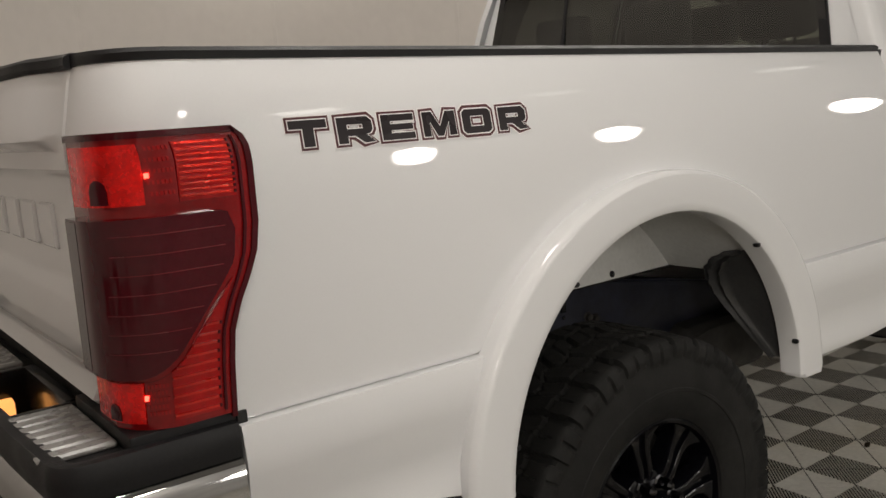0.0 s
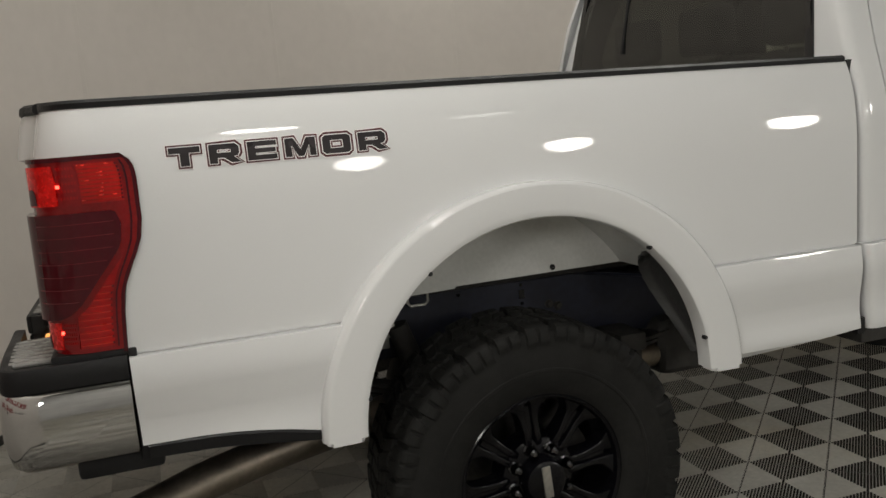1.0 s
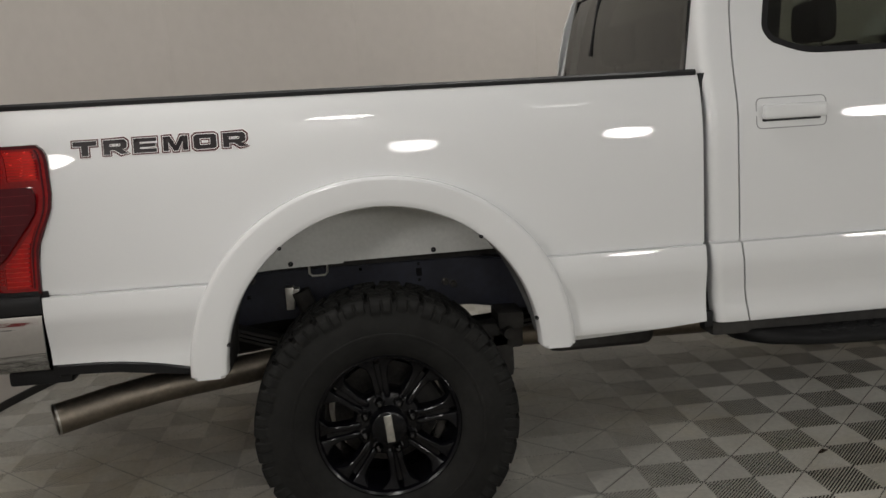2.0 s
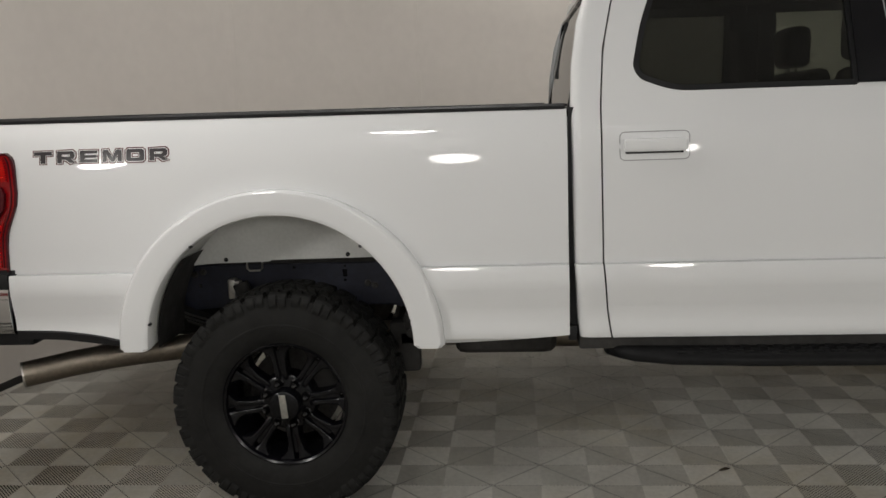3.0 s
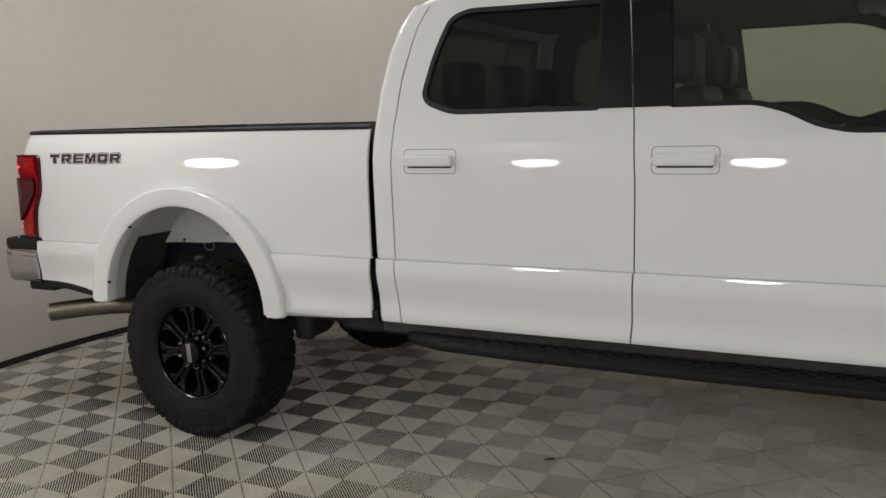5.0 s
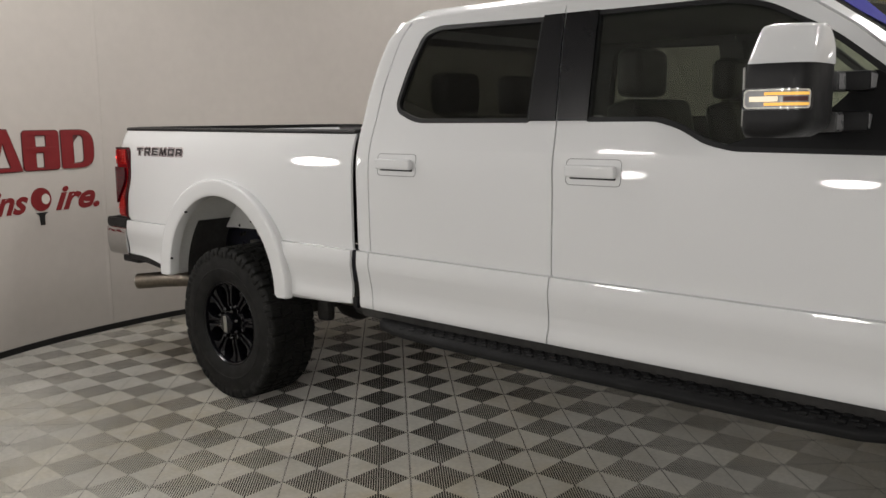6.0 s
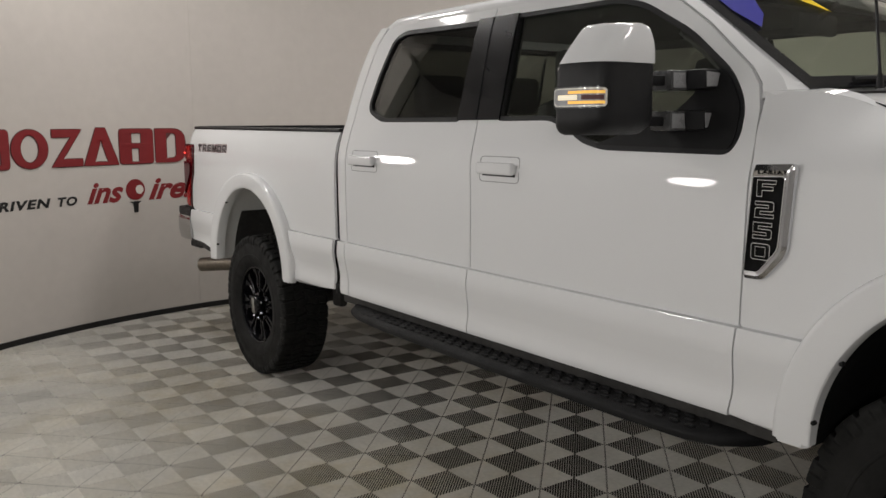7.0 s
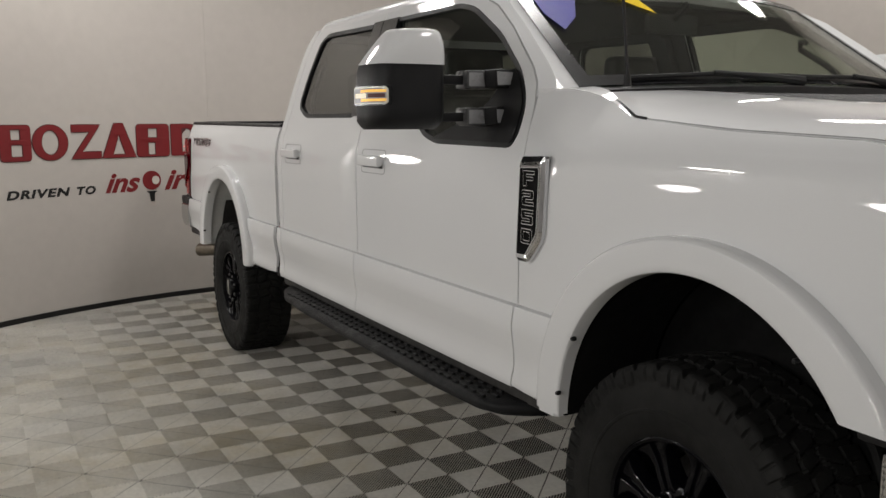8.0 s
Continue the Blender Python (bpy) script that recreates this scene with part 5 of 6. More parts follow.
wheel.matrix_basis = Matrix.Translation((0, WHEEL_Y, 0.430)) @ TYRE
copy_thing(wheel, Matrix.Translation((FX, WHEEL_Y + 0.055, 0.453)) @ Matrix.Rotation(radians(1), 4, "Z") @ Matrix.Diagonal((1.05, 1, 1.05, 1)) @ Matrix.Rotation(radians(70), 4, "Y") @ TYRE)
for x, turn in ((0, 180), (FX, 181)):
    copy_thing(wheel, Matrix.Translation((x, WIDE - WHEEL_Y - (0.05 if x else 0), 0.430)) @ Matrix.Rotation(radians(turn), 4, "Z") @ TYRE)


# ---- wheelhouses and what shows under the body ----
def wheelhouse(cx, far, mat, label, a0=180.0, a1=0.0):
    bm = bmesh.new()
    n = 28
    prof = [(0.515, 0.012), (0.515, 0.34)]
    rings = []
    for k in range(n + 1):
        a = radians(a0 + (a1 - a0) * k / n)
        rings.append([bm.verts.new((cx + r * math.cos(a), y, 0.66 + r * math.sin(a))) for r, y in prof] +
                     [bm.verts.new((cx + 0.53 * math.cos(a), y, 0.66 + 0.53 * math.sin(a))) for y in (0.35, 0.012)])
    for a, b in zip(rings, rings[1:]):
        for k in range(4):
            bm.faces.new((a[k], a[(k + 1) % 4], b[(k + 1) % 4], b[k]))
    if far:
        mirror_over(bm)
    part("wheelhouse", bm, mat, truck, label)


def inner_wall(cx, far, mat):
    """The upright sheet at the back of the wheelhouse, cut level along its foot."""
    bm = bmesh.new()
    pts = [(cx + 0.52 * math.cos(a), 0.66 + 0.52 * math.sin(a)) for a in linspace(radians(32.5), radians(156), 24)]
    pts += [(cx - 0.475, 0.918), (cx - 0.35, 0.922), (cx - 0.12, 0.926), (cx - 0.115, 0.932), (cx + 0.434, 0.936)]
    add_plate(bm, [pts], lambda u, v, w: Vector((u, 0.33 + w - 0.10 * max(0, 1.0 - v), v)), 0.012)
    if far:
        mirror_over(bm)
    ob = part("wheelhouse_wall", bm, mat, truck, "white inner bed wall")
    if not far:
        for x, z in ((-0.30, 0.936), (0.2, 0.948)):
            b = bmesh.new()
            add_lathe(b, [(0.001, -0.004), (0.009, -0.002), (0.01, 0.004)], n=10, centre=(cx + x, 0.33 - 0.10 * (1 - z), z))
            part("hole_plug", b, BLACK_TRIM, ob)


for far in (False, True):
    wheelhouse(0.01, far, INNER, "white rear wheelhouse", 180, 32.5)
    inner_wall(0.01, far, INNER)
    wheelhouse(FARC, far, ARCH_BLACK, "black front wheelhouse liner")
for y in (0.37, WIDE - 0.39):
    bm = bmesh.new()
    add_box(bm, FARC - 0.53, FARC + 0.53, y, y + 0.02, 0.6, 1.25)
    part("engine_bay_wall", bm, ARCH_BLACK, truck)


def rear_liner():
    """Grey liner bent down the front of the rear wheelhouse, narrowing to its foot, with two pressed ridges."""
    bm = bmesh.new()
    shares = [0.0, 0.08, 0.25, 0.42, 0.60, 0.66, 0.70, 0.74, 0.79, 0.84, 0.88, 0.92, 0.97, 1.0]
    lift = [0, 0, 0, 0, 0, 0.004, 0.016, 0.004, 0, 0.004, 0.016, 0.004, 0, 0]
    grid = []
    for k in range(25):
        t = k / 24
        a = radians(44 - 39 * t)
        inner = 0.045 + 0.155 * math.sin(math.pi * t ** 0.75) + 0.006 * math.sin(k * 2.3) * (1 - t)
        grid.append([bm.verts.new((0.01 + (0.508 - h) * math.cos(a), 0.008 + inner * q, 0.66 + (0.508 - h) * math.sin(a))) for q, h in zip(shares, lift)])
    for a, b in zip(grid, grid[1:]):
        for i in range(len(shares) - 1):
            bm.faces.new((a[i], a[i + 1], b[i + 1], b[i]))
    bmesh.ops.solidify(bm, geom=list(bm.faces), thickness=0.003)
    part("wheel_liner", bm, LINER, truck, "dark grey moulded wheel liner with two ridges", sharp=60)


rear_liner()
bm = bmesh.new()                           # dark shield down the back of the rear wheelhouse
left, right = [], []
for a in linspace(radians(182), radians(141), 12):
    r = 0.509
    left.append(Vector((0.01 + r * math.cos(a), 0.085 + 0.03 * math.sin(a), 0.66 + r * math.sin(a))))
    right.append(Vector((0.01 + r * math.cos(a), 0.345, 0.66 + r * math.sin(a))))
strip(bm, left, right, (0.004, 0, 0))
part("wheel_shield", bm, UNDER, truck, "black shield behind the rear wheel")

# ladder frame
for y in (0.47, WIDE - 0.47 - 0.08):
    bm = bmesh.new()
    rings = []
    for x, zc in ((-1.05, 0.76), (-0.6, 0.78), (-0.35, 0.80), (0.35, 0.80), (0.7, 0.74), (1.1, 0.66), (3.3, 0.66), (3.7, 0.72), (4.9, 0.74)):
        h = 0.095
        rings.append([bm.verts.new(p) for p in ((x, y, zc - h), (x, y + 0.08, zc - h), (x, y + 0.08, zc + h), (x, y, zc + h))])
    for a, b in zip(rings, rings[1:]):
        for k in range(4):
            bm.faces.new((a[k], a[(k + 1) % 4], b[(k + 1) % 4], b[k]))
    bm.faces.new(rings[0]), bm.faces.new(rings[-1])
    bmesh.ops.bevel(bm, geom=list(bm.edges), offset=0.008, segments=2, affect="EDGES")
    rail = part("frame_rail", bm, FRAME, truck, "dark blue-black coated frame rail")
    if y < 1:
        for x, z, w, h in ((0.165, 0.845, 0.02, 0.03), (0.165, 0.875, 0.010, 0.010), (0.165, 0.815, 0.010, 0.010), (-0.05, 0.872, 0.010, 0.010), (-0.46, 0.80, 0.014, 0.014)):
            b = bmesh.new()
            add_box(b, x - w / 2, x + w / 2, y - 0.003, y + 0.002, z - h / 2, z + h / 2, 0.001, 1)
            part("frame_hole", b, GLOSS_BLACK, rail)
        b = bmesh.new()
        add_box(b, -0.325, -0.295, y - 0.05, y, 0.752, 0.835, 0.004)
        add_box(b, -0.298, -0.27, y - 0.05, y - 0.01, 0.785, 0.805, 0.002)
        add_box(b, -0.298, -0.275, y - 0.05, y - 0.01, 0.812, 0.828, 0.002)
        part("spring_bracket", b, GALV, rail, "bare metal bracket")
        for x, z in ((-0.48, 0.85), (-0.445, 0.86), (0.26, 0.80), (0.29, 0.79)):
            b = bmesh.new()
            add_lathe(b, [(0.001, -0.012), (0.01, -0.012), (0.012, -0.004), (0.016, -0.003), (0.016, 0.004)], n=6, centre=(x, y, z))
            part("bolt", b, DISC, rail)
        b = bmesh.new()
        add_tube(b, [(-0.232, y - 0.06, 0.925), (-0.232, y - 0.06, 0.883), (-0.222, y - 0.06, 0.873), (-0.178, y - 0.06, 0.873), (-0.168, y - 0.06, 0.883), (-0.168, y - 0.06, 0.925)], 0.0045, 6)
        part("wire_loop", b, GALV, rail, "bare wire loop")
        b = bmesh.new()
        add_box(b, 0.425, 0.52, y - 0.16, y, 0.64, 0.70, 0.01)
        add_lathe(b, [(0.001, -0.03), (0.02, -0.03), (0.025, 0.02)], n=12, centre=(0.46, y - 0.16, 0.63))
        part("spring_hanger", b, UNDER, rail)

for y in (0.425, WIDE - 0.425):
    ob = empty("leaf_spring", truck)
    for k in range(5):
        bm = bmesh.new()
        L = 0.72 - 0.11 * k
        rings = []
        for s in linspace(-1, 1, 13):
            x = s * L
            z = 0.60 - 0.016 * k + 0.38 * x * x * (1.0 if x < 0 else 0.35)
            rings.append([bm.verts.new(p) for p in ((x, y - 0.035, z), (x, y + 0.035, z), (x, y + 0.035, z + 0.011), (x, y - 0.035, z + 0.011))])
        for a, b in zip(rings, rings[1:]):
            for i in range(4):
                bm.faces.new((a[i], a[(i + 1) % 4], b[(i + 1) % 4], b[i]))
        bm.faces.new(rings[0]), bm.faces.new(rings[-1])
        part("leaf", bm, UNDER, ob)
for y in (0.42, WIDE - 0.42):
    bm = bmesh.new()
    add_tube(bm, [(-0.13, y, 0.40), (-0.20, y, 0.62)], 0.022, 12)
    add_tube(bm, [(-0.19, y, 0.60), (-0.27, y, 0.82)], 0.033, 14)
    part("shock_absorber", bm, UNDER, truck)


def axle(x):
    ob = empty("axle", truck)
    bm = bmesh.new()
    add_tube(bm, [(x, 0.25, 0.44), (x, WIDE - 0.25, 0.44)], 0.05, 16)
    part("axle_tube", bm, UNDER, ob)
    bm = bmesh.new()
    prof = [(0.001, -0.15), (0.07, -0.14), (0.13, -0.10), (0.165, -0.03), (0.165, 0.03), (0.13, 0.10), (0.07, 0.14), (0.001, 0.15)]
    add_lathe(bm, prof, n=24, centre=(x, WIDE / 2 + (0.25 if x > 2 else 0), 0.44))
    part("differential", bm, UNDER, ob)


axle(0.0)
axle(FX)
bm = bmesh.new()
add_tube(bm, [(0.15, WIDE / 2, 0.45), (2.3, WIDE / 2 + 0.1, 0.60)], 0.05, 14)
part("drive_shaft", bm, UNDER, truck)
bm = bmesh.new()
add_tube(bm, [(-1.04, 0.060, 0.545), (-0.97, 0.098, 0.553), (-0.88, 0.145, 0.564), (-0.75, 0.20, 0.575), (-0.62, 0.25, 0.58), (-0.5, 0.295, 0.582), (-0.35, 0.35, 0.585), (0.0, 0.40, 0.60), (0.4, 0.42, 0.60), (0.9, 0.50, 0.56), (2.4, 0.58, 0.52)], 0.05, 20, caps=False)
add_tube(bm, [(-1.04, 0.060, 0.545), (-0.97, 0.098, 0.553), (-0.88, 0.145, 0.564), (-0.75, 0.20, 0.575), (-0.62, 0.25, 0.58), (-0.5, 0.295, 0.582)], 0.0465, 20, caps=False)
part("exhaust_pipe", bm, STEEL, truck, "brownish steel exhaust pipe")
bm = bmesh.new()
add_tube(bm, [(-1.043, 0.0585, 0.5447), (-1.037, 0.0617, 0.5453)], 0.0512, 20, caps=False)
part("exhaust_lip", bm, GALV, truck)
bm = bmesh.new()
add_box(bm, 1.15, 3.7, 0.30, WIDE - 0.30, 0.60, 0.68, 0.02)
add_box(bm, 1.3, 2.3, 1.15, 1.75, 0.45, 0.66, 0.04)
add_box(bm, 2.5, 4.7, 0.62, 1.4, 0.5, 0.9, 0.05)
add_box(bm, -1.0, -0.75, 0.45, WIDE - 0.45, 0.68, 0.8, 0.02)
add_box(bm, -0.95, 1.1, 0.42, WIDE - 0.42, 0.90, 0.93)
add_box(bm, -1.12, -1.0, 0.9, 1.12, 0.66, 0.76, 0.01)
part("underbody", bm, UNDER, truck, "dark underbody pans")


# ---- running boards ----
def running_board(far):
    bm = bmesh.new()
    rings = []
    for x, yo, z in ((1.20, 0.085, 0.644), (1.205, 0.05, 0.645), (1.23, 0.01, 0.645), (1.29, -0.045, 0.644), (1.42, -0.085, 0.642), (1.7, -0.102, 0.639), (2.4, -0.106, 0.637), (3.1, -0.104, 0.637), (3.36, -0.090, 0.637), (3.45, -0.055, 0.638),
                     (3.50, 0.01, 0.638), (3.52, 0.05, 0.638), (3.525, 0.085, 0.638)):
        h = 0.036
        prof = [(yo + 0.004, z - 0.012), (yo, z - 0.02), (yo + 0.002, z - h), (yo + 0.02, z - h - 0.010), (0.16, z - h - 0.006), (0.16, z), (min(yo + 0.02, 0.14), z)]
        rings.append([bm.verts.new((x, y, zz)) for y, zz in prof])
    m = 7
    for a, b in zip(rings, rings[1:]):
        for k in range(m):
            bm.faces.new((a[k], a[(k + 1) % m], b[(k + 1) % m], b[k]))
    bm.faces.new(rings[0]), bm.faces.new(rings[-1])
    if far:
        mirror_over(bm)
    board = part("running_board", bm, BOARD_BLACK, truck, "black running board with raised tread studs", sharp=40)
    bm = bmesh.new()
    add_box(bm, -0.0165, 0.0165, -0.0075, 0.0075, -0.006, 0.004, 0.003, 1)
    stud_mesh = mesh_of(bm, "stud", BOARD_BLACK)
    for i in range(34):
        for j in range(4):
            stud = new("stud", stud_mesh)
            y = -0.066 + j * 0.036
            stud.location = (1.45 + i * 0.058 + (0.029 if j % 2 else 0), WIDE - y if far else y, 0.641)
            stud.parent = board
    for x in (1.5, 2.3, 3.2):
        bm = bmesh.new()
        add_box(bm, x - 0.04, x + 0.04, 0.06, 0.40, 0.605, 0.66, 0.01)
        if far:
            mirror_over(bm)
        part("bracket", bm, UNDER, board)


running_board(False)
running_board(True)


# ---- towing mirror ----
def tow_mirror(far):
    def done(name, bm, mat, parent, label="", sharp=35):
        if far:
            mirror_over(bm)
        return part(name, bm, mat, parent, label, sharp)

    ob = empty("towing_mirror", truck)
    ob["label"] = "black towing mirror with white cap and amber lamp"

    def shell(z0, z1, grow=0.0, n=9):
        """Level sections of the head between two heights."""
        bm = bmesh.new()
        rings = []
        for z in linspace(z0, z1, n):
            t = (z - 1.50) / 0.31
            k = 0.0
            yo = -0.378 + 0.10 * max(0, (t - 0.60) / 0.40) ** 1.15 + 0.02 * max(0, (0.1 - t) / 0.1) ** 2
            yi = -0.128 - 0.012 * max(0, (t - 0.8) / 0.2) ** 2
            xr = 3.045 + 0.01 * t
            xf = 3.225 - 0.018 * max(0, (t - 0.7) / 0.3) ** 2 - 0.05 * max(0, (0.14 - t) / 0.14) ** 2 + grow
            yo, yi = yo - grow, yi + grow
            out = rounded([(xr, yo), (xf, yo), (xf, yi), (xr, yi)], [0.03, 0.075, 0.05, 0.02], 5)
            rings.append([bm.verts.new((x, y, z)) for x, y in out])
        m = len(rings[0])
        for a, b in zip(rings, rings[1:]):
            for k in range(m):
                bm.faces.new((a[k], a[(k + 1) % m], b[(k + 1) % m], b[k]))
        lo = bm.faces.new(rings[0])
        hi = bm.faces.new(rings[-1])
        bmesh.ops.bevel(bm, geom=[e for e in (hi if grow > 0 else lo).edges], offset=0.013 if grow > 0 else 0.014, segments=3, affect="EDGES", profile=0.5)
        return bm

    done("mirror_cap", shell(1.701, 1.812, 0.003), PAINT, ob, "white painted mirror cap", 40)
    done("mirror_housing", shell(1.50, 1.70), BLACK_TRIM, ob, "black textured mirror housing", 40)
    bm = bmesh.new()
    add_box(bm, 3.041, 3.05, -0.355, -0.15, 1.53, 1.695, 0.004)
    done("mirror_glass", bm, CHROME, ob, "mirror glass")
    # side lamp wrapped round the outer corner: stretches of one level path
    turn = [(3.160 + 0.066 * math.sin(a), -0.313 - 0.066 * math.cos(a)) for a in linspace(0, radians(78), 27)]
    wrap = [(x, -0.379) for x in linspace(3.054, 3.156, 26)] + turn

    def band(name, s0, s1, z0, z1, mat, off, label=""):
        n = len(wrap) - 1
        pts = wrap[int(s0 * n):int(s1 * n) + 1]
        a = []
        for i, (x, y) in enumerate(pts):
            d = (Vector(pts[min(i + 1, len(pts) - 1)]) - Vector(pts[max(i - 1, 0)])).normalized()
            nrm = Vector((d.y, -d.x))
            inset = 0.007 if i in (0, len(pts) - 1) and z1 - z0 > 0.02 else (0.003 if i in (1, len(pts) - 2) and z1 - z0 > 0.02 else 0.0)
            a.append((Vector((x + nrm.x * off, y + nrm.y * off, z0 + inset)), Vector((x + nrm.x * off, y + nrm.y * off, z1 - inset))))
        bm = bmesh.new()
        strip(bm, [p[0] for p in a], [p[1] for p in a], (-0.006, 0.006, 0))
        return done(name, bm, mat, ob, label)

    band("lamp_bezel", 0.0, 1.0, 1.575, 1.635, GLOSS_BLACK, 0.0005)
    band("lamp_rim", 0.03, 0.95, 1.579, 1.631, CLEAR, 0.002, "clear lamp rim")
    band("lamp_bowl", 0.05, 0.92, 1.583, 1.627, SATIN, 0.0028, "grey lamp bowl")
    band("amber_bar", 0.30, 0.91, 1.615, 1.623, LIT_AMBER, 0.004, "lit amber bar")
    band("amber_bar", 0.30, 0.91, 1.587, 1.595, LIT_AMBER, 0.004, "lit amber bar")
    band("lamp_lens", 0.55, 0.89, 1.599, 1.611, SIGN_DARK, 0.004, "dark lamp lens")
    band("lamp_bulb", 0.10, 0.48, 1.598, 1.612, LIT_WHITE, 0.004, "lit pale lamp bulb")
    # two arms
    for z in (1.655, 1.535):
        bm = bmesh.new()
        add_box(bm, 3.135, 3.175, -0.14, 0.0, z - 0.012, z + 0.018, 0.006)
        done("inner_arm", bm, BLACK_TRIM, ob)
        bm = bmesh.new()
        add_box(bm, 3.12, 3.20, -0.045, 0.045, z - 0.026, z + 0.034, 0.010)
        done("arm_sleeve", bm, SLEEVE, ob, "dark grey arm sleeve")
        bm = bmesh.new()
        add_box(bm, 3.13, 3.27, 0.022, 0.10, z - 0.024, z + 0.036, 0.012)
        done("arm_foot", bm, BLACK_TRIM, ob)
        # paler plates put a sheen on the dark arms' front faces
        bm = bmesh.new()
        add_plate(bm, [[(-0.038, z - 0.018), (0.022, z - 0.018), (0.014, z + 0.026), (-0.038, z + 0.026)]], lambda u, v, w: Vector((3.2005 + w, u, v)), 0.002)
        done("sleeve_sheen", bm, SATIN, ob, "paler plate for the sheen on the sleeve")
        bm = bmesh.new()
        add_plate(bm, [[(0.028, z - 0.016), (0.078, z - 0.014), (0.092, z + 0.024), (0.024, z + 0.028)]], lambda u, v, w: Vector((3.2705 + w, u, v)), 0.002)
        done("foot_sheen", bm, SATIN, ob, "paler plate for the sheen on the arm foot")
    ob.location.x = 0.035


tow_mirror(False)
tow_mirror(True)


# ---- cab inside ----
def seat(x, y, w, tall):
    ob = empty("seat", truck)
    bm = bmesh.new()
    add_box(bm, x - 0.05, x + 0.50, y - w / 2, y + w / 2, 0.98, 1.16, 0.05, 3)
    part("cushion", bm, SEAT, ob, sharp=50)
    bm = bmesh.new()
    add_box(bm, -0.07, 0.07, -w / 2, w / 2, 0.0, tall, 0.05, 3, Matrix.Translation((x - 0.03, y, 1.12)) @ Matrix.Rotation(radians(-14), 4, "Y"))
    part("backrest", bm, SEAT, ob, sharp=50)
    bm = bmesh.new()
    dx = x - 0.03 - math.tan(radians(14)) * (tall + 0.08)
    add_box(bm, dx - 0.06, dx + 0.05, y - 0.14, y + 0.14, 1.12 + tall, 1.12 + tall + 0.20, 0.05, 3)
    for s in (-0.06, 0.06):
        add_tube(bm, [(dx, y + s, 1.12 + tall - 0.06), (dx, y + s, 1.12 + tall + 0.05)], 0.007, 6)
    part("headrest", bm, SEAT, ob, sharp=50)


for x, ys, w, h in ((2.45, (0.56, WIDE - 0.56), 0.52, 0.52), (1.46, (0.5, WIDE / 2, WIDE - 0.5), 0.47, 0.46)):
    for y in ys:
        seat(x, y, w, h)
bm = bmesh.new()
add_box(bm, 3.15, 3.75, 0.12, WIDE - 0.12, 1.15, 1.46, 0.06, 3)
add_box(bm, 3.2, 3.6, 1.2, 1.7, 1.40, 1.54, 0.05, 3)
part("dashboard", bm, DASH, truck, "black dashboard")
bm = bmesh.new()
add_box(bm, 1.15, 3.7, 0.09, WIDE - 0.09, 0.70, 0.95)
add_box(bm, 1.3, 3.46, 0.075, 0.12, 0.7, 1.40)
add_box(bm, 1.3, 3.46, WIDE - 0.12, WIDE - 0.075, 0.7, 1.40)
add_box(bm, 1.6, 3.0, WIDE / 2 - 0.14, WIDE / 2 + 0.14, 0.95, 1.2, 0.03)
part("cab_floor", bm, DASH, truck, "black cab lining")
bm = bmesh.new()
ring = [(3.05 + 0.10 * math.cos(a) * 0.45, WIDE - 0.56 + 0.19 * math.sin(a), 1.42 + 0.19 * math.cos(a)) for a in linspace(0, 2 * math.pi, 33)]
add_tube(bm, ring, 0.017, 8, caps=False)
add_tube(bm, [(3.05, WIDE - 0.56, 1.42), (3.3, WIDE - 0.56, 1.34)], 0.04, 10)
add_box(bm, 3.03, 3.06, WIDE - 0.73, WIDE - 0.39, 1.39, 1.45, 0.01)
part("steering_wheel", bm, DASH, truck, "black steering wheel")
bm = bmesh.new()
add_box(bm, 3.02, 3.05, WIDE / 2 - 0.13, WIDE / 2 + 0.13, 1.86, 1.94, 0.012)
add_tube(bm, [(3.05, WIDE / 2, 1.92), (3.12, WIDE / 2, 1.97)], 0.012, 8)
part("inside_mirror", bm, DASH, truck)
for far in (False, True):
    bm = bmesh.new()
    rings = []
    for z in linspace(0.95, 1.95, 9):
        y = cab_y(z) + 0.045
        x = 2.16 - 0.05 * max(0.0, z - 1.5) / 0.5
        rings.append([bm.verts.new(p) for p in ((x - 0.075, y, z), (x + 0.075, y, z), (x + 0.06, y + 0.035, z), (x - 0.06, y + 0.035, z))])
    for a, b in zip(rings, rings[1:]):
        for k in range(4):
            bm.faces.new((a[k], a[(k + 1) % 4], b[(k + 1) % 4], b[k]))
    bm.faces.new(rings[0]), bm.faces.new(rings[-1])
    if far:
        mirror_over(bm)
    part("inner_pillar", bm, DASH, truck)
    bm = bmesh.new()
    rings = []
    for z in linspace(1.15, 1.86, 6):
        y = cab_y(z) + 0.086
        x = 2.10 - 0.05 * max(0.0, z - 1.5) / 0.5
        rings.append([bm.verts.new(p) for p in ((x - 0.024, y, z), (x + 0.024, y, z), (x + 0.024, y + 0.002, z), (x - 0.024, y + 0.002, z))])
    for a, b in zip(rings, rings[1:]):
        for k in range(4):
            bm.faces.new((a[k], a[(k + 1) % 4], b[(k + 1) % 4], b[k]))
    if far:
        mirror_over(bm)
    part("seat_belt", bm, STEP_GREY, truck, "grey seat belt")
    # grab handle inside the windscreen pillar
    bm = bmesh.new()
    pts = [(3.36, 1.66), (3.33, 1.645), (3.18, 1.765), (3.06, 1.84), (3.07, 1.87), (3.10, 1.865)]
    add_tube(bm, [(x - 0.03, cab_y(z) + 0.11, z - 0.01) for x, z in pts], 0.013, 8)
    if far:
        mirror_over(bm)
    part("grab_handle", bm, DASH, truck, "black grab handle")
# unseen spare wheel under the bed, added to block the bright gap there
bm = bmesh.new()
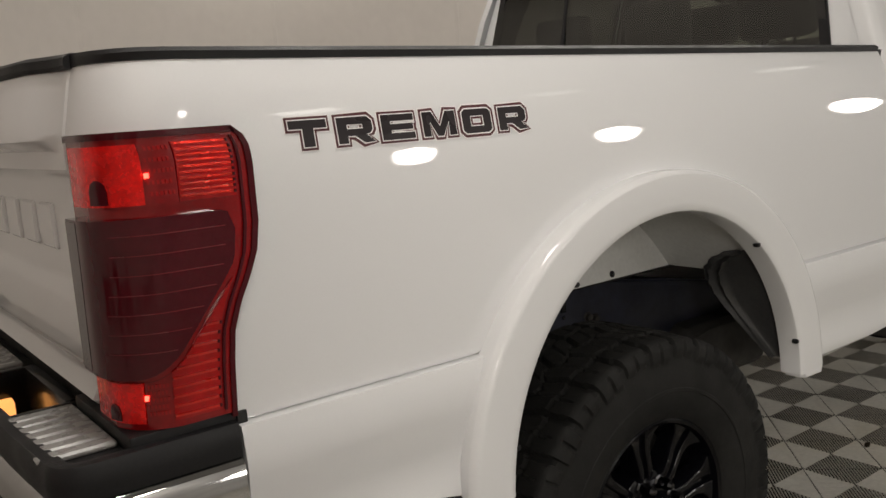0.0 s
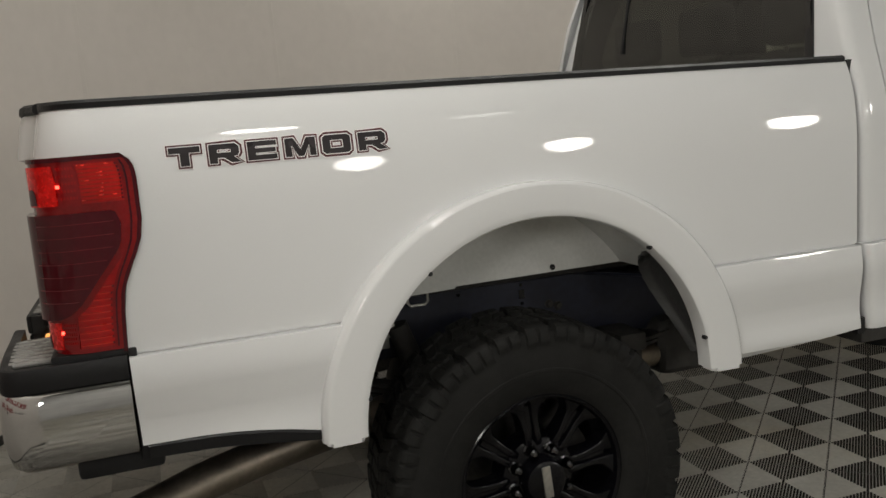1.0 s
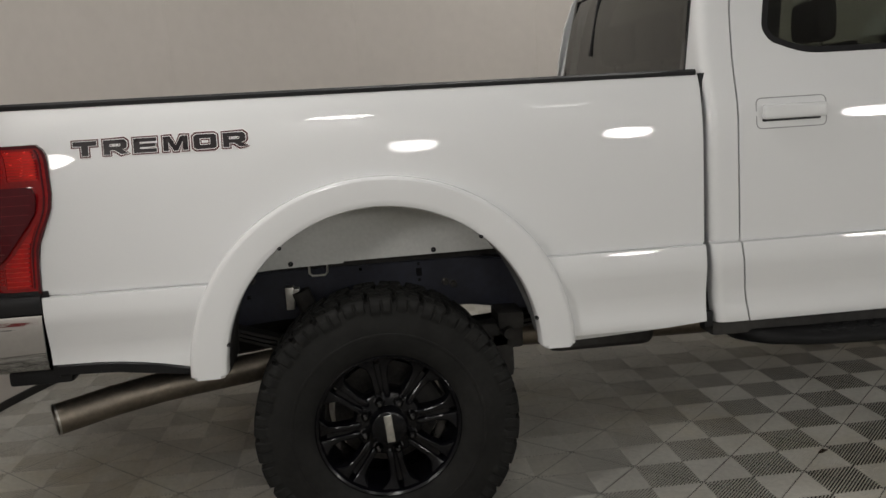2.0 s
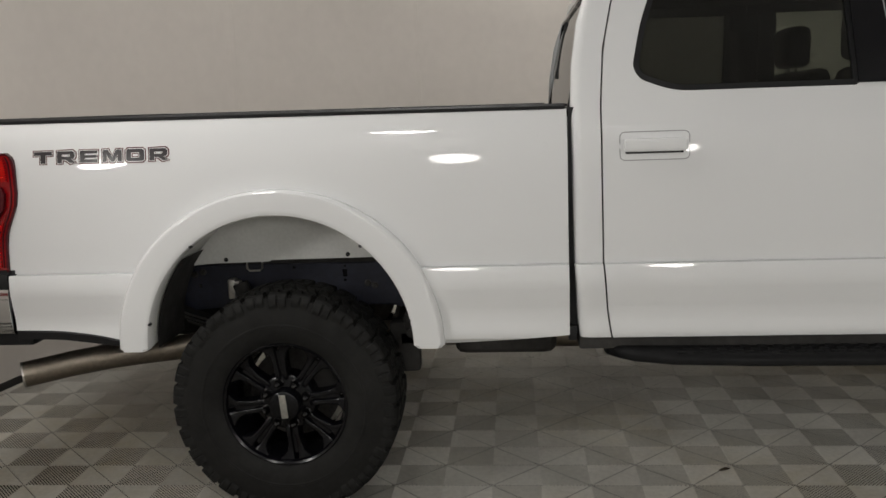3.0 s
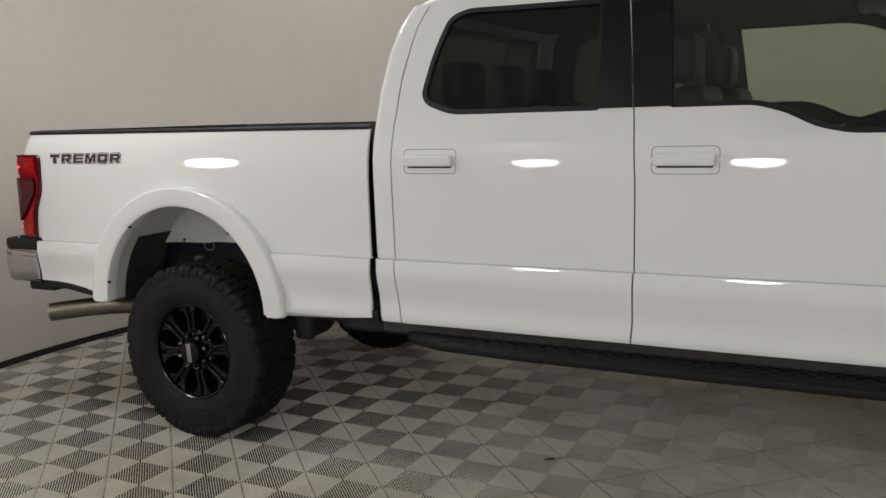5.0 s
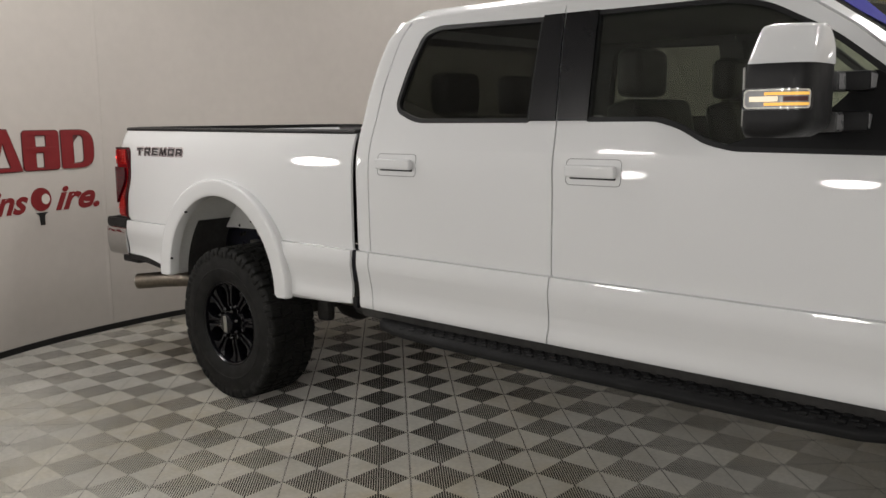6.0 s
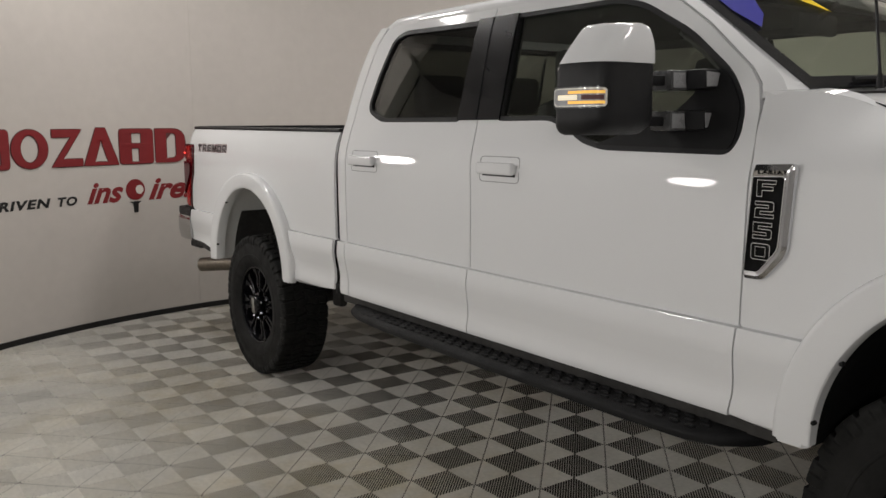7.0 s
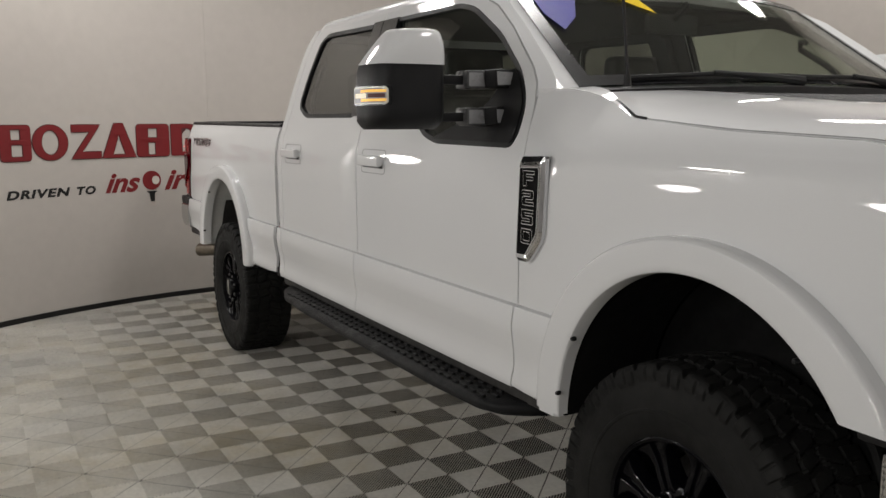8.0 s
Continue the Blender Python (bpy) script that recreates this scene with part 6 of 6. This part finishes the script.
add_lathe(bm, [(0.22, -0.09), (0.25, -0.115), (0.36, -0.12), (0.405, -0.10), (0.415, 0.0), (0.405, 0.10), (0.36, 0.12), (0.25, 0.115), (0.22, 0.09)], n=48, axis="z", centre=(-0.62, WIDE / 2, 0.66), closed=True)
spare = part("spare_wheel", bm, RUBBER, truck, "unseen spare wheel added to darken the gap under the bed")
bm = bmesh.new()
add_lathe(bm, [(0.001, -0.03), (0.225, -0.03), (0.225, 0.03), (0.001, 0.03)], n=32, axis="z", centre=(-0.62, WIDE / 2, 0.68), closed=True)
part("filler_rim", bm, UNDER, spare)
bm = bmesh.new()
add_box(bm, -0.05, 0.035, 0.352, 0.372, 0.765, 0.815, 0.006)
part("red_tag", bm, RED_TAG, truck, "red tag on the rear spring")
bm = bmesh.new()
add_box(bm, 0.385, 0.485, 0.335, 0.395, 0.45, 0.64, 0.025)
add_box(bm, 0.36, 0.52, 0.335, 0.42, 0.56, 0.66, 0.015)
part("spring_mount", bm, UNDER, truck, "black bracket hanging from the frame")
bm = bmesh.new()
add_box(bm, 0.62, 1.04, 0.39, 0.95, 0.505, 0.70, 0.05, 3)
part("fuel_tank", bm, UNDER, truck, "black fuel tank under the bed")


# ---- flank decal and badge ----
def letter_mesh(loops_list, place, material, name, parent, thick, offset=0.0, label=""):
    """Flat letters: each a list of closed outlines, holes after the outline."""
    bm = bmesh.new()
    for loops in loops_list:
        ls = []
        for i, l in enumerate(loops):
            ls.append(shift_loop(l, offset if i == 0 else -offset) if offset else l)
        add_plate(bm, ls, place, thick)
    return part(name, bm, material, parent, label)


# block letters on a grid 1 wide and 1 high
T_ = [[(0, 1), (0, 0.72), (0.36, 0.72), (0.36, 0), (0.63, 0), (0.63, 0.72), (1, 0.72), (1, 1)]]
R_ = [[(0, 1), (0, 0), (0.25, 0), (0.25, 0.30), (0.50, 0.30), (0.76, 0), (1.06, 0), (0.80, 0.31), (0.95, 0.40), (1, 0.52), (1, 0.84), (0.88, 1)], [(0.25, 0.52), (0.25, 0.76), (0.75, 0.76), (0.75, 0.52)]]
E_ = [[(0, 1), (0, 0), (1, 0), (1, 0.22), (0.25, 0.22), (0.25, 0.40), (0.96, 0.40), (0.96, 0.60), (0.25, 0.60), (0.25, 0.78), (1, 0.78), (1, 1)]]
M_ = [[(0, 1), (0, 0), (0.20, 0), (0.20, 0.66), (0.44, 0), (0.60, 0), (0.84, 0.66), (0.84, 0), (1.04, 0), (1.04, 1), (0.76, 1), (0.52, 0.34), (0.28, 1)]]
O_ = [[(0.10, 1), (0, 0.88), (0, 0.12), (0.10, 0), (0.90, 0), (1, 0.12), (1, 0.88), (0.90, 1)], [(0.25, 0.24), (0.25, 0.76), (0.75, 0.76), (0.75, 0.24)]]
F_ = [[(0, 1), (0, 0), (0.30, 0), (0.30, 0.36), (0.86, 0.36), (0.86, 0.62), (0.30, 0.62), (0.30, 0.74), (1, 0.74), (1, 1)]]
TWO_ = [[(0, 1), (0, 0.75), (0.70, 0.75), (0.70, 0.62), (0.10, 0.62), (0, 0.52), (0, 0), (1, 0), (1, 0.25), (0.30, 0.25), (0.30, 0.38), (0.90, 0.38), (1, 0.48), (1, 0.90), (0.90, 1)]]
FIVE_ = [[(0, 1), (0, 0.38), (0.70, 0.38), (0.70, 0.25), (0, 0.25), (0, 0), (0.90, 0), (1, 0.10), (1, 0.52), (0.90, 0.62), (0.30, 0.62), (0.30, 0.75), (1, 0.75), (1, 1)]]
WORD = [(T_, 1.0), (R_, 0.98), (E_, 0.98), (M_, 1.02), (O_, 0.98), (R_, 0.98)]


def word_loops(x0, x1, z0, z1, gap):
    total = sum(w for _, w in WORD)
    unit = (x1 - x0 - gap * (len(WORD) - 1)) / (total + 0.06)
    x = x0
    out = []
    for shape, w in WORD:
        out.append([[(x + u * unit * w, z0 + v * (z1 - z0)) for u, v in loop] for loop in shape])
        x += unit * w + gap
    return out


def flank_decal():
    def place(d):
        return lambda u, v, w: Vector((u, bed_y(v) - d - w, v))
    loops = word_loops(-0.868, -0.364, 1.3640, 1.4045, 0.0215)
    base = letter_mesh(loops, place(0.0006), DECAL_LIGHT, "flank_decal", truck, 0.0005, 0.0116, "dark grey, red and silver lettering decal")
    letter_mesh(loops, place(0.0014), DECAL_BAND, "decal_band", base, 0.0004, 0.0094, "dark red-black outline band")
    letter_mesh(loops, place(0.0020), DECAL_LIGHT, "decal_line", base, 0.0004, 0.0040)
    letter_mesh(loops, place(0.0026), DECAL_DARK, "decal_letters", base, 0.0004, 0.0016, "dark grey letters")


flank_decal()


def text_mesh(text, size, shear=0.0, bold=0.0, spacing=1.0, extrude=0.0):
    """Built-in letters as a bmesh in their own plane."""
    cu = bpy.data.curves.new("letters", "FONT")
    cu.body, cu.size, cu.shear, cu.offset, cu.space_character, cu.extrude = text, size, shear, bold, spacing, extrude
    ob = new("letters", cu)
    bpy.context.view_layer.update()
    me = bpy.data.meshes.new_from_object(ob.evaluated_get(bpy.context.evaluated_depsgraph_get()))
    bm = bmesh.new()
    bm.from_mesh(me)
    bpy.data.objects.remove(ob)
    bpy.data.meshes.remove(me)
    bpy.data.curves.remove(cu)
    return bm


def fit_text(bm, place, u0, u1, v0, v1):
    xs = [v.co.x for v in bm.verts]
    ys = [v.co.y for v in bm.verts]
    zs = [v.co.z for v in bm.verts]
    for v in bm.verts:
        u = u0 + (v.co.x - min(xs)) / (max(xs) - min(xs)) * (u1 - u0)
        w = v0 + (v.co.y - min(ys)) / (max(ys) - min(ys)) * (v1 - v0)
        v.co = place(u, w, v.co.z - min(zs))


def fender_badge():
    flat = lambda d: (lambda u, v, w: Vector((u, -0.004 - d - w, v)))
    out = rounded([(3.486, 1.098), (3.548, 1.098), (3.618, 1.176), (3.634, 1.425), (3.508, 1.420)], [0.008, 0.02, 0.03, 0.016, 0.008])
    hole = rounded([(3.4915, 1.122), (3.534, 1.122), (3.591, 1.190), (3.604, 1.388), (3.5085, 1.384)], [0.004, 0.01, 0.016, 0.008, 0.004])
    crest = [((a + c) / 2, (b + d) / 2) for (a, b), (c, d) in zip(out, hole)]
    bm = bmesh.new()
    rings = [[bm.verts.new((u, -y, v)) for u, v in loop] for loop, y in ((out, 0.002), (shift_loop(out, -0.0015), 0.0135), (crest, 0.0205), (shift_loop(hole, 0.002), 0.0175), (hole, 0.006))]
    for a, b in zip(rings, rings[1:]):
        for k in range(len(a)):
            m = (k + 1) % len(a)
            bm.faces.new((a[k], a[m], b[m], b[k]))
    badge = part("fender_badge", bm, DARK_CHROME, truck, "chrome and black fender vent badge", sharp=30)
    bm = bmesh.new()
    add_ring(bm, shift_loop(hole, 0.0028), shift_loop(hole, 0.0002), lambda u, v, w: Vector((u, -0.0195 - w, v)), -0.006)
    part("badge_lip", bm, BADGE_CHROME, badge, "bright inner lip")
    bm = bmesh.new()
    add_plate(bm, [shift_loop(hole, 0.002)], flat(-0.004), 0.008)
    part("badge_panel", bm, ARCH_BLACK, badge, "deep black badge panel")
    # the model number, reading down the panel
    for k, glyph in enumerate((F_, TWO_, FIVE_, O_)):
        z1 = 1.378 - k * 0.0585
        x0 = 3.518 - k * 0.0035
        loops = [[(x0 + u * 0.060, z1 - 0.047 + v * 0.047) for u, v in loop] for loop in glyph]
        letter_mesh([loops], lambda u, v, w: Vector((u, -0.0115 - w, v)), BADGE_CHROME, "badge_character", badge, 0.004, label="chrome model character")
        letter_mesh([loops], lambda u, v, w: Vector((u, -0.0157 - w, v)), ARCH_BLACK, "character_face", badge, 0.0006, -0.0030)
    bm = text_mesh("LARIAT", 0.02, spacing=1.25, bold=-0.0001, extrude=0.0006)
    fit_text(bm, lambda u, v, w: Vector((u, -0.0212 - w, v)), 3.524, 3.612, 1.393, 1.405)
    part("badge_word", bm, RIM_BLACK, badge, "small dark trim lettering")


fender_badge()


# ---- backdrop signs ----
def on_wall(az0, r=RW):
    """Metres to the right of az0 along the backdrop, height, and depth off it."""
    return lambda u, v, w: round_at(az0 - math.degrees(u / r), r - w, v)


def wall_sign(az0, dz):
    sign = empty("wall_sign")
    tagged(sign, "red block shapes over a black and red slogan on the backdrop", "sign")
    put = on_wall(az0)
    def oval(cu, cv, ru, rv):
        return [(cu + ru * math.cos(t), cv + rv * math.sin(t)) for t in linspace(0, 2 * math.pi, 37)[:-1]]

    lo, hi = 1.238 + dz, 1.508 + dz
    box = lambda u0, u1, v0, v1, r=0.012: spaced(rounded([(u0, v0), (u1, v0), (u1, v1), (u0, v1)], r), 0.05)
    # plain red shapes with pale openings: outline, then openings
    shapes = [[box(0.0, 0.245, lo, hi, 0.03), box(0.085, 0.165, 1.395 + dz, 1.478 + dz), box(0.085, 0.18, 1.268 + dz, 1.363 + dz)],
              [oval(0.405, 1.373 + dz, 0.145, 0.137), oval(0.405, 1.373 + dz, 0.072, 0.098)],
              [spaced([(0.575, lo), (0.825, lo), (0.825, 1.292 + dz), (0.665, 1.292 + dz), (0.825, hi), (0.585, hi), (0.585, 1.452 + dz), (0.735, 1.452 + dz)], 0.05)],
              [spaced([(0.835, lo), (1.125, lo), (1.02, hi + 0.01), (0.945, hi + 0.01)], 0.05), spaced([(0.925, 1.262 + dz), (1.035, 1.262 + dz), (0.982, 1.43 + dz)], 0.05)],
              [box(1.135, 1.42, lo, hi, 0.03), box(1.235, 1.32, 1.395 + dz, 1.478 + dz), box(1.235, 1.30, 1.25 + dz, 1.36 + dz)],
              [spaced(rounded([(1.44, lo), (1.70, lo), (1.70, hi), (1.44, hi)], [0.01, 0.11, 0.11, 0.01], 6), 0.05), spaced(rounded([(1.535, 1.272 + dz), (1.62, 1.272 + dz), (1.62, 1.474 + dz), (1.535, 1.474 + dz)], [0.004, 0.05, 0.05, 0.004], 6), 0.05)]]
    for loops in shapes:
        for grow, d, mat, name in ((0.006, 0.002, SIGN_DARK, "letter_edge"), (0.0, 0.006, SIGN_RED, "letter_block")):
            bm = bmesh.new()
            add_plate(bm, [shift_loop(l, grow if i == 0 else -grow) for i, l in enumerate(loops)], lambda a, b, c, d=d: put(a, b, d + c), 0.002)
            part(name, bm, mat, sign, "plain red block")
    for word, u0, u1 in (("DRIVEN", 0.02, 0.545), ("TO", 0.60, 0.76)):
        bm = text_mesh(word, 0.1, shear=0.22, bold=0.0045, spacing=1.15)
        fit_text(bm, lambda a, b, c: put(a, b, 0.003), u0, u1, 0.948 + dz, 1.016 + dz)
        part("slogan_dark", bm, SIGN_BLACK, sign, "black slanted slogan word")
    bm = text_mesh("ins", 0.1, shear=0.4, bold=0.0032)
    fit_text(bm, lambda a, b, c: put(a, b, 0.003), 0.84, 1.15, 0.945 + dz, 1.105 + dz)
    part("slogan_red", bm, SIGN_RED, sign, "red script slogan word")
    bm = text_mesh("ire.", 0.1, shear=0.4, bold=0.0032)
    fit_text(bm, lambda a, b, c: put(a, b, 0.003), 1.36, 1.72, 0.945 + dz, 1.115 + dz)
    part("slogan_red", bm, SIGN_RED, sign, "red script slogan word")
    # the bat that stands for the letter between
    bm = bmesh.new()
    add_plate(bm, [[(1.25 + 0.082 * math.cos(a), 1.035 + dz + 0.082 * math.sin(a)) for a in linspace(0, 2 * math.pi, 25)[:-1]]], lambda a, b, c: put(a, b, 0.003 + c), 0.001)
    part("bat", bm, SIGN_RED, sign, "red bat")
    bm = bmesh.new()
    add_plate(bm, [[(1.285 + 0.033 * math.cos(a), 1.035 + dz + 0.036 * math.sin(a)) for a in linspace(0, 2 * math.pi, 21)[:-1]]], lambda a, b, c: put(a, b, 0.005 + c), 0.001)
    part("ball", bm, SIGN_WHITE, sign, "pale ball")
    bm = bmesh.new()
    add_plate(bm, [[(1.195, 0.943 + dz), (1.225, 0.925 + dz), (1.232, 0.855 + dz), (1.268, 0.855 + dz), (1.272, 0.925 + dz), (1.30, 0.943 + dz)]], lambda a, b, c: put(a, b, 0.003 + c), 0.001)
    part("bat_handle", bm, SIGN_BLACK, sign, "black bat handle")


wall_sign(210.4, 0.0)

# soft vertical laps of the backdrop sheets
for az in (28, 50, 72, 95, 118, 141, 186):
    bm = bmesh.new()
    put = on_wall(az)
    rings = []
    for z in linspace(0.06, TOP - 0.01, 14):
        wob = 0.006 * math.sin(z * 2.1 + az)
        rings.append([bm.verts.new(put(u + wob, z, w)) for u, w in ((-0.03, 0.0005), (-0.004, 0.004), (0.0, 0.004), (0.006, 0.0005))])
    for a, b in zip(rings, rings[1:]):
        for k in range(3):
            bm.faces.new((a[k], a[k + 1], b[k + 1], b[k]))
    tagged(part("backdrop_lap", bm, WALL), "beige overlapping edge of a backdrop sheet", "trim", kind="structure")
bm = bmesh.new()
vs = [bm.verts.new(p) for p in ((1.69, 0.385, 0.003), (1.70, 0.375, 0.006), (1.73, 0.39, 0.012), (1.74, 0.40, 0.004), (1.72, 0.405, 0.008), (1.70, 0.398, 0.003))]
bm.faces.new(vs)
r = bmesh.ops.extrude_face_region(bm, geom=list(bm.faces))
bmesh.ops.translate(bm, vec=(0, 0, 0.002), verts=[v for v in r["geom"] if isinstance(v, bmesh.types.BMVert)])
tagged(part("dry_leaf", bm, LEAF), "small dry brown leaf on the floor", "leaf")


# ---- ribbed floor tiles, two by two cells each ----
CELL = 0.1985
TX, TY = 1.36, 0.455                     # a corner where four cells meet
RIBS, RIB_W, RIB_H = 26, 0.0028, 0.0064


def cell_faces(verts, faces, x0, y0, flip):
    """One cell: slanted ribs from edge to edge with gaps between, and a spine across them."""
    c = CELL
    pitch = c * 2 / (RIBS + 0.0)

    def add(poly, z=0.0):
        n = len(verts)
        for u, v in poly:
            verts.append((x0 + (c - u if flip else u), y0 + v, z))
        return list(range(n, n + len(poly)))

    def span(s):
        """Ends of the line u + v = s inside the cell."""
        return ((min(s, c), max(0.0, s - c)), (max(0.0, s - c), min(s, c)))

    w = RIB_W * math.sqrt(2) / 2
    for k in range(RIBS):
        s = pitch * (k + 0.5)
        a, b = span(max(s - w, 0.0)), span(min(s + w, 2 * c))
        cut = 0.0022
        for e in (0, 1):                   # each rib in two halves, clear of the spine
            sign = 1 if e == 0 else -1
            half = abs(a[e][0] - a[e][1]) / 2
            if half < cut * 1.3:
                continue
            mid_a, mid_b = (max(s - w, 0.0)) / 2, (min(s + w, 2 * c)) / 2
            pa, pb = (mid_a + sign * cut, mid_a - sign * cut), (mid_b + sign * cut, mid_b - sign * cut)
            top = add([a[e], b[e], pb, pa])
            faces.append(top)
            for i, j in ((0, 3), (1, 2)):
                q = (a[e], pa) if i == 0 else (b[e], pb)
                low = add(q, -RIB_H)
                faces.append([top[i], top[j], low[1], low[0]])
    h = 0.0012
    faces.append(add([(0, 0), (h, 0), (c, c - h), (c, c), (c - h, c), (0, h)], -0.0010))


def tile_mesh():
    verts, faces = [], []
    for i in range(2):
        for j in range(2):
            cell_faces(verts, faces, i * CELL, j * CELL, (i + j) % 2 == 1)
    return verts, faces


verts, faces = tile_mesh()
tile_me = bpy.data.meshes.new("floor_tile")
tile_me.from_pydata(verts, [], faces)
tile_me.materials.append(TILE)
floor = bpy.data.objects["floor"]
rest_v, rest_f = [], []
for i in range(-20, 21):
    for j in range(-20, 21):
        x, y = TX + i * 2 * CELL, TY + j * 2 * CELL
        if math.hypot(x + CELL - CX, y + CELL - CY) > (5.62 if y < 0.3 else 4.6):
            continue
        if -2.3 < x < 4.2 and -2.0 < y < 2.2:
            t = new("floor_tile", tile_me)
            t.location = (x, y, 0)
            t.parent = floor
        else:
            n = len(rest_v)
            rest_v += [(vx + x, vy + y, vz) for vx, vy, vz in verts]
            rest_f += [[k + n for k in f] for f in faces]
me = bpy.data.meshes.new("outer_tiles")
me.from_pydata(rest_v, [], rest_f)
me.materials.append(TILE)
outer = new("outer_tiles", me)
outer.parent = floor
tagged(outer, "ribbed grey floor tiles further out", kind="stuff")
